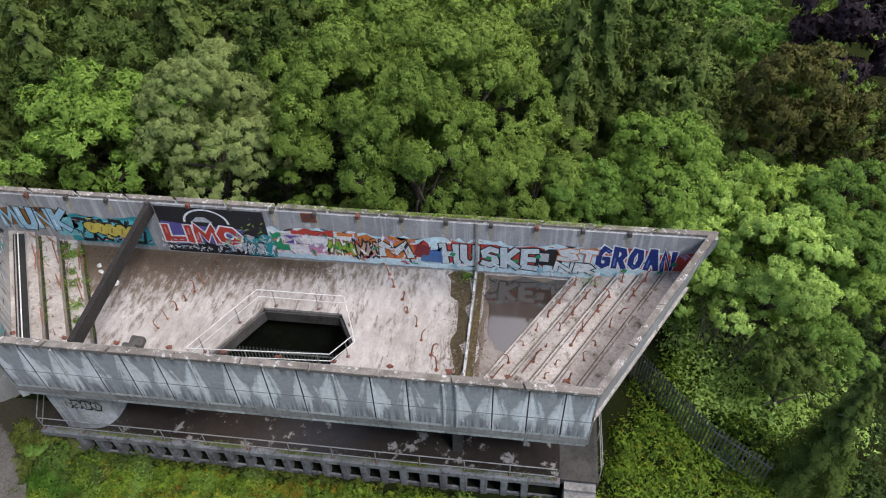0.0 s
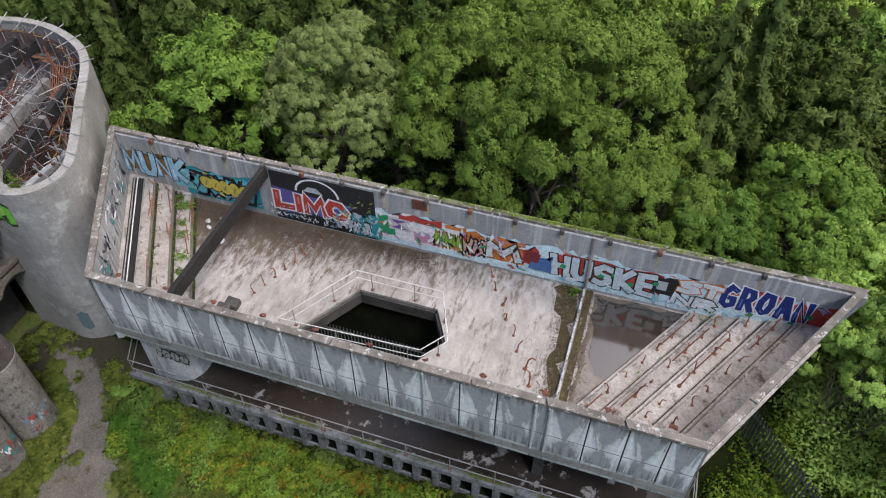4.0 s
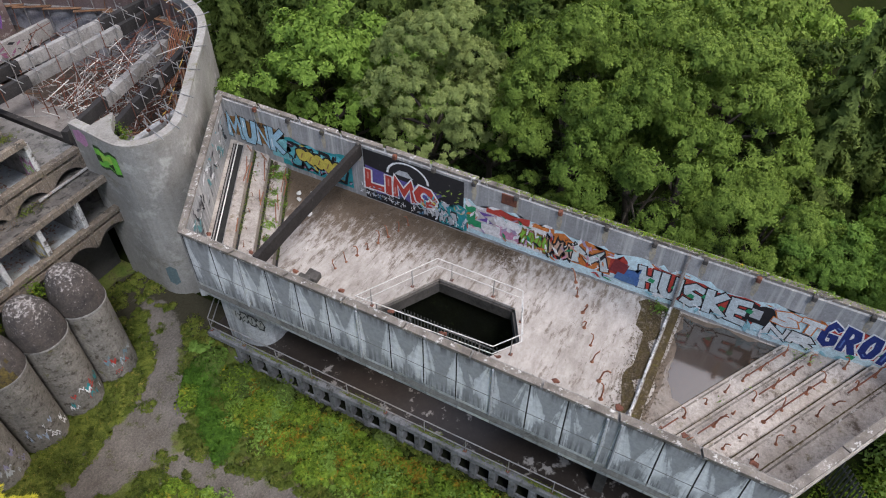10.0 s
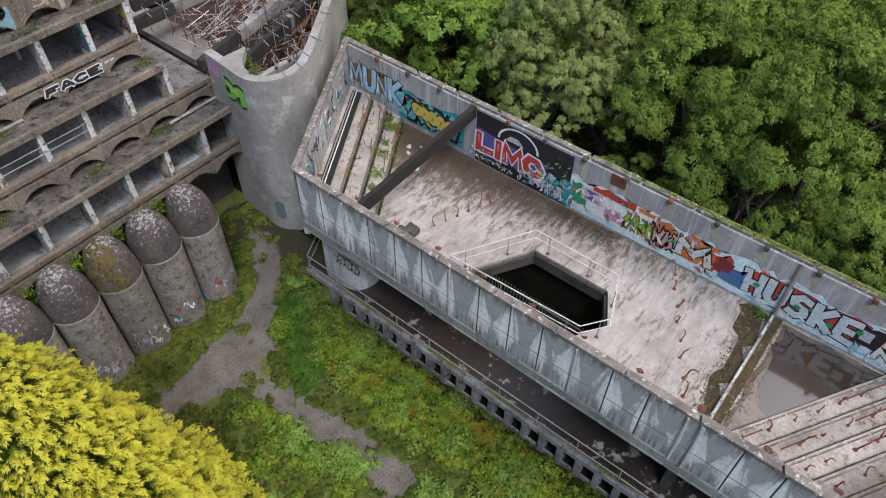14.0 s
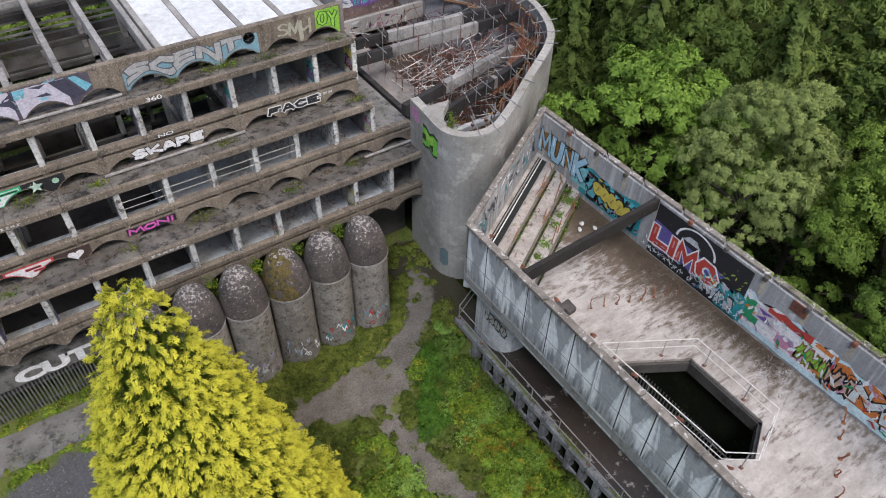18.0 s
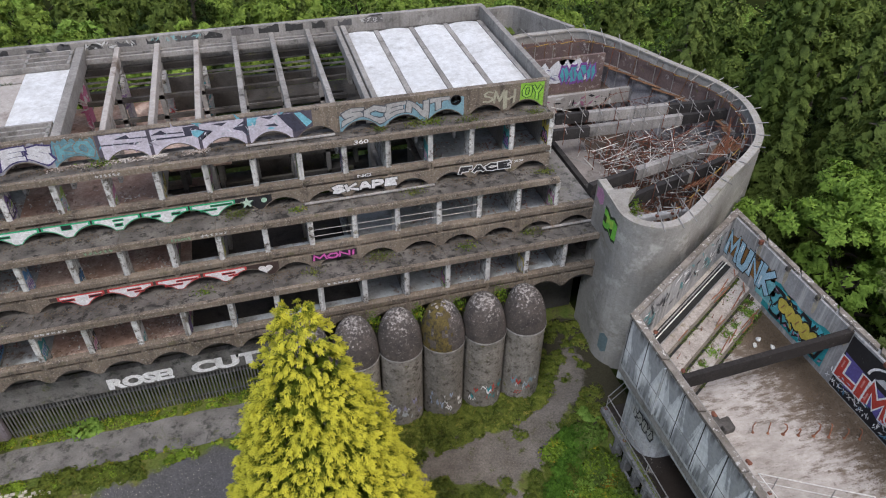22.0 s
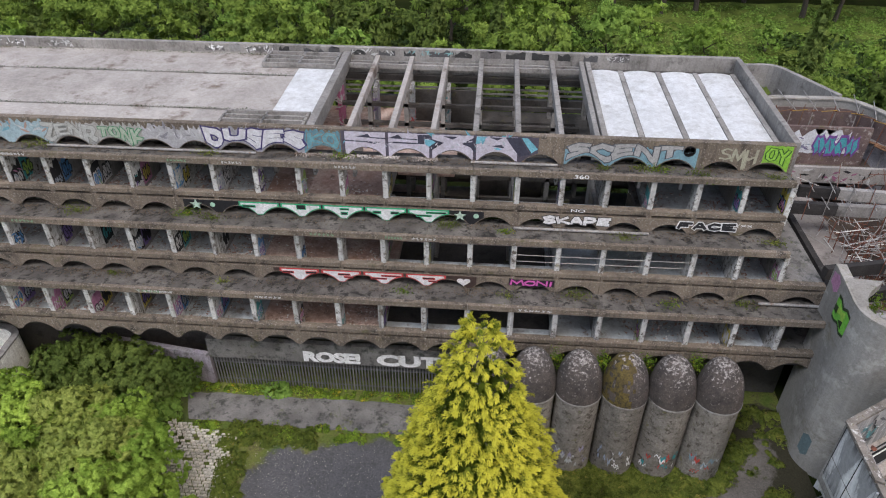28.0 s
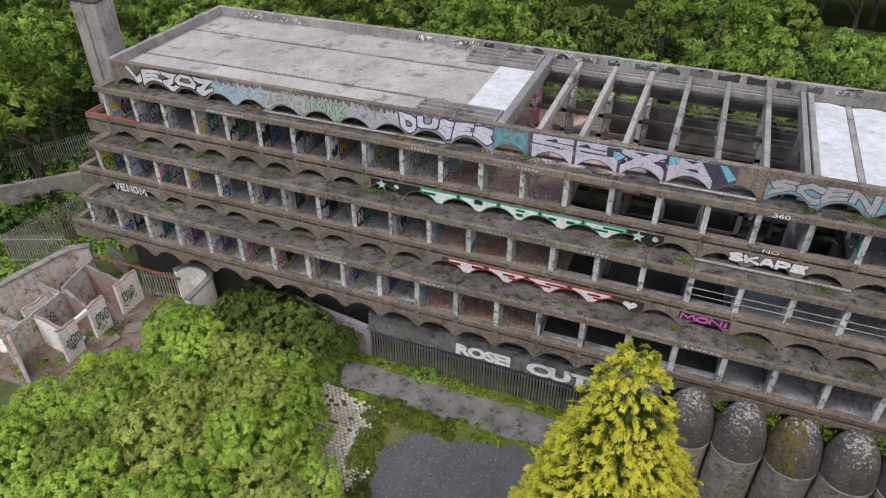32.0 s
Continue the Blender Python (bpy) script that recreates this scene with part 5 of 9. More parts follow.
slat_bm = a_box(-0.035, 0.035, -0.012, 0.012, 0.05, 2.05)
slat_me = bpy.data.meshes.new("slat")
slat_bm.to_mesh(slat_me)
slat_bm.free()
for k in range(94):
    o = link("slat", slat_me, steel_grey, pal)
    o.location = (-7.3 + 0.155 * k, 0, 0)
bm = bmesh.new()
box(bm, -7.4, 7.3, 0.02, 0.06, 0.4, 0.46)
box(bm, -7.4, 7.3, 0.02, 0.06, 1.6, 1.66)
part("fence_rail", bm, steel_grey, pal)

# gable ends
for x in (BX0 - 0.24, BX1 + 0.02):
    mb("gable_wall", a_box(x, x + 0.2, 29.65, BACK, 4.2, 11.8), concrete)
# roof: parapets, slabs to one side, open beams, glazed panels
ROOF = 12.72
mb("parapet_rear", a_box(BX0 - 0.1, BX1 + 0.25, BACK - 0.05, BACK + 0.25, 11.5, 13.25, 0.02), concrete)
mb("parapet_end", a_box(BX0 - 0.35, BX0 - 0.05, 29.62, BACK + 0.25, 11.5, 13.25, 0.02), concrete)
mb("parapet_end", a_box(BX1 + 0.0, BX1 + 0.3, 29.62, BACK - 0.06, 11.5, 13.25, 0.02), concrete)
for y0, y1 in ((29.62, 31.95), (32.12, 36.35), (36.52, BACK - 0.06)):
    x = BX0 - 0.04
    w = -11.0 if y0 > 30 else -9.2
    k = 4
    for j in range(k):
        xa, xb = x + (w - x) * j / k, x + (w - x) * (j + 1) / k
        mb("roof_slab", a_box(xa, xb, y0, y1, ROOF - 0.3, ROOF + 0.03 * noise.noise((xa, y0, 1))), concrete_roof)
mb("roof_deck", a_box(BX0, -11.0, 29.62, BACK - 0.06, ROOF - 0.5, ROOF - 0.31), concrete_dark)
# beams over the open part
for k in range(7):
    x = -6.9 + 2.0 * k - 0.02 * k
    mb("roof_beam", a_box(x - 0.13, x + 0.13, 29.63, BACK - 0.06, ROOF - 0.42, ROOF + 0.12, 0.02), concrete_roof if k < 3 else concrete)
    if k % 2 == 0:
        mb("atrium_fin", a_box(x - 0.1, x + 0.1, 31.9, 32.9, 4.3, ROOF - 0.4), concrete)
mb("roof_beam", a_box(-8.85, -8.45, 29.63, BACK - 0.06, ROOF - 0.5, ROOF + 0.3, 0.02), concrete)
mb("roof_beam", a_box(4.5, 4.75, 29.63, BACK - 0.06, ROOF - 0.5, ROOF + 0.12, 0.02), concrete)
for y in (38.6, 39.0):
    mb("rear_beam", a_box(-8.4, 4.5, y, y + 0.16, ROOF - 0.3, ROOF - 0.05), concrete)
for z in (ROOF - 1.2, 10.4, 8.6, 7.2, 5.8):
    mb("atrium_beam", a_box(-8.4, 4.5, 36.0, 36.2, z - 0.22, z), concrete_dark)
mb("atrium_floor", a_box(BX0, BX1, 30, BACK, 0.02, 0.06), brown_floor)
for k in range(6):
    x = -6.9 + 2.0 * k
    mb("atrium_column", a_box(x - 0.12, x + 0.12, 36.0, 36.4, 0.1, ROOF - 0.5), concrete)
mb("upper_floor", a_box(-12.9, -2.0, 33.42, 36.0, 9.47, 9.78), brown_floor)
mb("upper_floor", a_box(-4.9, -2.0, 31.9, 33.4, 9.47, 9.78), brown_floor)
for k in range(4):
    x = -8.65 + 2.0 * k
    mb("atrium_fin", a_box(x - 0.09, x + 0.09, 36.42, 37.5, 9.79, ROOF - 0.55), fin_white)

# glazed panels
for k in range(4):
    x0 = 4.85 + 2.02 * k
    bm = bmesh.new()
    vs = []
    nx, ny = 4, 14
    for a in range(nx + 1):
        for b in range(ny + 1):
            x, y = x0 + 1.72 * a / nx, 30.1 + 8.5 * b / ny
            vs.append(bm.verts.new((x, y, ROOF - 0.06 + 0.1 * math.sin(math.pi * a / nx) + 0.012 * noise.noise((x * 2, y * 2, 0)))))
    for a in range(nx):
        for b in range(ny):
            bm.faces.new((vs[a * (ny + 1) + b], vs[(a + 1) * (ny + 1) + b], vs[(a + 1) * (ny + 1) + b + 1], vs[a * (ny + 1) + b + 1]))
    bmesh.ops.recalc_face_normals(bm, faces=bm.faces)
    mb("glazed_panel", bm, white_panel, "white weathered rooflight panel")
    mb("rooflight_kerb", a_box(x0 + 1.74, x0 + 1.98, 29.9, 38.7, ROOF - 0.3, ROOF - 0.02), concrete)
mb("rooflight_deck", a_box(4.76, BX1, 29.62, BACK - 0.06, ROOF - 0.6, ROOF - 0.31), concrete_dark)
mb("glazed_panel", a_box(-10.95, -8.9, 31.6, 37.3, ROOF - 0.05, ROOF + 0.1, 0.03), white_panel, "white weathered rooflight panel")
for ya, yb in ((30.0, 31.4), (37.5, 39.2)):
    for j in range(4):
        y = ya + (yb - ya) * j / 3
        mb("hatch_bar", a_box(-13.0, -8.9, y - 0.06, y + 0.06, ROOF + 0.05, ROOF + 0.3), concrete)
    for x in (-13.0, -11.0, -9.0):
        mb("hatch_bar", a_box(x - 0.06, x + 0.06, ya, yb, ROOF + 0.05, ROOF + 0.3), concrete)

# stair tower slab at the far gable
stack = thing("stack", "tall slab-sided concrete chimney stack at the gable", "chimney", at=(-33.4, 31.6, 0))
part("shaft", a_box(-1.2, 0.6, -0.5, 0.9, 0, 15.6, 0.03), concrete, stack)
part("shaft_rib", a_box(-0.45, -0.3, -0.6, -0.5, 0, 15.6, 0.02), concrete, stack)
part("cap", a_box(-1.26, 0.66, -0.56, 0.96, 15.6, 15.72, 0.02), concrete_dark, stack)

# ---- chapels: a row of domed drums ----
def drum(x, y, r, mossy):
    d = thing("chapel_drum", "rough grey drum with a lichen-spotted dome" + (" and a mossy patch" if mossy else ""), "drum", group="row of domed drums", at=(x, y, 0))
    bm = bmesh.new()
    seg = 44
    prof = [(1.03, -0.1), (1.01, 0.4), (1.0, 2.0), (0.995, 4.0), (1.0, 4.66)]
    rings = []
    for rr, z in prof:
        rings.append([bm.verts.new((r * rr * math.cos(2 * math.pi * i / seg), r * rr * math.sin(2 * math.pi * i / seg), z)) for i in range(seg)])
    for a, b in zip(rings[:-1], rings[1:]):
        for i in range(seg):
            bm.faces.new((a[i], a[(i + 1) % seg], b[(i + 1) % seg], b[i]))
    for f in bm.faces:
        f.smooth = True
    part("drum_wall", bm, silo_wall, d)
    bm = bmesh.new()
    rings = []
    for j in range(14):
        s = j / 14
        rr, z, back = r * 1.03 * math.cos(s * math.pi / 2) ** 0.72, 4.62 + 1.78 * math.sin(s * math.pi / 2), 0.4 * s
        rings.append([bm.verts.new((rr * math.cos(2 * math.pi * i / seg), back + rr * math.sin(2 * math.pi * i / seg), z + 0.03 * noise.noise((i, j, x)))) for i in range(seg)])
    tip = bm.verts.new((0, 0.4, 6.42))
    for a, b in zip(rings[:-1], rings[1:]):
        for i in range(seg):
            bm.faces.new((a[i], a[(i + 1) % seg], b[(i + 1) % seg], b[i]))
    for i in range(seg):
        bm.faces.new((rings[-1][i], rings[-1][(i + 1) % seg], tip))
    for f in bm.faces:
        f.smooth = True
        c = f.calc_center_median()
        if mossy and c.x < 0.1 + 0.5 * noise.noise((c.z * 2.5, c.y * 2.5, 3)) and c.y < 0.9 and noise.noise((c.x * 4, c.y * 4, c.z * 4)) > -0.25:
            f.material_index = 1
    o = part("dome", bm, silo_dome, d)
    o.data.materials.append(dome_moss)
    part("dome_lip", tube(bmesh.new(), (0, 0, 4.58), (0, 0, 4.66), r * 1.045, 28), concrete, o)
    return d


for k in range(6):
    drum(10.03 - 1.99 * k, 22.45, 0.985, k == 2)

# ---- sanctuary: a curved wall round scaffolding ----
rim_ctrl = [(14.85, 26.2), (14.75, 24.9), (14.65, 23.1), (15.4, 22.1), (16.8, 21.9), (18.3, 22.65), (21.3, 24.7), (24.2, 26.7), (25.7, 28.4), (26.75, 30.9), (26.95, 33.0), (26.5, 35.0), (25.5, 37.4), (24.5, 40.1), (23.4, 42.5), (22.0, 44.0), (19.5, 44.1), (17.0, 43.9), (14.6, 42.2), (13.5, 40.0)]


rim = smooth_path(rim_ctrl)[::-1]
RZ = 9.3
sanct = thing("sanctuary", "curved roughcast sanctuary wall round a roofless interior", "building", at=(20, 33, 0))


def sb(name, bm, material, label=""):
    bm.transform(Matrix.Translation((-20, -33, 0)))
    o = part(name, bm, material, sanct, label)
    for f in o.data.polygons:
        f.use_smooth = False
    return o


# the body lies inside, which is on the left of travel: walk the path the other way
sb("curved_wall", wall_run(bmesh.new(), rim, 0.35, 0.0, RZ - 0.1), roughcast)
coping_pale = surface("pale_coping", (0.36, 0.345, 0.32), (0.24, 0.225, 0.205), (0.13, 0.125, 0.06), 0.56, 0.68, 0.7, 10, moss=(0.15, 0.14, 0.05), gritty=0.3)
sb("rim_coping", wall_run(bmesh.new(), rim, 0.42, RZ - 0.1, RZ), coping_pale)
inner = [(x + (20 - x) * 0.04, y + (33 - y) * 0.04) for x, y in rim]
sb("sanctuary_floor", prism(bmesh.new(), [(20.6 + (x - 20.6) * 0.98, 33 + (y - 33) * 0.98) for x, y in rim], 3.4, 3.6), rubble_mat)
char = surface("charred_timber", (0.05, 0.047, 0.046), (0.028, 0.026, 0.026), (0.13, 0.12, 0.115), 0.58, 0.72, 1.2, 10, spec=0.15)
gallery_mat = surface("gallery_concrete", (0.3, 0.27, 0.25), (0.2, 0.18, 0.165), (0.1, 0.085, 0.075), 0.55, 0.7, 0.5, 9, gritty=0.25)
grey_plaster = surface("painted_plaster", (0.42, 0.42, 0.44), (0.3, 0.28, 0.3), (0.16, 0.13, 0.135), 0.52, 0.64, 0.6, 10, streak=0.5, tint=0)
lining = [(20.6 + (x - 20.6) * 0.925, 33 + (y - 33) * 0.945) for x, y in rim[2:-20]]
sb("inner_lining", wall_run(bmesh.new(), lining, 0.06, 7.5, RZ - 0.5), brick_inner)
sb("inner_plaster", wall_run(bmesh.new(), lining, 0.1, 3.6, 7.5), grey_plaster)
sb("lining_ledge", wall_run(bmesh.new(), lining, 0.3, 7.5, 7.58), concrete)
sb("gallery_floor", a_box(13.3, 18.2, 26.0, 38.55, 6.14, 6.3), gallery_mat)
sb("gallery_kerb", prism(bmesh.new(), [(15.9, 28.3), (16.2, 28.3), (16.2, 38.3), (15.9, 38.3)], 6.3, 6.85), char)
sb("gallery_kerb", prism(bmesh.new(), [(15.9, 28.3), (14.9, 26.3), (15.2, 26.2), (16.2, 28.28)], 6.3, 6.8), char)
sb("gallery_wall", a_box(13.3, 23.5, 38.6, 38.85, 6.2, 7.2), concrete)
sb("gallery_ledge", a_box(13.3, 23.2, 38.85, 43.0, 6.0, 6.2), rubble_mat)
sb("gallery_wall", a_box(13.3, 22.6, 40.9, 41.1, 6.2, 8.7), brick_inner)
encl = wall_run(bmesh.new(), smooth_path([(13.6, 47.5), (15.5, 49.2), (17.4, 49.6), (19.3, 49.5), (20.6, 47.4), (22.0, 44.7)], 4), 0.35, 0, 9.2)
sb("rear_enclosure", encl, concrete)
for (xa, ya), (xb, yb), z, left, right in (((16.3, 34.5), (26.4, 33.7), 8.0, 0.2, 0.7), ((14.6, 32.8), (26.6, 32.5), 8.0, 0.25, 0.74), ((15.1, 27.25), (25.9, 29.8), 8.0, 0.27, 0.78), ((16.6, 25.9), (25.0, 28.4), 7.9, 0.47, 0.5)):
    a, b = Vector((xa, ya, z)), Vector((xb, yb, z))
    turn = (b - a).to_track_quat("X", "Z").to_matrix().to_4x4()
    for f0, f1, m in ((0.0, left, char), (left, right, concrete), (right, 1.0, char)):
        p, q = a.lerp(b, f0), a.lerp(b, f1)
        bm = bmesh.new()
        bmesh.ops.create_cube(bm, size=1.0)
        bmesh.ops.subdivide_edges(bm, edges=bm.edges[:], cuts=2, use_grid_fill=True)
        wide = 0.34 if m is not char else 0.3
        bm.transform(Matrix.Translation((p + q) / 2) @ turn @ Matrix.Diagonal(((q - p).length, wide, 0.62, 1)))
        for v in bm.verts:
            v.co += 0.04 * noise.noise_vector(v.co * 2.1)
        sb("cross_beam" if m is not char else "charred_end", bm, m)
# broad flat head of the wall where it meets the terraces, pale bearer and painted band inside the prow
sb("wall_head", prism(bmesh.new(), [(14.85, 25.2), (16.35, 25.1), (16.0, 24.75), (15.55, 24.35), (15.25, 23.9), (15.1, 23.4), (14.7, 23.3)], RZ - 0.4, RZ + 0.012), coping_pale)
sb("bearer", a_box(15.6, 19.0, 24.25, 24.55, 7.75, 8.05, 0.03), wall_concrete)
scaf = thing("scaffolding", "tangled collapsed scaffold tubes inside the curved wall", "scaffolding", at=(21, 32, 3.6))
rng = random.Random(21)


def inside(x, y, s):
    cx, cy = 20.6, 33
    k = False
    n_ = len(rim)
    for i in range(n_):
        (xa, ya), (xb, yb) = rim[i], rim[(i + 1) % n_]
        xa, ya, xb, yb = cx + (xa - cx) * s, cy + (ya - cy) * s, cx + (xb - cx) * s, cy + (yb - cy) * s
        if (ya > y) != (yb > y) and x < (xb - xa) * (y - ya) / (yb - ya) + xa:
            k = not k
    return k


made = 0
while made < 460:
    x, y = rng.uniform(16.8, 26), rng.uniform(23.8, 37)
    if not inside(x, y, 0.9) or y > 32.6 and rng.random() < 0.75:
        continue
    low = y < 28.0 or rng.random() < 0.3
    a = rng.choice((-0.55, -0.55, 0.35, 1.2, 0.1)) + rng.gauss(0, 0.25) if not low else rng.uniform(0, math.pi)
    ln = rng.uniform(1.2, 3.6)
    z = rng.uniform(0.6, 3.2) if low else rng.uniform(2.6, 4.3)
    dz = rng.gauss(0, 0.16) * ln
    x2, y2 = x + ln * math.cos(a), y + ln * math.sin(a)
    if not inside(x2, y2, 0.93):
        continue
    m = (rust if made % 4 else timber) if low and made % 3 else (white_rail if made % 9 == 0 else galv if made % 2 else rust)
    part("tube", tube(bmesh.new(), (x - 21, y - 32, z), (x2 - 21, y2 - 32, max(0.05, z + dz)), 0.019 if m is not timber else 0.03, 5), m, scaf)
    made += 1
# what still stands of the cage between the beams: standards, ledgers and transoms
for gx in range(6):
    for gy in range(5):
        x, y = 17.4 + 1.25 * gx + rng.gauss(0, 0.06), 28.3 + 0.25 * gx + 0.95 * gy + rng.gauss(0, 0.06)
        if not inside(x, y, 0.86):
            continue
        m = rust if gx < 2 or (gx + gy) % 3 == 0 else galv
        part("tube", tube(bmesh.new(), (x - 21, y - 32, 0.0), (x - 21 + rng.gauss(0, 0.12), y - 32 + rng.gauss(0, 0.12), rng.uniform(3.9, 4.6)), 0.026, 5), m, scaf)
        for z in (1.6, 3.0, 4.0):
            dx, dy = (1.25, 0.25) if (gx + gy + int(z)) % 2 else (0.0, 0.95)
            part("tube", tube(bmesh.new(), (x - 21 - dx * 0.15, y - 32 - dy * 0.15, z + rng.gauss(0, 0.05)), (x - 21 + dx * 1.2, y - 32 + dy * 1.2, z + rng.gauss(0, 0.1)), 0.024, 5), rust if z < 2 else (galv if gy % 3 else white_rail), scaf)
        if (gx + gy) % 2 == 0:
            part("tube", tube(bmesh.new(), (x - 21, y - 32, 0.3), (x - 21 + 1.25, y - 32 + 0.25, 3.8), 0.022, 5), rust if gx < 2 else galv, scaf)
# short putlogs clamped over the beams
for (xa, ya), (xb, yb), z, count in (((16.6, 34.5), (25.6, 33.75), 4.75, 9), ((15.6, 32.78), (25.8, 32.52), 4.75, 10), ((17.2, 27.75), (25.2, 29.62), 4.75, 9), ((17.6, 26.2), (24.4, 28.2), 4.65, 7)):
    for k in range(count):
        f = (k + rng.uniform(0.2, 0.8)) / count
        x, y = xa + (xb - xa) * f, ya + (yb - ya) * f
        part("tube", tube(bmesh.new(), (x - 21, y - 32 - 0.6, z - 0.02), (x - 21 + rng.gauss(0.12, 0.15), y - 32 + 0.55, z + 0.02), 0.024, 5), galv, scaf)
        part("tube", tube(bmesh.new(), (x - 21, y - 32 - 0.22, z - 0.95), (x - 21, y - 32 - 0.22, z + 0.25), 0.022, 5), galv if k % 3 else rust, scaf)
# rusted raking tubes and a frame by the curved wall
for k in range(15):
    o = 0.1 * k
    part("tube", tube(bmesh.new(), (-0.6 + o, -5.1 + o * 0.2, 3.6 + 0.05 * (k % 3)), (3.2 + o * 0.9, -2.6 - o * 0.3, 4.9 - 0.08 * (k % 4)), 0.028, 5), rust_bright if k % 3 else timber, scaf)
for k in range(5):
    x, y = 23.3 + 0.45 * k, 27.9 + 0.62 * k
    if inside(x, y, 0.95):
        part("tube", tube(bmesh.new(), (x - 21, y - 32, 0.4), (x - 21, y - 32, 5.4), 0.032, 5), rust_bright, scaf)
        part("tube", tube(bmesh.new(), (x - 21, y - 32, 5.0 - 0.3 * (k % 2)), (x - 20.4, y - 31.3, 5.0 - 0.3 * (k % 2)), 0.028, 5), timber, scaf)
yellow_tube = surface("yellow_tube_paint", (0.42, 0.27, 0.06), (0.3, 0.19, 0.05), (0.2, 0.1, 0.05), 0.56, 0.7, 2.0, 14)
for i in range(6, len(rim) - 16, 3):
    x, y = rim[i]
    cx, cy = x + (20.5 - x) * 0.12, y + (33 - y) * 0.12
    standard = part("tube", tube(bmesh.new(), (cx - 21, cy - 32, 0.0), (cx - 21, cy - 32, 5.9), 0.03, 5), galv, scaf)
    for z in (2.2, 4.0, 5.3):
        part("coupler", a_box(cx - 21.06, cx - 20.94, cy - 32.06, cy - 31.94, z - 0.05, z + 0.05), rust, standard)
    ox, oy = x + (20.5 - x) * -0.04, y + (33 - y) * -0.04
    part("tube", tube(bmesh.new(), (x + (20.5 - x) * 0.16 - 21, y + (33 - y) * 0.16 - 32, 5.5), (ox - 21, oy - 32, 5.85), 0.025, 5), galv, scaf)
# ledgers and standards standing along the curved wall
for i in range(8, len(rim) - 20, 2):
    (xa, ya), (xb, yb) = rim[i], rim[i + 2]
    f = lambda x, y, s: (x + (20.5 - x) * s - 21, y + (33 - y) * s - 32)
    for z in (2.2, 4.0, 5.3):
        part("tube", tube(bmesh.new(), (*f(xa, ya, 0.13), z), (*f(xb, yb, 0.13), z + 0.1), 0.025, 5), (rust, yellow_tube, galv, timber)[(i + int(z)) % 4], scaf)
    if i % 4 == 0:
        part("tube", tube(bmesh.new(), (*f(xa, ya, 0.2), 0.2), (*f(xb, yb, 0.1), 5.6), 0.025, 5), timber if i % 8 else rust, scaf)
        part("board", a_box(-1.1, 1.1, -0.11, 0.11, 0, 0.04), timber, scaf).matrix_basis = Matrix.Translation((*f(xa, ya, 0.17), 4.1)) @ Matrix.Rotation(math.atan2(yb - ya, xb - xa) + 0.2, 4, "Z")

# ---- trees ----
def crown_mesh(name, seed, rx, rz, clumps, per, leaf, material, shape="round", long=1.5):
    """A crown of leafy clumps over lumpy boughs: an open dark inside of larger leaves under many small ones, with gaps."""
    rng = np.random.default_rng(seed)
    boughs = 28 if shape != "dome" else 26
    g = (np.arange(boughs) + 0.5) / boughs
    th, ph = np.arccos(1 - 1.32 * g), np.pi * (1 + 5 ** 0.5) * np.arange(boughs) + seed
    bu = np.stack([np.sin(th) * np.cos(ph), np.sin(th) * np.sin(ph), np.cos(th)], 1) + rng.normal(0, 0.12, (boughs, 3))
    lump = np.array([0.8 + (0.1 if shape == "dome" else 0.5) * noise.noise(Vector(v) * 1.5 + Vector((seed, 0, 0))) for v in bu]) + rng.uniform(-0.1, 0.1, boughs) * (0.4 if shape == "dome" else 1) - (0 if shape == "dome" else 0.08)
    bc = bu * np.array([rx, rx, rz]) * lump[:, None]
    br = rng.uniform(0.21, 0.36, boughs) * rx * (1.6 if shape == "dome" else 1.0)
    pick = rng.integers(0, boughs, clumps)
    u = rng.normal(0, 1, (clumps, 3))
    u /= np.linalg.norm(u, axis=1, keepdims=True)
    u[:, 2] = np.where(u[:, 2] < -0.1, -u[:, 2] * 0.8, u[:, 2])
    u = u + 0.5 * bu[pick]
    u /= np.linalg.norm(u, axis=1, keepdims=True)
    c = bc[pick] + u * br[pick][:, None] * rng.uniform(0.84, 1.05, (clumps, 1)) * np.array([1, 1, 0.72])
    rb = rng.uniform(0.05, 0.09, clumps) * rx * (620 / clumps) ** 0.35

    def layer(count, near, far, size, own):
        d = rng.normal(0, 1, (clumps, count, 3)) + 0.7 * u[:, None] + np.array([0, 0, 0.35])
        d /= np.linalg.norm(d, axis=2, keepdims=True)
        q = rng.uniform(near, far, (clumps, count, 1))
        p = c[:, None] + d * rb[:, None, None] * q * np.array([1, 1, 0.8])
        soft = d * own + u[:, None] * 0.45 + np.array([0, 0, 0.22]) + rng.normal(0, 0.2, d.shape)
        soft /= np.linalg.norm(soft, axis=2, keepdims=True)
        v, f = leaf_quads(p.reshape(-1, 3), soft.reshape(-1, 3), size, rng, long)
        return v, f, np.repeat(soft.reshape(-1, 3), 3, axis=0)

    v0, f0, n0 = layer(per, 0.7, 1.25, leaf, 0.6)
    v1, f1, n1 = layer(max(4, per // 8), 0.2, 0.7, leaf * 2.9, 0.3)
    return raw_mesh(name, np.concatenate([v0, v1]), np.concatenate([f0, f1 + len(v0)]), material, np.concatenate([n0, n1]))


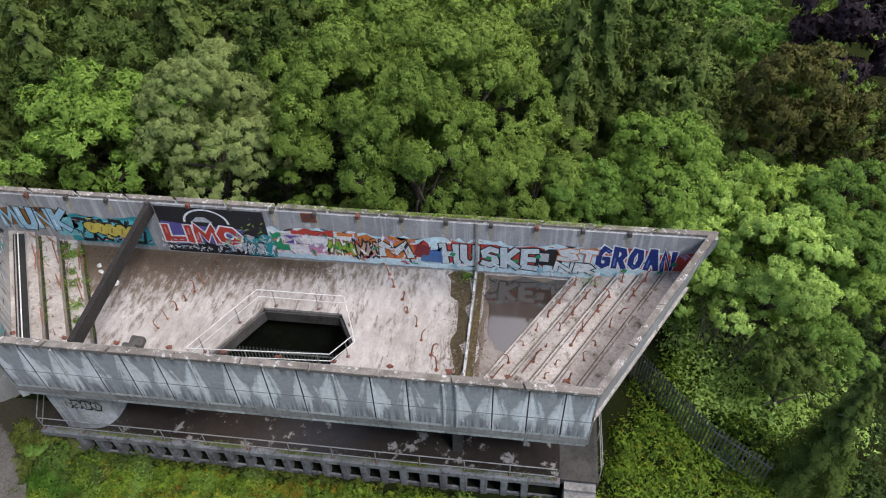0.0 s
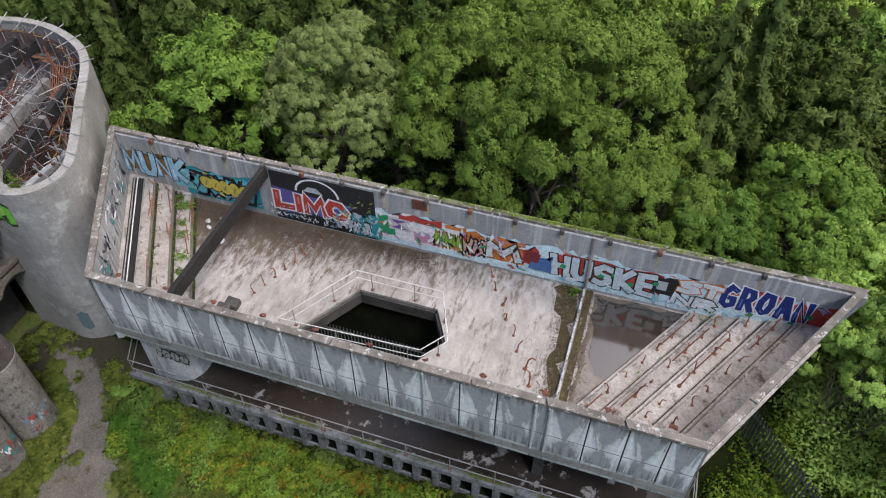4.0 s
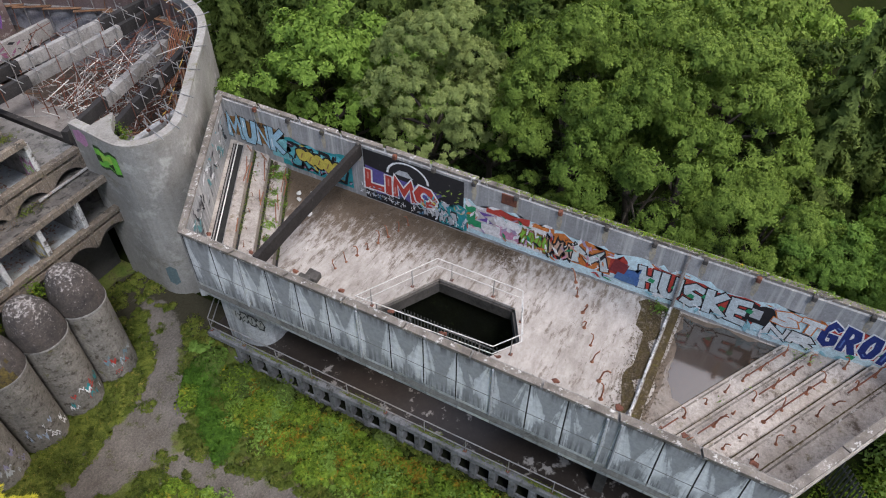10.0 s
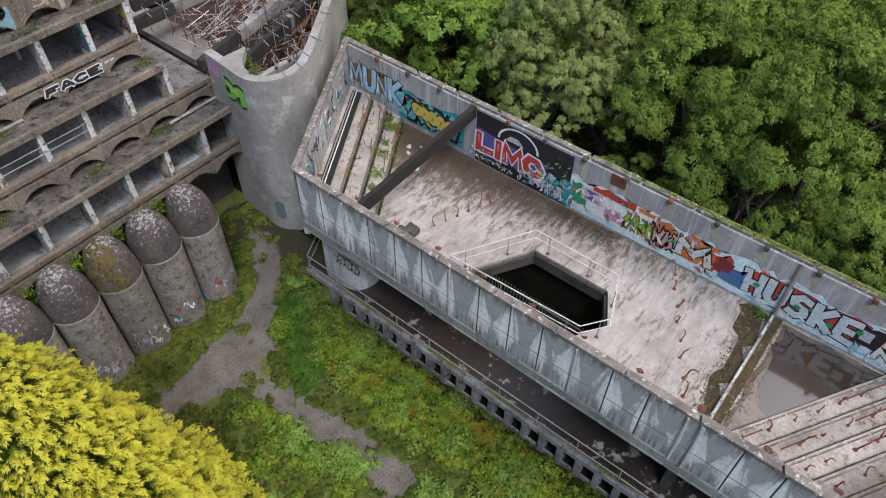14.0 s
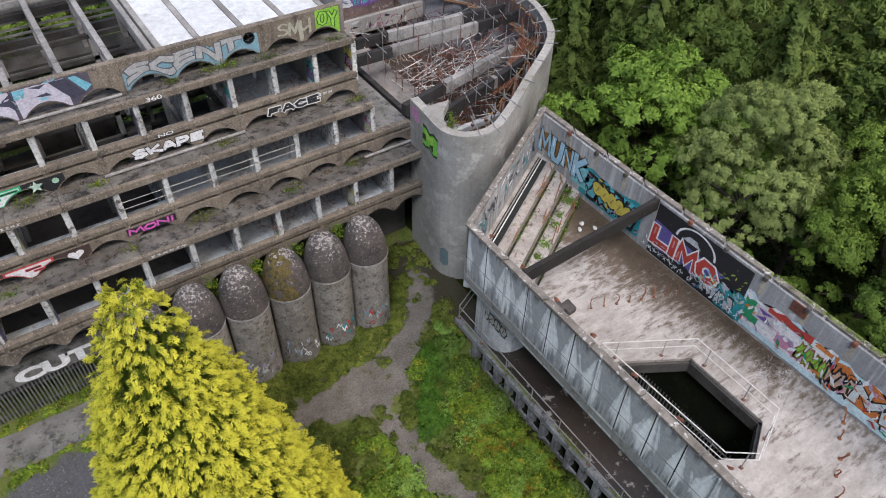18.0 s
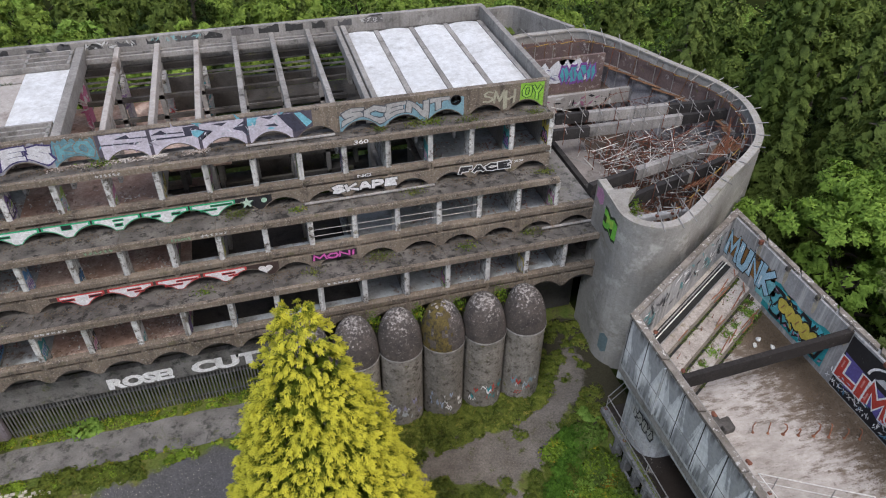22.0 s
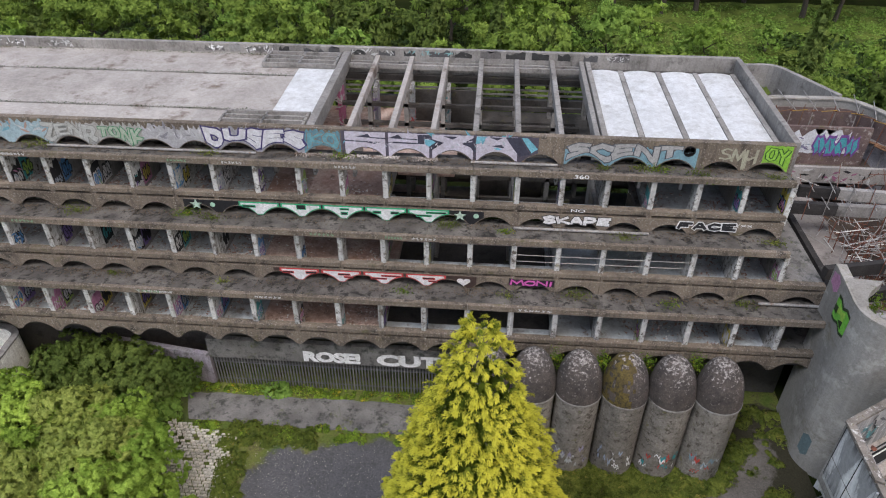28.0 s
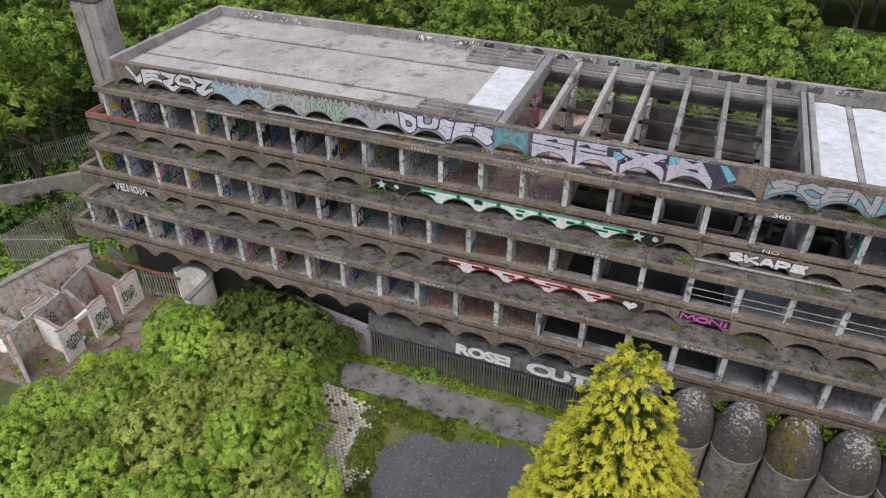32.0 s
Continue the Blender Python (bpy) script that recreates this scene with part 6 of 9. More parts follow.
def trunk_mesh(seed, h, r, spread, limbs=9):
    rng = random.Random(seed)
    bm = bmesh.new()
    pts = [Vector((0, 0, -0.6))]
    for k in range(1, 6):
        pts.append(Vector((rng.uniform(-0.15, 0.15) * k, rng.uniform(-0.15, 0.15) * k, h * k / 5)))
    for k in range(5):
        tube(bm, pts[k], pts[k + 1], r * (1 - 0.16 * k), 8, r * (1 - 0.16 * (k + 1)))
    for k in range(limbs):
        a = pts[2 + k % 3]
        t = rng.uniform(0, 2 * math.pi)
        e = a + Vector((math.cos(t) * spread, math.sin(t) * spread, rng.uniform(0.3, 0.7) * spread))
        m = a.lerp(e, 0.5) + Vector((0, 0, 0.25))
        tube(bm, a, m, r * 0.4, 6, r * 0.28)
        tube(bm, m, e, r * 0.28, 5, r * 0.1)
    me = bpy.data.meshes.new("trunk")
    bm.to_mesh(me)
    bm.free()
    me.materials.append(bark)
    return me


KINDS = {}


def kind_of_tree(key, label, seed, rx, rz, cz, blobs, per, leaf, material, shape="round", long=1.5, variants=2):
    near = [(crown_mesh(key + "_crown", seed + i * 17, rx, rz, blobs, per, leaf, material, shape, long), trunk_mesh(seed + i, cz - rz * 0.1, 0.22 + rx * 0.03, rx * 0.75)) for i in range(variants)]
    mid = [(crown_mesh(key + "_crown", seed + 3 + i * 17, rx, rz, blobs * 3 // 5, per // 2, leaf * 1.6, material, shape, long), near[0][1]) for i in range(2)]
    bare = trunk_mesh(seed + 9, cz - rz * 0.1, 0.22 + rx * 0.03, rx * 0.75, 3)
    far = [(crown_mesh(key + "_crown", seed + 7 + i * 17, rx, rz, blobs // 3, per // 3, leaf * 2.5, material, shape, long), bare) for i in range(2)]
    KINDS[key] = (label, cz, near, mid, far)


kind_of_tree("oak", "broad oak tree in full dark green leaf", 11, 4.6, 4.4, 7.5, 640, 66, 0.085, leaf_oak, variants=3)
kind_of_tree("willow", "pale grey-green willow tree with a domed crown", 31, 3.6, 4.6, 7.2, 900, 74, 0.056, leaf_willow, "dome", long=2.6, variants=1)
kind_of_tree("bright", "bright yellow-green tree in fresh leaf", 41, 4.2, 4.6, 6.0, 600, 62, 0.085, leaf_bright, variants=2)
kind_of_tree("fresh", "fresh green broadleaf tree", 51, 3.6, 3.6, 6.5, 560, 62, 0.078, leaf_fresh, variants=3)
kind_of_tree("dark", "dark green broadleaf tree in the wood", 61, 3.8, 4.2, 7.0, 520, 50, 0.1, leaf_dark, variants=2)
kind_of_tree("bronze", "tall tree with bronze-green foliage", 71, 3.6, 5.6, 8.0, 600, 56, 0.085, leaf_brown, variants=2)
kind_of_tree("bush", "fresh green leafy bush", 101, 3.6, 3.4, 5.6, 640, 50, 0.105, leaf_bush, "dome", variants=2)
kind_of_tree("shrub", "olive grey-green feathery shrub", 131, 3.6, 3.6, 5.6, 640, 36, 0.11, leaf_shrub, "dome", long=2.4, variants=1)
kind_of_tree("thicket", "dark green leafy shrub", 141, 3.6, 3.4, 5.6, 480, 30, 0.16, leaf_dark, "dome", variants=1)
kind_of_tree("lime", "bright lime-green feathery tree", 111, 3.4, 3.4, 4.6, 640, 66, 0.075, leaf_lime, variants=1)
kind_of_tree("purple", "dark purple copper beech", 81, 4.2, 4.6, 8.0, 460, 44, 0.13, leaf_purple, variants=1)


def weeping_conifer(key, seed, h, r, material, label, sprays=620):
    """A conifer with drooping sprays in tiers."""
    rng = np.random.default_rng(seed)
    nb, per = 130, sprays // 2
    t = ((np.arange(nb) + rng.uniform(0, 1, nb)) / nb) ** 0.75
    ang = np.arange(nb) * 2.4 + rng.normal(0, 0.3, nb)
    reach_ = r * (t ** 0.85) * rng.uniform(0.7, 1.08, nb) + 0.15
    out = np.stack([np.cos(ang), np.sin(ang), np.zeros(nb)], 1)
    side = np.stack([-np.sin(ang), np.cos(ang), np.zeros(nb)], 1)
    s = rng.uniform(0.2, 1.0, (nb, per))
    lift = h * (1 - t)[:, None] - (0.55 * s ** 2 - 0.12 * s ** 6) * reach_[:, None]
    hang = rng.uniform(0, 1, (nb, per)) ** 1.5 * (0.25 + 0.75 * t[:, None]) * 0.95
    wide = rng.normal(0, 0.13, (nb, per)) * reach_[:, None] * (1.1 - 0.6 * s)
    p = out[:, None] * (s * reach_[:, None])[:, :, None] + side[:, None] * wide[:, :, None] + np.array([0, 0, 1.0]) * (lift - hang)[:, :, None] + rng.normal(0, 0.04, (nb, per, 3))
    nrm = np.repeat(out[:, None] * 0.7 + np.array([0, 0, 0.5]), per, 1) - np.array([0, 0, 0.5]) * hang[:, :, None]
    soft = nrm.reshape(-1, 3) / np.linalg.norm(nrm.reshape(-1, 3), axis=1, keepdims=True)
    v, f = leaf_quads(p.reshape(-1, 3), soft, 0.075, rng, 3.0)
    near = [(raw_mesh(key + "_crown", v, f, material, np.repeat(soft, 3, axis=0)), trunk_mesh(seed, h * 0.8, 0.28, 0.8))]
    v, f = leaf_quads(p.reshape(-1, 3)[::2], soft[::2], 0.11, rng, 3.0)
    mid = [(raw_mesh(key + "_crown", v, f, material, np.repeat(soft[::2], 3, axis=0)), near[0][1])]
    v, f = leaf_quads(p.reshape(-1, 3)[::12], nrm.reshape(-1, 3)[::12], 0.27, rng, 2.2)
    KINDS[key] = (label, 0.0, near, mid, [(raw_mesh(key + "_crown", v, f, material), near[0][1])])


weeping_conifer("spruce", 91, 15.0, 3.4, leaf_conifer, "tall conifer with drooping sprays", 760)
tree_rng = random.Random(5)


def tree(key, x, y, scale=1.0, sz=None, z=None, group=""):
    label, cz, near, mid, far = KINDS[key]
    away = math.hypot(x, y)
    vs = far if away > 51 else mid if away > 33.5 else near
    crown, trunk = vs[tree_rng.randrange(len(vs))]
    t = thing("tree", label, "tree", group=group)
    s = scale * tree_rng.uniform(0.82, 0.92)
    sz = scale if sz is None else sz
    t.matrix_basis = pose(x, y, ground_height(x, y) - 0.1 if z is None else z, 0, 0, tree_rng.uniform(0, 360)) @ Matrix.Diagonal((s, s, s if sz is None else sz, 1))
    c = link("crown", crown, None, t)
    c.location.z = cz
    link("trunk", trunk, None, t)
    return t


placed = []


def grow(key, x, y, scale=1.0, sz=None, z=None):
    placed.append((x, y, 3.2 * scale))
    tree(key, x, y, scale, sz, z)


# the wood behind the teaching block
for key, x, y, s in (
    ("willow", 27.6, 14.9, 1.0), ("bright", 26.4, 21.0, 1.05), ("oak", 30.6, 8.6, 1.1), ("oak", 27.2, 4.2, 1.0), ("oak", 32.5, 2.4, 1.1), ("oak", 35.5, 9.0, 1.1),
    ("spruce", 35.5, -3.6, 1.05), ("spruce", 38.0, -5.6, 1.2), ("oak", 25.6, -1.2, 0.8), ("fresh", 25.2, -4.4, 0.8), ("bright", 27.6, -8.4, 0.95), ("lime", 23.6, -9.2, 0.75), ("lime", 22.2, -12.8, 1.0), ("lime", 26.2, -10.4, 0.9), ("fresh", 19.2, -14.6, 0.6), ("bright", 26.4, -13.6, 0.8), ("bright", 23.6, -16.4, 0.7), ("fresh", 24.0, 13.2, 0.5), ("oak", 23.9, 9.4, 0.5), ("oak", 24.2, 6.0, 0.5), ("fresh", 24.0, 2.0, 0.55), ("dark", 18.0, -13.0, 0.5),
    ("fresh", 24.6, -15.6, 0.95), ("bronze", 34.0, -15.4, 1.0), ("bronze", 32.0, -19.5, 0.95), ("purple", 42.5, -21.5, 1.2), ("dark", 34.0, -10.0, 0.9), ("dark", 40.0, -12.0, 1.0),
    ("oak", 38.0, 3.0, 1.1), ("fresh", 31.5, 20.0, 0.9), ("spruce", 37.0, 20.5, 1.2), ("spruce", 33.0, 27.5, 1.1), ("dark", 38.0, 14.0, 1.1), ("oak", 42.0, 8.0, 1.2),
    ("dark", 30.0, -12.6, 0.7), ("spruce", 14.5, -13.6, 0.62), ("dark", 24.0, -20.5, 0.9), ("dark", 29.5, -24.0, 1.0), ("fresh", 30.5, 13.0, 0.9), ("dark", 31.0, 25.0, 0.9),
    ("spruce", 36.5, 41.0, 1.15), ("dark", 35.0, 25.5, 1.0), ("dark", 40.5, 21.0, 1.0), ("spruce", 37.0, 31.5, 1.1), ("dark", 44.0, 17.0, 1.1), ("dark", 43.0, 26.0, 1.1), ("oak", 46.0, 2.0, 1.1), ("dark", 41.0, -3.0, 1.0), ("dark", 45.0, -9.0, 1.1), ("dark", 38.5, -9.5, 0.9), ("fresh", 29.6, 17.6, 0.8), ("spruce", 33.0, 45.5, 1.1), ("spruce", 31.0, 34.6, 1.05), ("spruce", 30.0, 31.0, 0.9), ("spruce", 34.5, 36.5, 1.1), ("dark", 30.6, 39.5, 0.8), ("spruce", 28.6, 40.5, 0.95), ("spruce", 34.0, 31.0, 1.1), ("spruce", 39.0, 34.0, 1.2), ("spruce", 40.0, 28.0, 1.2)):
    grow(key, x, y, s)
# the wood further off, on a loose grid, with a clearing
for i in range(-22, 11):
    for j in range(-7, 22):
        x, y = i * 6.4 + tree_rng.uniform(-2.2, 2.2), j * 6.4 + tree_rng.uniform(-2.2, 2.2)
        key = tree_rng.choice(("oak", "fresh", "dark", "oak", "fresh", "bright", "spruce", "oak"))
        s = tree_rng.uniform(0.75, 1.1)
        if x > 27 and y > 20 and key in ("fresh", "bright", "oak"):
            key = ("dark", "spruce", "dark")[(i + j) % 3]
        behind = y > 49 and x < 34
        left = x < -44 and y > 4
        right = x > 27 and -34 < y < 60 and x < 64
        if not (behind or left or right) or x < -70 or (x < -47 and y < 26) or y > 90 or x > 62 or y < -28:
            continue
        if 12 < x < 60 and 60 < y < 99:
            continue
        if any((x - a) ** 2 + (y - b) ** 2 < (r + (0.6 if right else 1.6)) ** 2 for a, b, r in placed):
            continue
        grow(key, x, y, s if not behind else s * 0.85)

for x, y, s in ((20, 66, 0.5), (27, 71, 0.6), (16, 74, 0.55), (35, 68, 0.5), (24, 82, 0.6), (42, 78, 0.65), (33, 88, 0.6), (18, 90, 0.6), (48, 70, 0.55), (29, 63, 0.45)):
    grow("fresh" if x % 2 else "bright", x, y, s, z=ground_height(x, y) - 2.0)

for i in range(1, 10):
    for j in range(2):
        x, y = -12 + i * 8.5 + tree_rng.uniform(-3, 3), 102 + j * 8 + tree_rng.uniform(-3, 3)
        grow(tree_rng.choice(("oak", "dark", "fresh", "oak")), x, y, tree_rng.uniform(1.1, 1.5))

# golden cypress in the yard
def golden_cypress(x, y, h, r):
    """A cone of feathery plumes, each arching out of the dark inside and nodding at its tip."""
    t = thing("golden_cypress", "golden-yellow cypress with feathery nodding sprays and two leading shoots", "tree", at=(x, y, 0))
    rng = np.random.default_rng(77)
    plumes, per = 5600, 60
    s = rng.uniform(0.0, 1.0, plumes) ** 0.6
    ang = rng.uniform(0, 2 * np.pi, plumes)
    ang = np.where((np.sin(ang) > 0.35) & (rng.random(plumes) < 0.6), -ang, ang)
    lump = np.array([1 + 0.1 * noise.noise(Vector((math.cos(a) * 2.4, math.sin(a) * 2.4, k * 8))) + 0.1 * noise.noise(Vector((math.cos(a) * 6, math.sin(a) * 6, k * 21))) for a, k in zip(ang, s)])
    depth = rng.uniform(0, 1, plumes) ** 2
    rad = r * (0.05 + 0.985 * s ** 0.8) * lump * (1 - 0.22 * depth)
    out = np.stack([np.cos(ang), np.sin(ang), np.zeros(plumes)], 1)
    base = out * rad[:, None] + np.array([0, 0, 1]) * (h * (1 - s))[:, None] + rng.normal(0, 0.06, (plumes, 3))
    shoot = rng.random(plumes) < 0.008
    lead = np.where(rng.random(plumes) < 0.5, -0.32, 0.3)
    base[shoot] = np.stack([lead[shoot] + rng.normal(0, 0.05, shoot.sum()), rng.normal(0, 0.05, shoot.sum()), h - 0.5 + rng.uniform(0, 0.45, shoot.sum())], 1)
    size = (0.24 + 0.26 * s) * rng.uniform(0.7, 1.3, plumes)
    head = out + np.array([0, 0, 1.0]) * rng.uniform(0.1, 0.75, (plumes, 1)) + rng.normal(0, 0.32, (plumes, 3))
    head /= np.linalg.norm(head, axis=1, keepdims=True)
    across = np.cross(head, np.array([0, 0, 1.0])) + rng.normal(0, 0.35, (plumes, 3))
    across /= np.linalg.norm(across, axis=1, keepdims=True)
    q = rng.uniform(0, 1, (plumes, per))
    wide = rng.uniform(-1, 1, (plumes, per)) * 0.24 * np.sin(np.pi * (0.12 + 0.82 * q))
    droop = -0.4 * q ** 2.2 - 0.28 * np.abs(wide)
    p = base[:, None] + size[:, None, None] * (head[:, None] * (q - 0.35)[:, :, None] + across[:, None] * wide[:, :, None] + np.array([0, 0, 1.0]) * droop[:, :, None]) + rng.normal(0, 0.016, (plumes, per, 3))
    face = np.cross(across, head)
    face *= np.sign(face[:, 2:3] + 0.3 * np.sum(face * out, axis=1, keepdims=True) + 1e-6)
    soft = face[:, None] * 0.6 + out[:, None] * (0.25 + 0.5 * q)[:, :, None] + np.array([0, 0, 0.25]) + rng.normal(0, 0.22, (plumes, per, 3))
    soft = (soft / np.linalg.norm(soft, axis=2, keepdims=True)).reshape(-1, 3)
    way = head[:, None] * 0.9 + across[:, None] * (np.sign(wide) * rng.uniform(0.1, 0.8, wide.shape))[:, :, None] - np.array([0, 0, 0.75]) * (q ** 1.5)[:, :, None] + rng.normal(0, 0.25, p.shape)
    way = (way / np.linalg.norm(way, axis=2, keepdims=True)).reshape(-1, 3)
    over = np.cross(soft, way)
    ln, p1 = rng.uniform(0.06, 0.12, len(way))[:, None], p.reshape(-1, 3)
    v = np.stack([p1 + over * 0.018, p1 - over * 0.018, p1 + way * ln], 1).reshape(-1, 3)
    f = np.arange(len(v)).reshape(-1, 3)
    k = 7000
    cs, ca = rng.uniform(0.02, 1, k) ** 0.6, rng.uniform(0, 2 * np.pi, k)
    co = np.stack([np.cos(ca), np.sin(ca), np.full(k, 0.4)], 1)
    cp = np.stack([np.cos(ca), np.sin(ca), np.zeros(k)], 1) * (r * cs ** 0.82 * rng.uniform(0.55, 0.84, k))[:, None] + np.array([0, 0, 1]) * (h * (1 - cs) - 0.3)[:, None]
    vi, fi = leaf_quads(cp, co, 0.24, rng, 1.6)
    # growth also falls with depth, so inner leaves are coloured greener and darker
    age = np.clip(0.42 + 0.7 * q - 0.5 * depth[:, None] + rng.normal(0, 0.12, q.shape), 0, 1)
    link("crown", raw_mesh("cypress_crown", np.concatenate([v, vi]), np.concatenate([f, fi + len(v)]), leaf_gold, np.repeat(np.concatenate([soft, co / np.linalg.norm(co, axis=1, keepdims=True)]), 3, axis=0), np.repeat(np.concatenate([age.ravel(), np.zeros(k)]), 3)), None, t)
    link("trunk", trunk_mesh(5, h * 0.8, 0.3, 0.8), None, t)


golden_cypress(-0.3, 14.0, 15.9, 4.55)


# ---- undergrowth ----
# tone darkened to carry the shade beneath trees; also serves the roof moss
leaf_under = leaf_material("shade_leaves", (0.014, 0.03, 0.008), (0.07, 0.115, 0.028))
def low_growth(name, label, category, seed, area, count, height, spread, leaf, material, per=60, long=1.6):
    """Weeds and shrubs over an area given as a test on (x, y)."""
    rng = np.random.default_rng(seed)
    x0, x1, y0, y1, test = area
    c = []
    while len(c) < count:
        x, y = rng.uniform(x0, x1), rng.uniform(y0, y1)
        if test(x, y):
            c.append((x, y, ground_height(x, y) + (0.1 if -14 < x < 15 and 3 < y < 27 else 0.0)))
    c = np.array(c)
    hh = height * rng.uniform(0.4, 1.2, count) * np.array([0.95 + 1.1 * noise.noise((x * 0.9, y * 0.9, seed)) for x, y, z in c])
    d = rng.normal(0, 1, (count, per, 3))
    d /= np.linalg.norm(d, axis=2, keepdims=True)
    d[:, :, 2] = np.abs(d[:, :, 2])
    p = c[:, None] + d * (hh[:, None, None] * np.array([spread, spread, 1.0])) * rng.uniform(0.5, 1, (count, per, 1))
    soft = (d + np.array([0, 0, 0.6])).reshape(-1, 3)
    soft /= np.linalg.norm(soft, axis=1, keepdims=True)
    v, f = leaf_quads(p.reshape(-1, 3), soft, leaf, rng, long)
    ob = link(name, raw_mesh(name, v, f, material, np.repeat(soft, 3, axis=0)), None)
    return tagged(ob, label, category, kind="stuff")


def bed(x, y):
    return x < 12.5 and y < 18.9 and not on_path(x, y) and x > 9.9 + 0.9 * noise.noise((x * 0.5, y * 0.5, 2)) + max(0, 8 - y) * 0.05


def nettles(x, y):
    return 15.0 + 0.3 * noise.noise((x, y, 4)) < y < 19.2 and 8.55 + 0.62 * (y - 15.3) * (y > 15.3) + 0.4 * noise.noise((x * 0.8, y * 0.8, 6)) < x < 10.0 + 0.75 * max(0, y - 15.2)


low_growth("weed_bed", "waist-high bed of green, yellow and orange weeds", "weeds", 1, (8.5, 13.0, -6.0, 18.5, lambda x, y: bed(x, y) and not nettles(x, y)), 1300, 0.5, 0.7, 0.09, leaf_weed, 90, 1.8)
low_growth("nettles", "deep green bed of nettles beside the path", "weeds", 15, (8.2, 12.6, 14.8, 19.2, nettles), 420, 0.34, 0.9, 0.085, leaf_nettle, 70, 1.6)
low_growth("yard_weeds", "green and yellow weeds between the path and the cypress", "weeds", 16, (3.6, 7.4, 10.0, 16.2, lambda x, y: not on_path(x, y) and noise.noise((x * 0.6, y * 0.6, 3)) > -0.15), 190, 0.36, 0.9, 0.085, leaf_weed, 80, 1.8)
low_growth("yard_grass", "rough grass and weeds in the yard", "grass", 2, (2.0, 13.0, 2.0, 24.0, lambda x, y: (not on_path(x, y) or noise.noise((x, y, 5)) > 0.45) and (not (x > 12.0 and y > 20.0) or noise.noise((x, y, 3)) > -0.1)), 4400, 0.14, 1.8, 0.055, leaf_grass, 38, 4.0)
low_growth("yard_weeds", "low green weeds on the yard", "weeds", 12, (3.5, 9.0, 4.0, 15.0, lambda x, y: noise.noise((x * 0.4, y * 0.4, 8)) > 0.18), 200, 0.35, 1.2, 0.08, leaf_fresh, 90, 1.6)
low_growth("turning_weeds", "orange and yellow turning weeds in the bed", "weeds", 14, (9.2, 12.6, -5.0, 16.5, lambda x, y: bed(x, y) and noise.noise((x * 0.7, y * 0.7, 9)) > -0.15), 560, 0.5, 0.5, 0.05, leaf_autumn, 46)
low_growth("bed_shrubs", "darker leafy shrubs in the weed bed", "shrub", 13, (9.8, 12.2, 0.0, 18.0, lambda x, y: noise.noise((x * 0.8, y * 0.8, 4)) > 0.25), 60, 0.75, 0.8, 0.085, leaf_fresh, 110)
low_growth("bed_shrubs", "bright green leafy clumps standing in the weed bed", "shrub", 17, (9.6, 12.6, -3.0, 17.0, lambda x, y: noise.noise((x * 0.9, y * 0.9, 21)) > 0.3), 90, 0.62, 0.75, 0.08, leaf_bright, 100)
# dark leaves stand for the shaded strip beside the deck
low_growth("bed_shrubs", "leafy shrubs against the deck, coloured dark for the shade there", "shrub", 18, (11.2, 12.7, 14.5, 19.0, lambda x, y: x > 11.3 + 0.15 * abs(y - 17)), 60, 0.7, 0.8, 0.09, leaf_dark, 110)
low_growth("bed_shrubs", "dark leafy shrubs in the weed bed", "shrub", 19, (9.8, 12.6, -2.0, 11.0, lambda x, y: noise.noise((x * 0.6, y * 0.6, 31)) > 0.38), 40, 0.7, 0.8, 0.085, leaf_dark, 110)
low_growth("corner_grass", "dark rough grass in the corner by the curved wall", "grass", 33, (10.4, 15.2, 18.4, 26.0, lambda x, y: not on_path(x, y) and x < 13.0 + 0.28 * (y - 18) and noise.noise((x * 0.8, y * 0.8, 12)) > 0.0), 300, 0.2, 1.5, 0.055, leaf_grass, 50, 3.0)
low_growth("drum_grass", "grass tufts at the foot of the drums", "grass", 3, (-1.0, 11.4, 19.6, 21.9, lambda x, y: not on_path(x, y)), 420, 0.2, 1.3, 0.055, leaf_grass, 60, 4.0)
low_growth("undergrowth", "dense undergrowth of the wood edge, coloured dark for shade", "undergrowth", 4, (13, 34, -26, 44, lambda x, y: (x > 22.3 and not (y > 22 and x < 28.2)) or y < -10.2 - (x - 13) * 0.1), 1100, 1.0, 1.3, 0.13, leaf_under, 110)
low_growth("far_undergrowth", "undergrowth coloured dark as the shade beneath the far trees", "undergrowth", 44, (-84, 52, -30, 94, lambda x, y: (y > 45 and not (12 < x < 60 and y > 60)) or x < -42 or x > 34), 2600, 1.5, 1.6, 0.4, leaf_under, 30)
low_growth("meadow_grass", "long rough meadow grass with low scrub", "grass", 45, (11, 62, 59, 106, lambda x, y: noise.noise((x * 0.15, y * 0.15, 2)) > -0.4), 3600, 0.7, 1.5, 0.2, leaf_fresh, 18)
low_growth("brambles", "green brambles and yellowing shrubs at the block's foot", "undergrowth", 6, (9, 22, -16, -3.8, lambda x, y: y < -4.6 - max(0, x - 13.4) * 0.62), 460, 0.8, 1.2, 0.095, leaf_weed, 150)
low_growth("apron_weeds", "green weeds along the fence and apron", "weeds", 7, (-15.5, 1.5, 22.3, 25.6, lambda x, y: y > 25.0 or y < 23.2 and noise.noise((x, y, 1)) > 0), 300, 0.2, 1.3, 0.06, leaf_weed, 60)
low_growth("yard_shrubs", "tall fresh green shrubs beside the block", "shrub", 8, (-23.5, -15.6, 21.8, 27.0, lambda x, y: y > 22.5 + 0.25 * (-15.6 - x) * 0 ), 150, 1.3, 0.75, 0.15, leaf_fresh, 160)
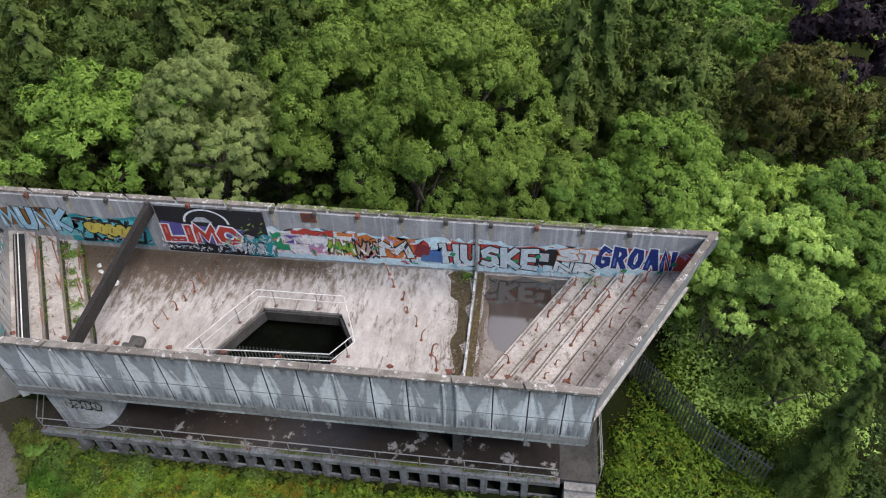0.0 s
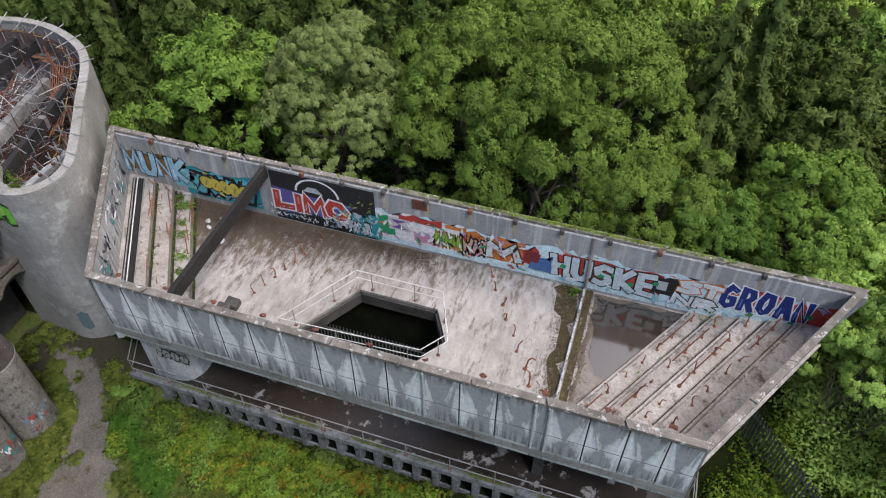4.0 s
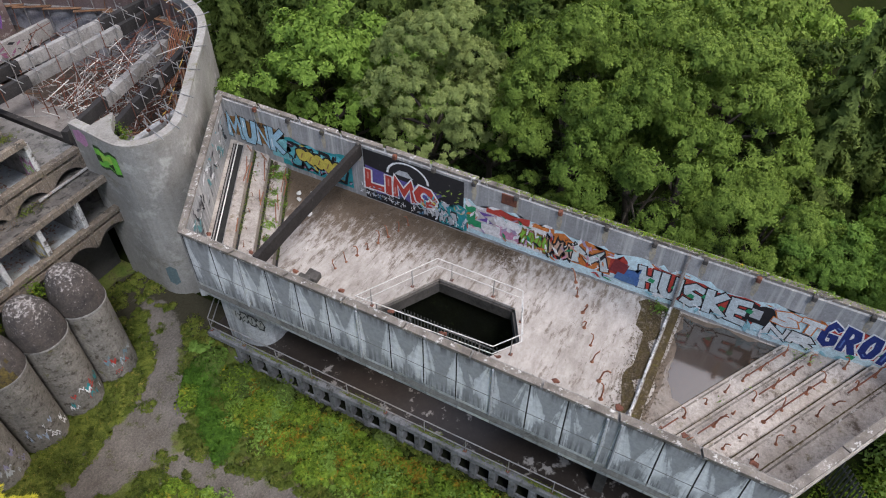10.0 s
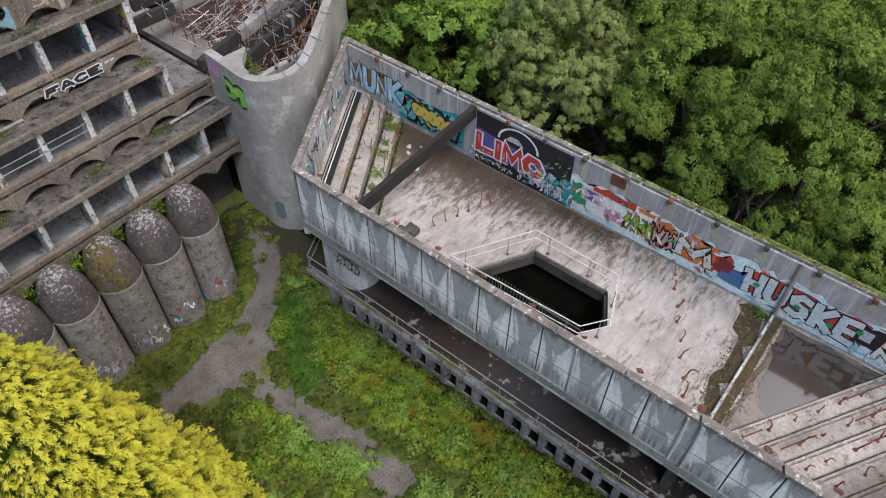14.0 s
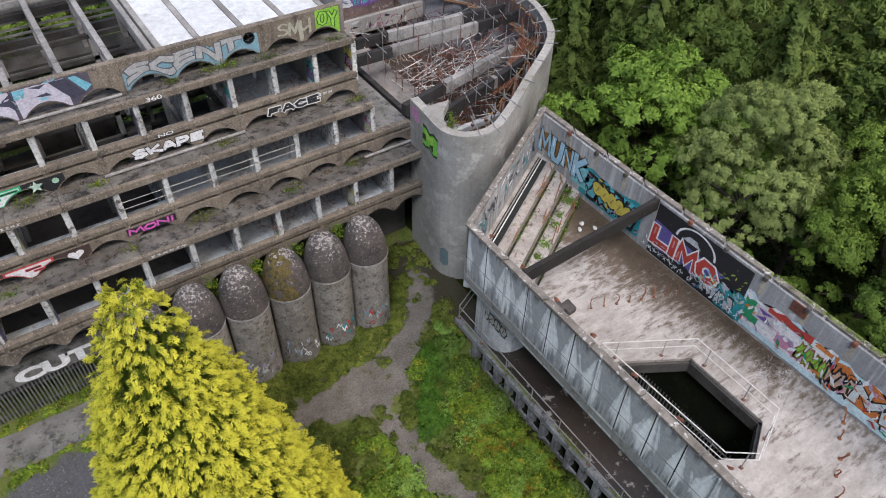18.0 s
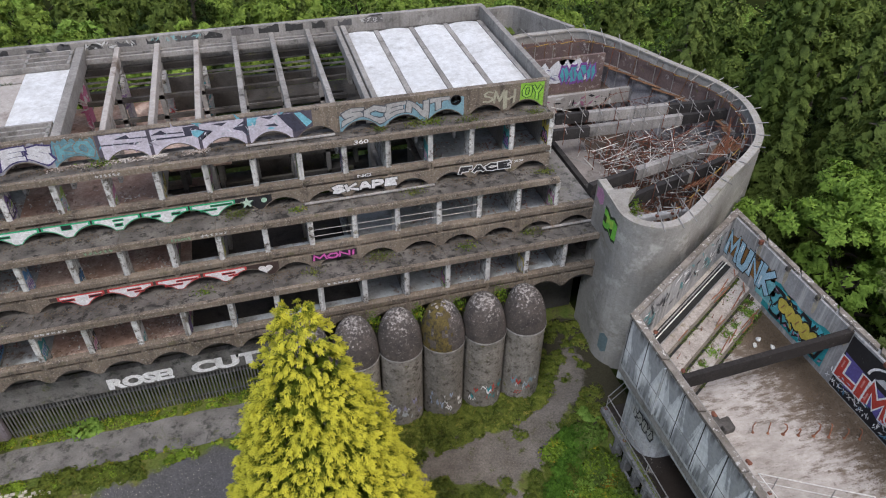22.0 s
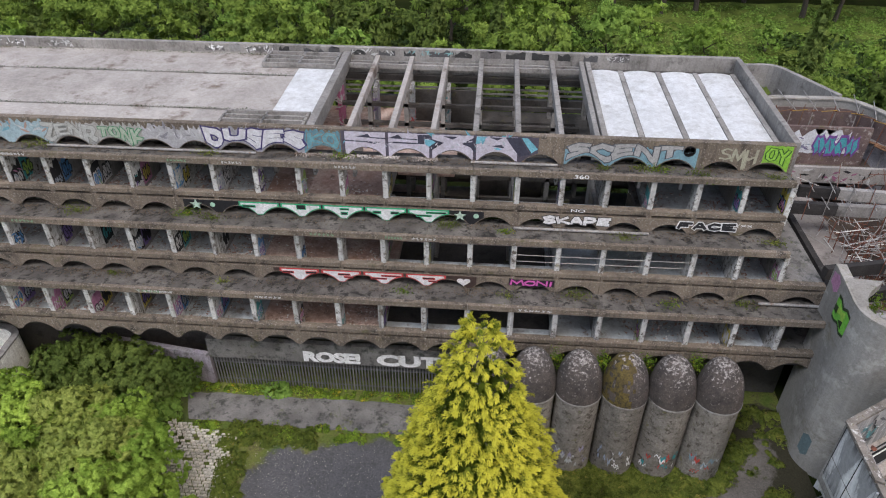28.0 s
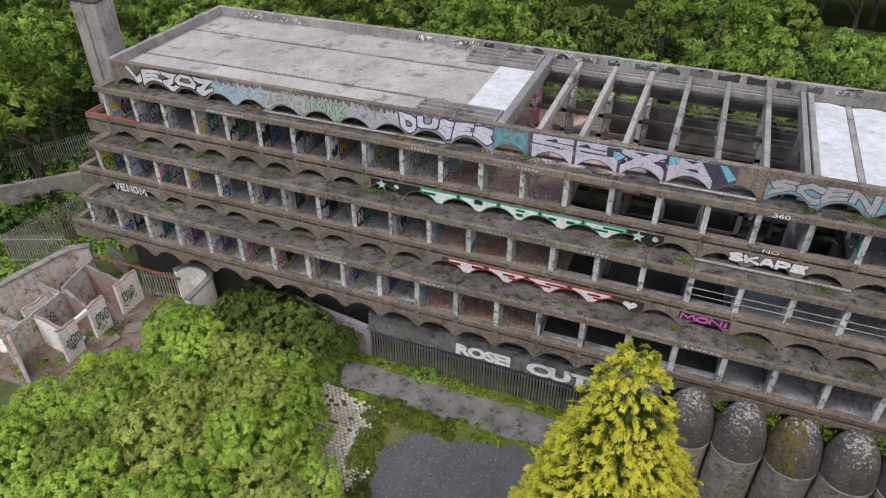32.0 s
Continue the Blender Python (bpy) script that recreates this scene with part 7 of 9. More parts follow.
def bush(key, x, y, scale, up=1.5):
    t = tree(key, x, y, scale, z=up - KINDS[key][1] * scale, group="thicket by the yard")
    t.name = "bush"
    return tagged(t, {"shrub": "olive grey-green feathery shrub", "bush": "bright green feathery bush", "thicket": "dark green leafy shrub"}[key], "bush")


for k, (x, y, s) in enumerate(((-23.6, 22.0, 0.5), (-21.6, 20.8, 0.55), (-19.0, 21.2, 0.5), (-16.8, 21.2, 0.42), (-14.9, 19.2, 0.48), (-17.4, 18.4, 0.62), (-20.4, 18.0, 0.62), (-23.4, 18.2, 0.5), (-15.4, 16.4, 0.62), (-18.6, 15.2, 0.7), (-22.0, 15.2, 0.66), (-25.4, 15.0, 0.5), (-13.0, 14.2, 0.55), (-16.0, 12.6, 0.72), (-20.0, 11.6, 0.72), (-24.0, 11.8, 0.66))):
    bush(("bush", "bush", "shrub", "bush", "bush", "shrub", "bush")[k % 7], x, y, s, 1.3 if k < 8 else 1.6)
for x, y, s in ((-18.6, 24.8, 0.5), (-16.8, 24.6, 0.4), (-21.0, 24.9, 0.5), (-15.4, 25.0, 0.28)):
    bush("thicket", x, y, s, 1.1)
for x, y, s in ((-12.2, 16.0, 0.42), (-14.2, 17.8, 0.4), (-26.4, 13.0, 0.5), (-25.6, 18.0, 0.36)):
    bush("bush", x, y, s, 1.2)
for x, y, s in ((-19.4, 17.0, 0.5), (-16.4, 19.6, 0.36), (-21.6, 13.4, 0.55), (-23.0, 16.6, 0.45)):
    bush("shrub", x, y, s, 2.1)
for x, y, s in ((12.6, 19.6, 0.55), (12.3, 18.6, 0.4), (-10.5, 25.1, 0.5)):
    low_growth("shrub", "single leafy green shrub by the wall", "shrub", int(x * 10) % 50 + 60, (x - 0.5, x + 0.5, y - 0.4, y + 0.4, lambda a, b: True), 5, s * 1.6, 0.8, 0.15, leaf_fresh, 90)

low_growth("left_bank", "green bank of weeds by the outer fence", "weeds", 46, (-48, -33.5, 24, 44, lambda x, y: x < -34 - (0 if y < 30 else 0)), 420, 0.6, 1.4, 0.2, leaf_fresh, 60)
low_growth("yard_fringe", "grass fringe between the setts and the gravel", "grass", 47, (-14.5, -8.0, 15.0, 23.0, lambda x, y: -12.6 + 0.25 * (22 - y) < x < -11.2 + 0.25 * (21 - y) or (y > 21.9 and x > -12)), 260, 0.2, 1.5, 0.09, leaf_grass, 50, 2.6)
# bare dead branches standing in the shrubs past the block's end
dead = thing("dead_shrub", "grey leafless dead branches among the bright shrubs", "shrub", at=(21.3, -11.0, 0))
twig_rng = random.Random(23)
for k in range(34):
    a = twig_rng.uniform(0, 2 * math.pi)
    foot = Vector((twig_rng.gauss(0, 0.5), twig_rng.gauss(0, 0.5), -2.0))
    tip = foot + Vector((math.cos(a) * twig_rng.uniform(0.6, 2.0), math.sin(a) * twig_rng.uniform(0.6, 2.0), twig_rng.uniform(3.6, 6.4)))
    mid_ = foot.lerp(tip, 0.55) + Vector((twig_rng.gauss(0, 0.2), twig_rng.gauss(0, 0.2), 0))
    bm = tube(bmesh.new(), foot, mid_, 0.04, 5, 0.025)
    tube(bm, mid_, tip, 0.025, 5, 0.008)
    for q_ in range(3):
        b = mid_.lerp(tip, 0.2 + 0.25 * q_)
        tube(bm, b, b + Vector((twig_rng.gauss(0, 0.4), twig_rng.gauss(0, 0.4), twig_rng.uniform(0.1, 0.6))), 0.014, 4, 0.005)
    part("branch", bm, dead_wood, dead)
# tufts on ledges and tiers
for k, (x, y) in enumerate(low_growth_spots):
    rngt = np.random.default_rng(300 + k)
    d = rngt.normal(0, 1, (110, 3)) * np.array([0.16, 0.2, 0.12]) * (0.6 + 0.6 * (k % 3) / 2)
    d[:, 2] = np.abs(d[:, 2])
    v, f = leaf_quads(d, np.abs(d) + 0.2, 0.07, rngt, 2.4)
    o = link("weed_tuft", raw_mesh("weed_tuft", v, f, leaf_fresh), None)
    o.location = (x, y, TF + (0.2 if y > 17 or y < -4 else 0.0))
    tagged(o, "green weed tuft growing from the concrete", "weed", kind="stuff")
tuft_rng = random.Random(17)
ledge = [(x, 0) for x in (-30, -21.5, -13.2, -7.0, 4.9, 6.6, 7.4, 9.0, 12.3)] + [(x, 1) for x in (-28.3, -24.6, -19.8, -14.4, -13.2, -2.0, 0.6, 6.0, 12.6)] + [(x, 2) for x in (-26.0, -18.0, -12.6, -4.0, 0.8, 4.0, 8.2, 11.6)]
for k, (x, i) in enumerate(ledge):
    F = FLOORS[i]
    rngt = np.random.default_rng(400 + k)
    sz = tuft_rng.uniform(0.14, 0.3)
    d = rngt.normal(0, 1, (260, 3)) * sz * np.array([1.3, 0.8, 0.6])
    d[:, 2] = np.abs(d[:, 2])
    v, f = leaf_quads(d, np.abs(d) + 0.2, 0.055, rngt, 2.4)
    o = link("weed_tuft", raw_mesh("weed_tuft", v, f, leaf_weed if k % 3 == 0 else leaf_ledge), None)
    o.location = (x, F["py"] - tuft_rng.uniform(0.15, 0.7), F["p0"] + 0.02)
    tagged(o, "weed tuft rooted on a concrete ledge", "weed", kind="stuff")
for k, (x, y, z) in enumerate(((9.05, 23.2, 5.9), (7.0, 23.3, 5.6), (5.05, 23.0, 5.9), (3.05, 23.2, 5.7), (15.6, 23.9, 9.0))):
    rngt = np.random.default_rng(500 + k)
    d = rngt.normal(0, 1, (260, 3)) * np.array([0.16, 0.2, 0.24])
    v, f = leaf_quads(d, d + 0.2, 0.06, rngt, 1.8)
    o = link("weed_tuft", raw_mesh("weed_tuft", v, f, leaf_weed), None)
    o.location = (x, y, z)
    tagged(o, "yellow-green weed rooted between the domes", "weed", kind="stuff")

# outer palisade fences
def palisade(path, h, label, material=galv):
    t = thing("palisade_fence", label, "fence", group="outer fences", at=(*path[0], 0))
    bmp = a_box(-0.035, 0.035, -0.01, 0.01, -0.4, h)
    me = bpy.data.meshes.new("pale")
    bmp.to_mesh(me)
    bmp.free()
    o0 = Vector(path[0])
    for a, b in zip(path[:-1], path[1:]):
        a, b = Vector(a) - o0, Vector(b) - o0
        k = int((b - a).length / 0.17)
        ang = math.degrees(math.atan2(b.y - a.y, b.x - a.x))
        for j in range(k):
            q = a.lerp(b, (j + 0.5) / k)
            o = link("pale", me, material, t)
            o.matrix_basis = pose(q.x, q.y, ground_height(q.x + o0.x, q.y + o0.y), 0, 0, ang)
        for z in (0.4, h - 0.35):
            part("fence_rail", tube(bmesh.new(), (a.x, a.y, z), (b.x, b.y, z), 0.03, 4), material, t)


palisade([(-35.6, 26.3), (-39.4, 24.8), (-38.2, 32.0)], 2.35, "galvanised palisade fence round the gable")
palisade([(-48.0, 33.2), (-44.0, 39.0)], 2.35, "galvanised palisade fence on the bank")
palisade([(20.2, -6.4), (15.7, -9.9), (14.2, -12.0)], 2.2, "grey palisade fence in the undergrowth", steel_grey)
palisade([(-33.0, 27.0), (-31.0, 26.3)], 2.0, "palisade fence under the balcony")
palisade([(-29.0, 25.3), (-26.7, 25.9)], 2.1, "palisade fence between the ruin's walls")
bank = wall_run(bmesh.new(), [(-47.0, 29.0), (-40.5, 35.5)], 0.4, -0.5, 1.6)
tagged(part("bank_wall", bank, roughcast), "low retaining wall with sprayed colours", "wall", kind="structure")

# ---- paving ----
patch("apron", [(-15.3, 24.9), (2.0, 24.9), (2.0, 22.8), (-14.6, 23.1)], 0.16, apron_mat, "stained grey concrete apron along the fence", "pavement", 15, 0.06)
setts = thing("sett_paving", "pale stone setts half grown over with grass", "pavement", kind="structure")
sett_bm = a_box(-0.1, 0.1, -0.062, 0.062, -0.05, 0.05, 0.012)
sett_me = bpy.data.meshes.new("sett")
sett_bm.to_mesh(sett_me)
sett_bm.free()
rng = random.Random(4)
for i in range(22):
    for j in range(36):
        x, y = -15.5 + i * 0.25 + (0.125 if j % 2 else 0), 17.2 + j * 0.17
        edge = abs(x + 13.6 - 0.22 * (22.5 - y)) < 1.75 + 0.5 * noise.noise((x, y, 0)) and y < 23.1 - 0.06 * i
        if edge and rng.random() < 0.93 and noise.noise((x * 0.7, y * 0.7, 4)) < 0.5:
            o = link("sett", sett_me, sett_mat, setts)
            o.matrix_basis = pose(x + rng.uniform(-0.02, 0.02), y, 0.145 + rng.uniform(-0.01, 0.015), rng.uniform(-3, 3), rng.uniform(-3, 3), rng.uniform(-6, 6))

# stones strewn on the gravel
rngs = np.random.default_rng(88)
q = np.stack([rngs.uniform(-11, 3, 5200), rngs.uniform(9, 22.2, 5200), np.full(5200, 0.155)], 1)
keep = np.array([noise.noise((x * 0.4, y * 0.4, 9)) + (0.35 if y > 19 and x < -5 else -0.1) > rngs.uniform(-0.4, 0.7) for x, y, z in q])
v, f = leaf_quads(q[keep], np.tile([0, 0, 3.0], (keep.sum(), 1)), 0.032, rngs, 1.2)
tagged(link("loose_stones", raw_mesh("loose_stones", v, f, sett_mat), None), "pale loose stones strewn over the gravel", "gravel", kind="stuff")

# ---- ruined outbuilding ----
terracotta = surface("terracotta", (0.36, 0.16, 0.1), (0.26, 0.13, 0.09), (0.16, 0.13, 0.11), 0.54, 0.66, 1.2, 10)
ruin = thing("ruined_outbuilding", "roofless ruined outbuilding with flaking white plaster over brick", "building", at=(-29, 23, 0))


def rn(name, path, thick, z1, material, label="", z0=-0.2, on=None):
    bm = wall_run(bmesh.new(), path, thick, z0, z1)
    bm.transform(Matrix.Translation((29, -23, 0)))
    return part(name, bm, material, on or ruin, label)


rn("outer_wall", [(-39.0, 16.5), (-35.0, 20.4), (-33.9, 25.0), (-33.0, 25.8)], 0.35, 2.6, stained_plaster)
rn("outer_coping", [(-39.05, 16.5), (-35.05, 20.4), (-33.95, 25.0), (-33.0, 25.85)], 0.45, 2.75, concrete, z0=2.6)
rn("rounded_wall", smooth_path([(-23.95, 23.6), (-24.0, 25.0), (-24.1, 25.9), (-24.75, 26.4), (-25.6, 26.5), (-26.25, 26.25), (-26.6, 25.6)], 4)[::-1], 0.28, 2.6, plaster)
rn("rounded_coping", smooth_path([(-23.92, 23.6), (-23.97, 25.0), (-24.07, 25.92), (-24.74, 26.43), (-25.6, 26.53), (-26.27, 26.28), (-26.63, 25.6)], 4)[::-1], 0.34, 2.7, concrete, z0=2.6)
for a, b, m, tall in (((-29.0, 23.4), (-29.0, 25.1), plaster, 2.3), ((-29.0, 21.3), (-29.0, 22.5), plaster, 2.3), ((-29.0, 19.2), (-29.0, 20.4), plaster, 2.3), ((-31.5, 18.0), (-31.5, 21.9), stained_plaster, 2.2), ((-31.6, 22.2), (-32.1, 25.0), stained_plaster, 2.3),
                      ((-31.4, 22.05), (-29.2, 21.35), pale_brick, 2.25), ((-31.4, 19.85), (-29.2, 19.55), plaster, 2.2), ((-32.4, 24.3), (-29.2, 23.8), pale_brick, 2.3), ((-31.4, 18.1), (-29.9, 17.2), plaster, 2.2), ((-34.3, 22.4), (-31.7, 22.0), stained_plaster, 1.9), ((-34.2, 19.6), (-31.7, 19.3), stained_plaster, 1.7), ((-33.2, 20.5), (-33.0, 22.0), plaster, 1.5)):
    k = max(3, int((Vector(b) - Vector(a)).length / 0.3))
    path = [tuple(Vector(b).lerp(Vector(a), q_ / k)) for q_ in range(k + 1)]
    tops = [tall + 0.14 * noise.noise((x * 1.9, y * 1.9, 8)) - 0.03 for x, y in path]
    wall_ = rn("room_wall", path, 0.18, tops, m)
    rn("wall_head", path, 0.185, [z + 0.06 for z in tops], pale_brick if m is plaster else concrete, z0=tops, on=wall_)
rn("lintel", [(-29.0, 21.29), (-29.0, 20.41)], 0.18, 2.25, plaster, z0=2.0)
for x0, x1, y0, y1, z, m, lab in ((-27.9, -26.6, 19.8, 20.75, 0.34, apron_mat, "grey concrete slab of the old floor"), (-28.7, -27.92, 19.1, 20.1, 0.26, terracotta, "terracotta-red tiled floor patch"), (-27.0, -25.7, 18.6, 19.78, 0.42, stained_plaster, "raised concrete ledge")):
    bm = a_box(x0, x1, y0, y1, 0.1, z, 0.03)
    bm.transform(Matrix.Translation((29, -23, 0)))
    part("floor_patch", bm, m, ruin, lab)
bm = a_box(-37, -26, 17, 26, 0.0, 0.14)
bm.transform(Matrix.Translation((29, -23, 0)))
part("ruin_floor", bm, debris, ruin)
bm = tube(bmesh.new(), (-32.3, 25.3, 2.35), (-25.9, 25.2, 2.4), 0.11, 4)
bm.transform(Matrix.Translation((29, -23, 0)))
part("steel_beam", bm, rust, ruin, "rusted steel beam across the ruin")


def in_ruin(r):
    x, y = r.uniform(-36.5, -26.2), r.uniform(17.2, 25.8)
    if noise.noise((x * 0.6, y * 0.6, 2)) > r.uniform(-0.4, 0.4):
        return (x, y, 0.16 + r.uniform(0, 0.12))


strewn("rubble", "broken brick and plaster rubble on the ruin floor", "rubble", 24, 5200, in_ruin, 0.085, pale_brick)
for x, y, w, d, a, m in ((-30.2, 20.4, 1.5, 0.9, 12, plaster), (-29.6, 22.4, 1.1, 0.6, -24, pale_brick), (-32.6, 21.4, 1.3, 0.8, 40, debris), (-28.2, 20.9, 1.8, 0.5, 70, debris), (-33.4, 18.8, 1.2, 0.8, 8, plaster), (-27.6, 22.6, 1.0, 0.7, 30, debris)):
    o = part("fallen_slab", a_box(-w / 2, w / 2, -d / 2, d / 2, -0.06, 0.06, 0.02), m)
    o.matrix_basis = pose(x, y, 0.24, 5, -4, a)
    tagged(o, "broken slab lying on the ruin's debris floor", "slab")
low_growth("ruin_weeds", "green weeds growing in the ruin's floor", "weeds", 71, (-36, -27, 17.5, 25.5, lambda x, y: noise.noise((x * 0.5, y * 0.5, 6)) > 0.12), 160, 0.35, 1.3, 0.09, leaf_weed, 50)
low_growth("bank_shrubs", "bright yellow-green shrubs beyond the block's end", "shrub", 72, (17.5, 26, -17, -8.6, lambda x, y: y < -9.4 - (x - 17.5) * 0.05 or x > 22.5), 260, 1.7, 0.8, 0.11, leaf_lime, 150)

# ---- painted graffiti, laid on the walls ----
PAINTS = {}


def colour(r, g, b):
    key = (r, g, b)
    if key not in PAINTS:
        PAINTS[key] = paint("spray_paint", key, (0.3, 0.29, 0.27), 0.63)
    return PAINTS[key]


WHITE, BLACK, SILVER = (0.84, 0.85, 0.86), (0.022, 0.022, 0.025), (0.5, 0.52, 0.54)
SKYB, NAVY, RED, ORANGE = (0.42, 0.62, 0.72), (0.02, 0.04, 0.2), (0.5, 0.06, 0.045), (0.62, 0.2, 0.05)
GREEN, LIME, TEAL, YELLOW = (0.03, 0.3, 0.13), (0.25, 0.5, 0.06), (0.03, 0.3, 0.33), (0.62, 0.52, 0.1)
PINK, PURPLE, BROWN, PALE = (0.62, 0.28, 0.42), (0.16, 0.08, 0.33), (0.25, 0.13, 0.04), (0.55, 0.72, 0.8)


STROKES = {  # how each letter is drawn, on a square of side 1
    "M": [[(0, 0), (0.12, 1), (0.5, 0.3), (0.88, 1), (1, 0)]], "U": [[(0, 1), (0.02, 0.25), (0.25, 0), (0.75, 0), (0.98, 0.25), (1, 1)]],
    "N": [[(0, 0), (0.05, 1), (0.95, 0), (1, 1)]], "K": [[(0.05, 0), (0, 1)], [(1, 1), (0.1, 0.45), (1, 0)]], "L": [[(0, 1), (0.05, 0), (1, 0.05)]], "I": [[(0.5, 1), (0.5, 0)]],
    "O": [[(0.5, 0), (0.1, 0.2), (0, 0.6), (0.3, 1), (0.8, 0.95), (1, 0.5), (0.85, 0.1), (0.5, 0)]], "H": [[(0.05, 0), (0, 1)], [(1, 0), (0.95, 1)], [(0.05, 0.5), (0.95, 0.5)]],
    "S": [[(1, 0.9), (0.5, 1), (0.05, 0.8), (0.2, 0.55), (0.85, 0.45), (0.98, 0.2), (0.5, 0), (0, 0.1)]], "E": [[(1, 1), (0.05, 0.95), (0, 0.05), (1, 0)], [(0.05, 0.5), (0.8, 0.5)]],
    "T": [[(0, 1), (1, 0.95)], [(0.5, 0.95), (0.5, 0)]], "R": [[(0, 0), (0.05, 1), (0.8, 0.95), (0.95, 0.7), (0.7, 0.5), (0.1, 0.45)], [(0.5, 0.45), (1, 0)]],
    "G": [[(1, 0.85), (0.5, 1), (0.05, 0.65), (0.1, 0.15), (0.55, 0), (1, 0.15), (0.95, 0.45), (0.55, 0.45)]], "A": [[(0, 0), (0.4, 1), (0.6, 1), (1, 0)], [(0.2, 0.35), (0.8, 0.35)]],
    "V": [[(0, 1), (0.5, 0), (1, 1)]], "Z": [[(0, 1), (1, 0.95), (0.05, 0.05), (1, 0)]], "D": [[(0, 0), (0.05, 1), (0.6, 0.95), (1, 0.5), (0.65, 0.05), (0, 0)]],
    "C": [[(1, 0.85), (0.5, 1), (0.05, 0.6), (0.1, 0.15), (0.5, 0), (1, 0.15)]], "P": [[(0, 0), (0.05, 1), (0.8, 0.95), (0.95, 0.7), (0.7, 0.45), (0.1, 0.4)]],
    "F": [[(0, 0), (0.05, 1), (1, 0.95)], [(0.05, 0.5), (0.75, 0.5)]], "Y": [[(0, 1), (0.5, 0.5), (1, 1)], [(0.5, 0.5), (0.5, 0)]]}


class Wall:
    """A wall to paint on: s runs along it, z up, off stands out of it."""

    def __init__(self, origin, along, out, owner, shift):
        self.o, self.a, self.n, self.owner, self.shift = Vector(origin), Vector(along), Vector(out), owner, Vector(shift)
        self.layer = 0

    def place(self, s, z, off):
        return self.o + self.a * s + Vector((0, 0, z)) + self.n * off - self.shift

    def polys(self, name, shapes, col, off, label=""):
        for pts in shapes:
            bm = bmesh.new()
            f = bm.faces.new([bm.verts.new(self.place(s, z, off)) for s, z in pts])
            bmesh.ops.triangulate(bm, faces=[f])
            for f in bm.faces:
                f.normal_update()
                if f.normal.dot(self.n) < 0:
                    f.normal_flip()
            part(name, bm, colour(*col), self.owner, label)

    def blob(self, s0, s1, z0, z1, col, off, seed=0, wob=0.08, name="painted_patch"):
        rng = random.Random(seed)
        pts = []
        k = max(6, int((s1 - s0) / 0.3))
        for i in range(k + 1):
            pts.append((s0 + (s1 - s0) * i / k, z0 + rng.uniform(0, wob) * 0.3))
        for i in range(k + 1):
            pts.append((s1 - (s1 - s0) * i / k, z1 + rng.uniform(-wob, wob)))
        self.polys(name, [pts], col, off)

    def word(self, text, s0, s1, z0, z1, fill, line, off, thick=0.05, lean=0.0, wave=0.0, fat=0.03, name="lettering", lower=None, loose=1.0):
        """Lettering fitted to a box, with an outline behind it."""
        fat, thick = min(fat, 0.05 if line is not None else 0.085), min(thick, 0.05)
        for grow_, col, o, nm in ((fat + thick, line, off, "outline"), (fat, fill, off + 0.005, name)):
            if col is None:
                continue
            cu = bpy.data.curves.new("t", "FONT")
            cu.body, cu.size, cu.offset, cu.resolution_u, cu.space_character = text, 1.0, grow_, 3, 0.96
            tmp = new("t", cu)
            bpy.context.view_layer.update()
            me = bpy.data.meshes.new_from_object(tmp.evaluated_get(bpy.context.evaluated_depsgraph_get()))
            bpy.data.objects.remove(tmp)
            bpy.data.curves.remove(cu)
            k = len(me.vertices)
            co = np.zeros(k * 3)
            me.vertices.foreach_get("co", co)
            co = co.reshape(-1, 3)
            if grow_ == fat + thick or line is None:
                lo, hi = co.min(0), co.max(0)
                box_lo, box_hi = lo, hi
            sx, sz = (s1 - s0) / (box_hi[0] - box_lo[0]), (z1 - z0) / (box_hi[1] - box_lo[1])
            s = (co[:, 0] - box_lo[0]) * sx
            z = (co[:, 1] - box_lo[1]) * sz
            z = z * (1 + wave * np.sin(s * 2.1)) + z0
            s = s + s0 + lean * (z - z0)
            h_ = (z1 - z0) * loose
            s, z = s + 0.07 * h_ * np.sin(7.0 / (z1 - z0) * (z - z0) + 2.3 * s), z + 0.06 * h_ * np.sin(4.1 * s / (z1 - z0) + 1.0)
            if lower:
                base = np.array([lower(a) for a in s])
                z = base + (z - z0) / (z1 - z0) * (z1 - base)
            for i, v in enumerate(me.vertices):
                v.co = self.place(s[i], z[i], o)
            me.materials.clear()
            me.update()
            ob = link(nm, me, colour(*col), self.owner)
            me.polygons.foreach_set("use_smooth", [False] * len(me.polygons))

    def ribbon(self, pts, half, off, place=None):
        """A broad sprayed line through points, as one strip with square-cut ends."""
        q = [Vector(p) for p in pts]
        closed = (q[0] - q[-1]).length < 1e-6
        if closed:
            q = q[:-1]
        else:
            q[0] = q[0] + (q[0] - q[1]).normalized() * half * 0.6
            q[-1] = q[-1] + (q[-1] - q[-2]).normalized() * half * 0.6
        if place:
            q = [a.lerp(b, j / 5) for a, b in zip(q, q[1:] + q[:1] if closed else q[1:]) for j in range(5)] + ([] if closed else [q[-1]])
        k = len(q)
        bm = bmesh.new()
        rows = []
        for i, p in enumerate(q):
            d1 = (p - q[i - 1]).normalized() if closed or i else (q[i + 1] - p).normalized()
            d2 = (q[(i + 1) % k] - p).normalized() if closed or i < k - 1 else d1
            n1, n2 = Vector((-d1.y, d1.x)), Vector((-d2.y, d2.x))
            n = n1 + n2
            n = n.normalized() if n.length > 0.2 else n1
            n = n * half / max(0.62, n.dot(n1))
            rows.append([bm.verts.new(self.place(*(place(e.x, e.y) if place else (e.x, e.y)), off + 0.00003 * i)) for e in (p - n, p + n)])
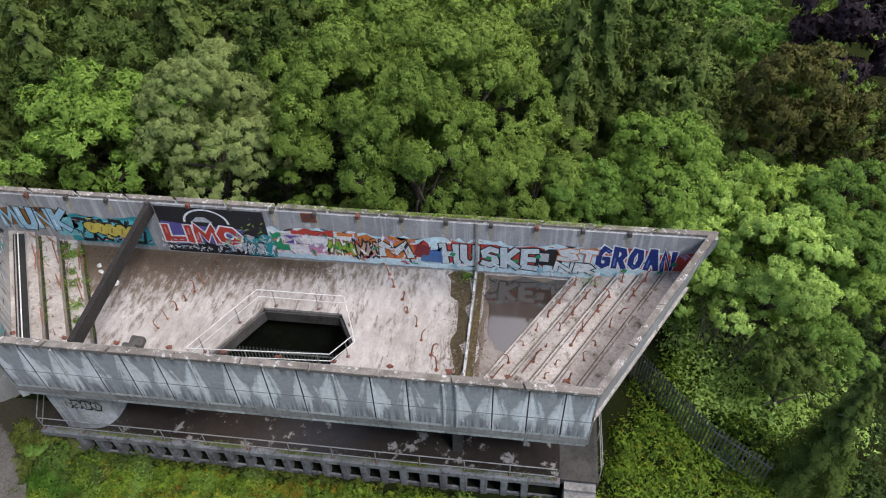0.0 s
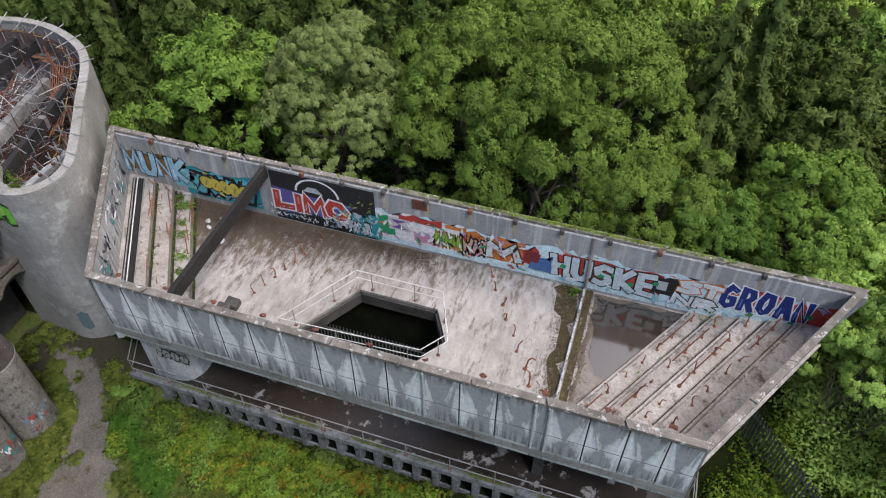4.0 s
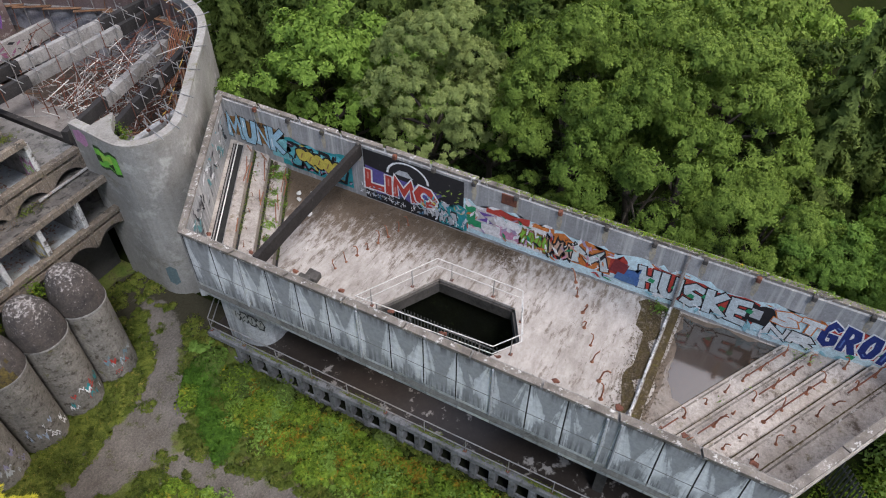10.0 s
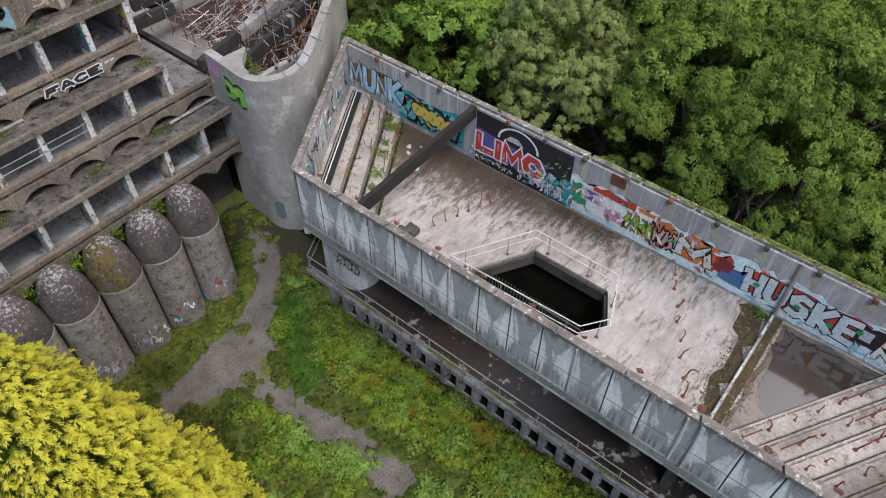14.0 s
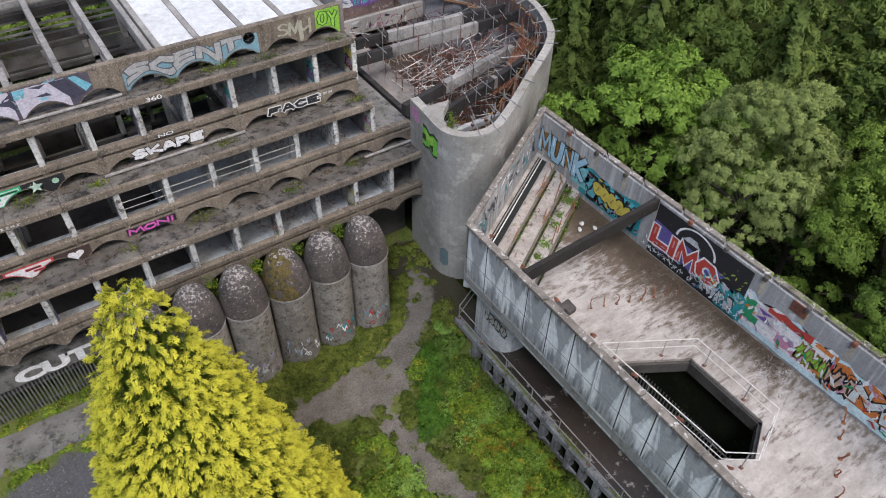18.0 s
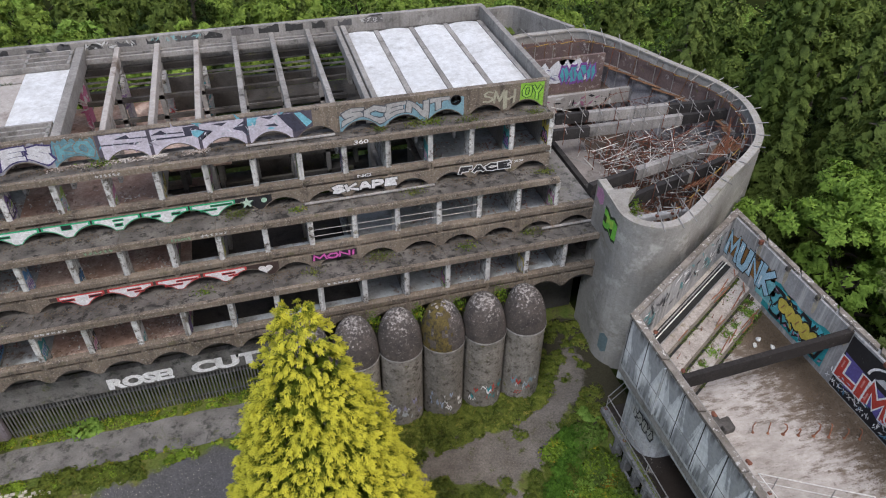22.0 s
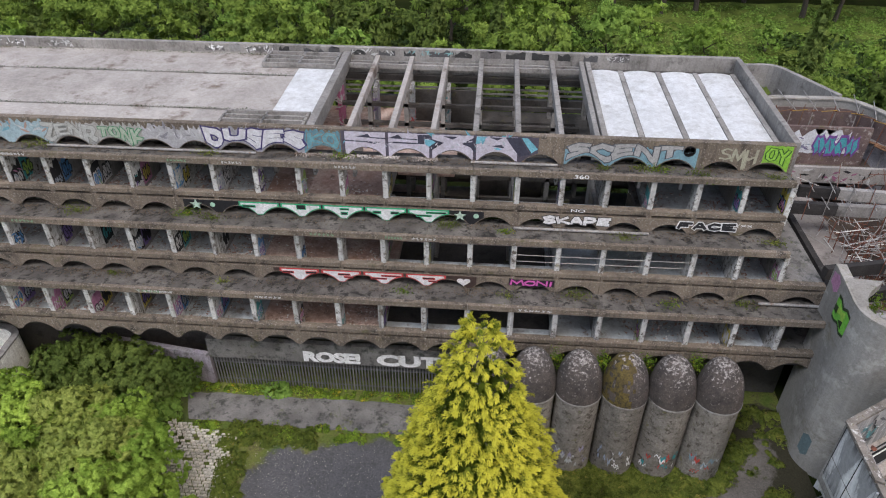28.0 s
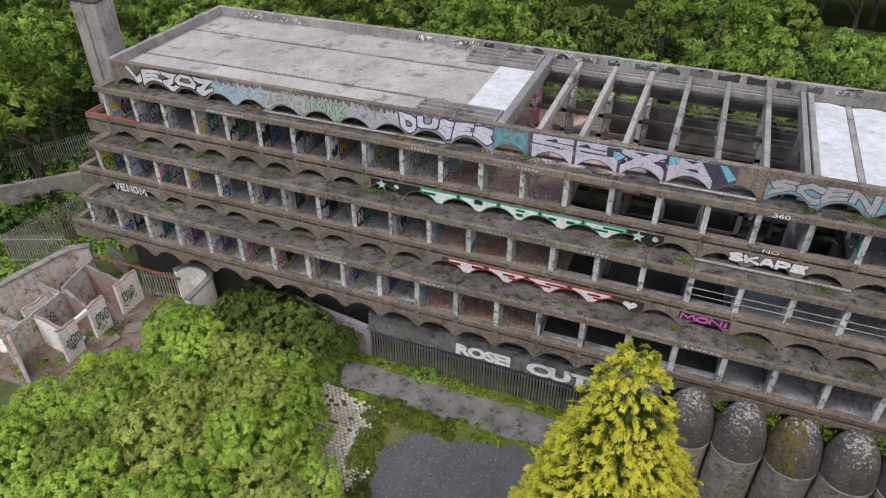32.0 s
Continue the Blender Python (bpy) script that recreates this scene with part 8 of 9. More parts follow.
        for a, b in zip(rows, rows[1:] + rows[:1] if closed else rows[1:]):
            bm.faces.new((a[0], b[0], b[1], a[1]))
        for f in bm.faces:
            f.normal_update()
            if f.normal.dot(self.n) < 0:
                f.normal_flip()
        return bm

    def piece(self, text, s0, s1, z0, z1, fill, line, off, weight=0.24, edge=0.06, seed=0, lower=None, overlap=0.06, shine=None, tilt=0.12):
        """Fat hand-drawn letters that fill a box, each with its sprayed edge; lower: a curved foot to stand on."""
        rng = random.Random(seed)
        widths = [0.45 if ch == "I" else 1.2 if ch in "MW" else 1.0 for ch in text]
        unit = (s1 - s0) / sum(widths)
        half = weight * min(z1 - z0, unit * 1.5) / 2
        place = (lambda a, z: (a, lower(a) + (z - z0) / (z1 - z0) * (z1 - lower(a)))) if lower else None
        at = s0
        for k, (ch, w) in enumerate(zip(text, widths)):
            pad = half + edge
            x0, x1 = at - unit * overlap + pad, at + unit * (w + overlap) - pad
            y0, y1 = z0 + pad + rng.uniform(0, 0.06) * (z1 - z0), z1 - pad - rng.uniform(0, 0.06) * (z1 - z0)
            at += unit * w
            lean = rng.uniform(-tilt, tilt) * (x1 - x0)
            rise = 0.0115 * (k % 2)
            strokes = [[(x0 + (x1 - x0) * px + lean * (py - 0.5) + rng.uniform(-0.03, 0.03) * unit, y0 + (y1 - y0) * py) for px, py in stroke] for stroke in STROKES[ch]]
            for i, stroke in enumerate(strokes):
                if line is not None:
                    part("outline", self.ribbon(stroke, half + edge, off + rise + 0.0015 * i, place), colour(*line), self.owner)
                part("letter", self.ribbon(stroke, half, off + rise + 0.0055 + 0.0015 * i, place), colour(*fill), self.owner)
            if shine:
                (xa, za), (xb, zb) = strokes[0][0], strokes[0][1]
                part("highlight", self.ribbon([(xa + (xb - xa) * 0.1, za + (zb - za) * 0.1), (xa + (xb - xa) * 0.5, za + (zb - za) * 0.5)], half * 0.25, off + rise + 0.0105, place), colour(*shine), self.owner)

    def wild(self, s0, s1, z0, z1, fill, line, off, seed, count=5, bold=0.2):
        """Interlocking jagged shapes of a sprayed piece, each with its dark edge and an inner stroke."""
        rng = random.Random(seed)
        w, h = (s1 - s0) / count, z1 - z0
        for i in range(count):
            c, m = s0 + w * (i + 0.5), (z0 + z1) / 2
            lean = rng.uniform(-0.18, 0.18) * w
            pts = []
            for j in range(12):
                a = 2 * math.pi * j / 12 + rng.uniform(-0.12, 0.12)
                q = (1.0 if j % 2 == 0 else rng.uniform(0.45, 0.95))
                x, z = w * 0.62 * q * math.cos(a), h * 0.56 * q * math.sin(a)
                pts.append((x + lean * z / h, z))
            clip = lambda p, g: [(min(max(c + x * g, s0 - 0.12), s1 + 0.12), min(max(m + z * g, z0 - 0.05), z1 + 0.05)) for x, z in p]
            d = 0.0006 * i
            if line is not None:
                self.polys("edge", [clip(pts, 1.0 + 0.25 * bold / max(0.15, w))], line, off + d)
                self.polys("painted_shape", [clip(pts, 0.8)], fill, off + 0.004 + d)
                a = rng.uniform(0.6, 2.4)
                e = Vector((math.cos(a) * w * 0.3, math.sin(a) * h * 0.3))
                n = Vector((-e.y, e.x)).normalized() * max(0.02, bold * 0.14)
                self.polys("stroke", [[(c - e.x - n.x, m - e.y - n.y), (c + e.x - n.x, m + e.y - n.y), (c + e.x + n.x, m + e.y + n.y), (c - e.x + n.x, m - e.y + n.y)]], line, off + 0.008 + d)
            else:
                a = rng.uniform(0.3, 2.8)
                for turn in (0.0, 1.1):
                    e = Vector((math.cos(a + turn) * w * 0.42, math.sin(a + turn) * h * 0.42))
                    n = Vector((-e.y, e.x)).normalized() * bold * 0.4
                    self.polys("stroke", [[(c - e.x - n.x, m - e.y - n.y), (c + e.x - n.x, m + e.y - n.y), (c + e.x * 1.1, m + e.y * 1.1), (c + e.x + n.x, m + e.y + n.y), (c - e.x + n.x, m - e.y + n.y)]], fill, off + 0.0003 * (turn > 0) + d)


def specks(w, x0, x1, z0, z1, cols_, count, off, seed, size=0.12):
    """Small loose strokes and dabs of spray."""
    rng = random.Random(seed)
    for k in range(count):
        x, z = rng.uniform(x0, x1), rng.uniform(z0, z1)
        a, l_ = rng.uniform(0, math.pi), rng.uniform(0.5, 1.6) * size
        e, n_ = Vector((math.cos(a) * l_, math.sin(a) * l_)), Vector((-math.sin(a), math.cos(a))) * l_ * rng.uniform(0.15, 0.4)
        c = Vector((x, z))
        w.polys("stroke", [[tuple(c - e), tuple(c - e * 0.3 + n_), tuple(c + e), tuple(c + e * 0.2 - n_)]], cols_[k % len(cols_)], off + 0.0004 * k)


# inside wall of the teaching block; s runs from the far end towards -y
tw = Wall((20.908, 24.0, 0), (0, -1, 0), (-1, 0, 0), block, (17, 7, 0))


def Y(y):
    return 24.0 - y


tw.blob(Y(23.3), Y(19.7), 6.0, 7.15, BROWN, 0.004, 1, 0.15)
tw.blob(Y(20.6), Y(19.5), 5.5, 6.6, (0.2, 0.5, 0.55), 0.005, 5, 0.2)
tw.piece("MUNK", Y(23.3), Y(19.8), 5.7, 7.35, (0.36, 0.58, 0.72), BLACK, 0.008, 0.24, 0.055, 3, overlap=0.12, shine=(0.75, 0.85, 0.9))
tw.word("DBA", Y(21.4), Y(20.8), 7.0, 7.25, BLACK, None, 0.02, 0.0, fat=0.01, loose=0.25)
tw.blob(Y(20.0), Y(15.9), 5.2, 6.9, TEAL, 0.004, 2, 0.15)
tw.blob(Y(19.5), Y(16.4), 5.4, 6.75, (0.1, 0.5, 0.6), 0.008, 3, 0.2)
tw.polys("painted_shape", [[(Y(19.2), 5.5), (Y(18.3), 5.35), (Y(17.6), 5.8), (Y(18.9), 6.1)], [(Y(17.4), 5.4), (Y(16.8), 5.4), (Y(16.7), 5.7)]], PINK, 0.012)
tw.wild(Y(19.6), Y(16.2), 5.3, 6.75, (0.12, 0.45, 0.52), BLACK, 0.012, 4, 4, 0.4)
for k in range(5):
    c, m = Y(18.75 - 0.5 * k), 6.2 - 0.04 * k
    ring = [(c + 0.4 * math.cos(a) * (1 + 0.12 * math.sin(3 * a + k)), m + 0.46 * math.sin(a) * (1 + 0.1 * math.cos(2 * a + k))) for a in [q * math.pi / 9 for q in range(18)]]
    tw.polys("edge", [ring], BLACK, 0.024 + 0.003 * k)
    tw.polys("painted_shape", [[(c + (x - c) * 0.82, m + (z - m) * 0.84) for x, z in ring]], YELLOW, 0.04 + 0.003 * k)
    tw.polys("stroke", [[(c - 0.1, m - 0.16), (c - 0.04, m - 0.18), (c + 0.1, m + 0.14), (c + 0.04, m + 0.16)]], (0.35, 0.2, 0.08), 0.0565 + 0.0004 * k)
tw.polys("painted_panel", [[(Y(15.2), 5.0), (Y(10.1), 5.0), (Y(10.1), 7.85), (Y(15.2), 7.85)]], BLACK, 0.004)
tw.polys("painted_arc", [[(Y(12.9) + 1.1 * math.cos(a) * r, 6.95 + 0.85 * math.sin(a) * r) for r, seq in ((1.0, range(0, 13)), (0.9, range(12, -1, -1))) for a in [k * math.pi / 12 for k in seq]]], WHITE, 0.008)
tw.polys("painted_shape", [[(Y(13.6), 7.0), (Y(12.6), 7.0), (Y(12.9), 7.3), (Y(13.3), 7.3)]], SILVER, 0.008)
tw.polys("painted_shape", [[(Y(15.15), 6.95), (Y(13.2), 6.75), (Y(11.0), 6.7), (Y(11.9), 6.2), (Y(12.6), 5.5), (Y(13.2), 5.75), (Y(14.6), 5.45), (Y(14.9), 6.0)]], (0.12, 0.1, 0.32), 0.008)
tw.piece("LIMO", Y(15.15), Y(11.5), 5.5, 6.95, RED, WHITE, 0.012, 0.22, 0.085, 5, overlap=0.16, shine=(0.7, 0.3, 0.26))
tw.wild(Y(12.2), Y(10.4), 5.1, 6.0, SILVER, BLACK, 0.012, 13, 4, 0.06)
tw.wild(Y(15.6), Y(13.0), 5.15, 5.45, WHITE, None, 0.012, 14, 8, 0.04)
specks(tw, Y(15.4), Y(11.2), 5.2, 5.9, [WHITE, SILVER, (0.4, 0.55, 0.75), WHITE], 46, 0.0105, 140, 0.1)
specks(tw, Y(12.2), Y(10.0), 5.6, 6.5, [WHITE, SILVER, (0.3, 0.5, 0.75), TEAL], 34, 0.03, 141, 0.13)
specks(tw, Y(11.4), Y(10.2), 6.5, 7.2, [(0.45, 0.6, 0.1), (0.3, 0.42, 0.08)], 12, 0.012, 142, 0.1)
tw.blob(Y(11.3), Y(9.9), 5.05, 6.3, TEAL, 0.012, 15, 0.2)
tw.wild(Y(11.3), Y(9.9), 5.1, 5.6, WHITE, None, 0.016, 16, 4, 0.05)
tw.blob(Y(10.1), Y(-8.6), 5.06, 6.95, (0.62, 0.8, 0.85), 0.004, 17, 0.18)
tw.blob(Y(10.0), Y(6.0), 5.35, 6.9, (0.82, 0.8, 0.8), 0.008, 18, 0.2)
tw.blob(Y(10.0), Y(9.2), 5.5, 6.8, GREEN, 0.01, 19, 0.3)
tw.blob(Y(9.0), Y(7.0), 6.6, 6.95, RED, 0.012, 20, 0.1)
tw.blob(Y(6.9), Y(5.9), 6.7, 6.95, ORANGE, 0.012, 21, 0.08)
tw.polys("painted_panel", [[(Y(9.5), 5.95), (Y(8.5), 5.95), (Y(8.5), 6.65), (Y(9.5), 6.65)]], (0.6, 0.55, 0.55), 0.014)
tw.polys("painted_shape", [[(Y(9.4), 6.05), (Y(8.6), 6.05), (Y(9.1), 6.35), (Y(8.6), 6.55), (Y(9.4), 6.55), (Y(8.95), 6.3)]], PURPLE, 0.018)
tw.blob(Y(8.3), Y(7.0), 5.5, 5.95, PINK, 0.014, 22, 0.2)
tw.wild(Y(7.4), Y(6.0), 5.45, 6.5, LIME, BROWN, 0.014, 23, 4, 0.1)
tw.blob(Y(6.1), Y(3.3), 5.5, 6.7, ORANGE, 0.01, 24, 0.25)
tw.piece("M", Y(5.0), Y(3.5), 5.5, 6.75, (0.6, 0.66, 0.66), BLACK, 0.03, 0.26, 0.06, 8, overlap=0.1)
tw.wild(Y(6.3), Y(4.9), 5.45, 6.6, (0.6, 0.4, 0.3), BLACK, 0.014, 27, 3, 0.3)
tw.blob(Y(3.4), Y(2.7), 5.7, 6.7, RED, 0.018, 28, 0.2)
tw.blob(Y(2.9), Y(2.1), 5.45, 6.3, (0.07, 0.16, 0.4), 0.02, 29, 0.2)
tw.blob(Y(2.2), Y(-2.4), 5.5, 6.75, RED, 0.008, 30, 0.12)
tw.piece("HUSKE", Y(2.2), Y(-2.25), 5.3, 6.85, (0.6, 0.69, 0.72), BLACK, 0.012, 0.23, 0.06, 9, overlap=0.07)
tw.blob(Y(-2.0), Y(-3.2), 5.75, 6.75, BLACK, 0.016, 31, 0.1)
tw.polys("painted_shape", [[(Y(-2.2), 6.0), (Y(-2.6), 6.0), (Y(-2.6), 6.5), (Y(-2.2), 6.5)]], SILVER, 0.02)
tw.piece("ST", Y(-3.0), Y(-4.7), 6.05, 7.0, (0.72, 0.76, 0.77), ORANGE, 0.03, 0.25, 0.05, 11, overlap=0.1)
tw.piece("NR", Y(-2.9), Y(-4.6), 5.3, 6.15, (0.72, 0.76, 0.77), BLACK, 0.016, 0.25, 0.05, 12, overlap=0.1)
tw.blob(Y(-4.6), Y(-8.8), 5.9, 7.0, RED, 0.008, 33, 0.2)
tw.piece("GROAN", Y(-4.6), Y(-8.0), 5.75, 7.3, NAVY, WHITE, 0.012, 0.24, 0.06, 13, overlap=0.07, shine=(0.12, 0.2, 0.5))
for k in range(14):
    y = 1.8 - k * 0.75 + 0.2 * math.sin(k * 5)
    if not -5.0 < y < -2.2:
        tw.polys("painted_shape", [[(Y(y), 5.8 + 0.3 * math.sin(k * 3) + 0.2), (Y(y) + 0.25, 5.8 + 0.3 * math.sin(k * 3) + 0.14), (Y(y) + 0.3, 5.95 + 0.3 * math.sin(k * 3) + 0.2), (Y(y) + 0.1, 6.0 + 0.3 * math.sin(k * 3) + 0.2)]], GREEN, 0.026)
specks(tw, Y(10.0), Y(3.2), 5.3, 6.8, [WHITE, (0.62, 0.72, 0.78), ORANGE, PINK, BLACK, (0.45, 0.35, 0.5), GREEN, WHITE, RED], 110, 0.022, 45, 0.17)
specks(tw, Y(15.0), Y(10.0), 5.1, 5.8, [WHITE, SILVER, (0.1, 0.25, 0.4)], 40, 0.03, 46, 0.12)
specks(tw, Y(12.2), Y(9.9), 5.6, 6.4, [WHITE, SILVER, (0.1, 0.4, 0.45), YELLOW], 30, 0.03, 47, 0.15)
specks(tw, Y(20.2), Y(15.7), 5.3, 6.9, [(0.45, 0.3, 0.42), (0.06, 0.06, 0.07), (0.25, 0.6, 0.65), YELLOW], 40, 0.026, 48, 0.16)
specks(tw, Y(2.0), Y(-8.6), 5.3, 5.6, [WHITE, (0.3, 0.55, 0.62)], 36, 0.026, 49, 0.2)
specks(tw, Y(2.0), Y(-8.6), 6.7, 7.0, [(0.5, 0.4, 0.6), WHITE, ORANGE], 30, 0.007, 50, 0.18)
lw = Wall((13.14 + pn.x * 0.168, 18.66 + pn.y * 0.168, 0), (pt.x, pt.y, 0), (pn.x, pn.y, 0), block, (17, 7, 0))
specks(lw, 0.3, 8.4, 6.2, 7.6, [BLACK, WHITE, (0.1, 0.1, 0.11), SILVER, (0.12, 0.3, 0.32)], 90, 0.004, 52, 0.26)
# the seated painted figure is only plain colour shapes
tw.polys("painted_shape", [[(Y(3.35), 5.9), (Y(2.75), 5.85), (Y(2.6), 6.45), (Y(3.2), 6.6)]], (0.2, 0.03, 0.035), 0.06)
tw.polys("painted_shape", [[(Y(3.1), 5.55), (Y(2.2), 5.5), (Y(2.3), 5.85), (Y(3.0), 5.95)]], (0.08, 0.17, 0.36), 0.062)
dw = Wall((13.446, 18.2, 0), (0, -1, 0), (-1, 0, 0), deck, (15, 8, 0))

prng0 = random.Random(77)
# fascias of the main block; s is x
def fascia_wall(i):
    F = FLOORS[i] if i < 3 else P1
    return Wall((0, F["py"], 0), (1, 0, 0), (0, -1, 0), main, (-9, 33, 0)), F["p0"], F["p1"]


def low_edge(x, p0, rise=0.49):
    """The height of the arched lower edge at x."""
    d = (x - BX0) % BAY - BAY / 2
    s = (0.86 - d) / 1.72
    return p0 + 0.03 + (rise * math.sin(math.pi * s) ** 0.75 if 0 < s < 1 else 0)


def band(i, x0, x1, col, off=0.004, top=0.02, low=0.02, wob=0.0, seed=0):
    w, p0, p1 = fascia_wall(i)
    rng = random.Random(seed)
    k = max(2, int((x1 - x0) / 0.09))
    xs = [x0 + (x1 - x0) * j / k for j in range(k + 1)]
    pts = [(x, low_edge(x, p0) + low) for x in xs] + [(x, p1 - top + rng.uniform(-wob, 0)) for x in xs[::-1]]
    bm = bmesh.new()
    a = [bm.verts.new(w.place(x, low_edge(x, p0) + low, off)) for x in xs]
    b = [bm.verts.new(w.place(x, p1 - top - (rng.uniform(0, wob) if wob else 0), off)) for x in xs]
    for j in range(k):
        bm.faces.new((a[j], a[j + 1], b[j + 1], b[j]))
    bmesh.ops.recalc_face_normals(bm, faces=bm.faces)
    if bm.faces[:][0].normal.y > 0:
        bmesh.ops.reverse_faces(bm, faces=bm.faces[:])
    return part("painted_band", bm, colour(*col), main)


r4, q0, q1 = fascia_wall(0)
arch = lambda x: low_edge(x, q0) + 0.05


def arched(text, x0, x1, fill, line, off=0.01, weight=0.3, edge=0.06, top=13.2, seed=1, shine=None, overlap=0.1):
    """Letters that stand on the arches of the top fascia."""
    r4.piece(text, x0, x1, 12.0, top, fill, line, off, weight, edge, seed, arch, overlap, shine)


arched("VEZOZ", -29.8, -24.3, (0.66, 0.66, 0.68), BLACK, 0.006, 0.22, 0.085, seed=21, overlap=0.2)
band(0, -24.3, -20.9, (0.36, 0.48, 0.53), wob=0.35, seed=1)
band(0, -20.9, -16.4, (0.42, 0.42, 0.4), wob=0.3, seed=2)
specks(r4, -24.2, -21.0, 12.5, 13.1, [(0.2, 0.42, 0.52), (0.45, 0.3, 0.25), (0.55, 0.58, 0.6)], 22, 0.008, 41, 0.2)
arched("ZENR", -21.2, -18.6, (0.48, 0.49, 0.47), (0.25, 0.25, 0.24), 0.03, 0.2, 0.03, 13.1, 22)
arched("TONK", -18.5, -16.4, (0.42, 0.5, 0.4), (0.05, 0.25, 0.12), 0.03, 0.2, 0.04, 13.0, 23)
band(0, -16.4, -13.5, (0.43, 0.43, 0.45), wob=0.35, seed=3)
specks(r4, -16.3, -13.6, 12.5, 13.1, [(0.6, 0.6, 0.62), (0.25, 0.25, 0.28), (0.5, 0.5, 0.55)], 26, 0.008, 42, 0.16)
band(0, -13.4, -8.8, (0.33, 0.33, 0.36), wob=0.3, seed=4)
arched("DUSES", -13.4, -8.8, (0.66, 0.66, 0.7), (0.06, 0.05, 0.16), 0.012, 0.24, 0.08, 13.22, 24, overlap=0.16)
band(0, -8.8, -7.1, (0.14, 0.28, 0.34), wob=0.2, seed=5)
arched("KO", -8.6, -7.2, (0.16, 0.36, 0.42), (0.28, 0.2, 0.15), 0.012, 0.2, 0.03, 13.1, 25)
band(0, -7.05, 1.9, (0.1, 0.09, 0.12), wob=0.05, seed=6)
specks(r4, -7.0, 1.2, 12.4, 13.15, [(0.15, 0.4, 0.5), (0.3, 0.22, 0.36), (0.4, 0.38, 0.46)], 40, 0.0055, 43, 0.25)
LAVENDER, AQUA, INK = (0.58, 0.55, 0.64), (0.2, 0.5, 0.62), (0.06, 0.06, 0.09)
for k in range(4):
    band(0, -6.88 + 2.0 * k, -5.02 + 2.0 * k, LAVENDER, 0.02, 0.07, 0.04, 0.03, 60 + k)


def in_bay(k, pts):
    """Places in a bay of the top fascia: across 0 to 1, down from its top 0 to 1 at the crown of the arch."""
    return [(-6.95 + 2.0 * k + 2.0 * u, 13.2 - 0.82 * v) for u, v in pts]


specks(r4, -6.7, 0.9, 12.5, 13.1, [(0.5, 0.47, 0.55), (0.68, 0.66, 0.72), (0.45, 0.5, 0.56)], 60, 0.0215, 44, 0.09)
for k, pts in ((0, [(0.3, 0.34), (0.58, 0.14), (0.62, 0.34), (0.97, 0.36), (0.97, 0.44)]), (0, [(0.03, 0.56), (0.5, 0.6), (0.86, 0.62), (0.7, 0.76), (0.5, 0.66), (0.03, 0.63)]),
               (1, [(0.04, 0.36), (0.26, 0.13), (0.36, 0.34), (0.7, 0.36), (0.7, 0.43)]), (1, [(0.0, 0.66), (0.14, 0.56), (0.72, 0.6), (0.72, 0.67)]), (1, [(0.7, 0.1), (0.97, 0.08), (0.97, 0.3), (0.86, 0.34), (0.86, 0.66), (0.72, 0.66)]),
               (2, [(0.28, 0.12), (0.62, 0.12), (0.5, 0.3)]), (2, [(0.0, 0.3), (0.3, 0.52), (0.12, 0.7), (0.03, 1.0), (0.0, 1.0)]), (2, [(0.7, 0.56), (0.97, 0.16), (1.0, 0.16), (1.0, 1.1), (0.9, 0.74)]),
               (3, [(0.36, 0.6), (0.6, 0.52), (0.68, 0.72), (0.5, 0.68)]), (3, [(0.32, 0.08), (0.64, 0.08), (0.5, 0.26)]), (3, [(0.68, 0.05), (1.0, 0.05), (1.25, 1.05), (1.02, 1.2), (0.86, 0.7)])):
    r4.polys("painted_line", [in_bay(k, pts)], INK, 0.03)
for k, pts in ((1, [(0.86, 0.36), (1.0, 0.36), (1.12, 0.5), (0.96, 0.8), (0.88, 0.66)]), (3, [(0.04, 0.06), (0.28, 0.06), (0.1, 0.5), (0.02, 0.5)]), (3, [(0.42, 0.76), (0.52, 0.7), (0.62, 0.8), (0.52, 0.86)]), (3, [(1.04, 0.06), (1.18, 0.06), (1.42, 0.7), (1.28, 0.95)])):
    r4.polys("painted_shape", [in_bay(k, pts)], AQUA, 0.034)
band(0, 3.1, 8.95, (0.2, 0.35, 0.42), 0.004, 0.3, 0.02, 0.3, 7)
arched("SCENT", 3.2, 8.2, (0.4, 0.4, 0.4), (0.09, 0.1, 0.12), 0.012, 0.24, 0.05, 13.08, 27)
r4.polys("painted_ring", [[(8.55 + 0.27 * math.cos(a) * r, 12.8 + 0.27 * math.sin(a) * r) for r, seq in ((1.0, range(0, 17)), (0.82, range(16, -1, -1))) for a in [k * math.pi / 8 for k in seq]]], BLACK, 0.024)
r4.polys("painted_line", [[(8.53, 12.53), (8.57, 12.53), (8.57, 13.07), (8.53, 13.07)], [(8.55, 12.8), (8.38, 12.6), (8.36, 12.64), (8.55, 12.86)], [(8.55, 12.8), (8.72, 12.6), (8.74, 12.64), (8.55, 12.86)]], BLACK, 0.025)
arched("SMH", 9.9, 11.5, (0.4, 0.39, 0.3), None, 0.006, 0.16, 0.02, 13.05, 28)
band(0, 11.75, 12.95, LIME, wob=0.05, seed=8)
arched("OY", 11.85, 12.85, (0.3, 0.58, 0.08), (0.03, 0.1, 0.02), 0.01, 0.16, 0.05, 13.15, 29)
# sprayed inner face of the rear parapet
rp = Wall((0, BACK - 0.052, 0), (1, 0, 0), (0, -1, 0), main, (-9, 33, 0))
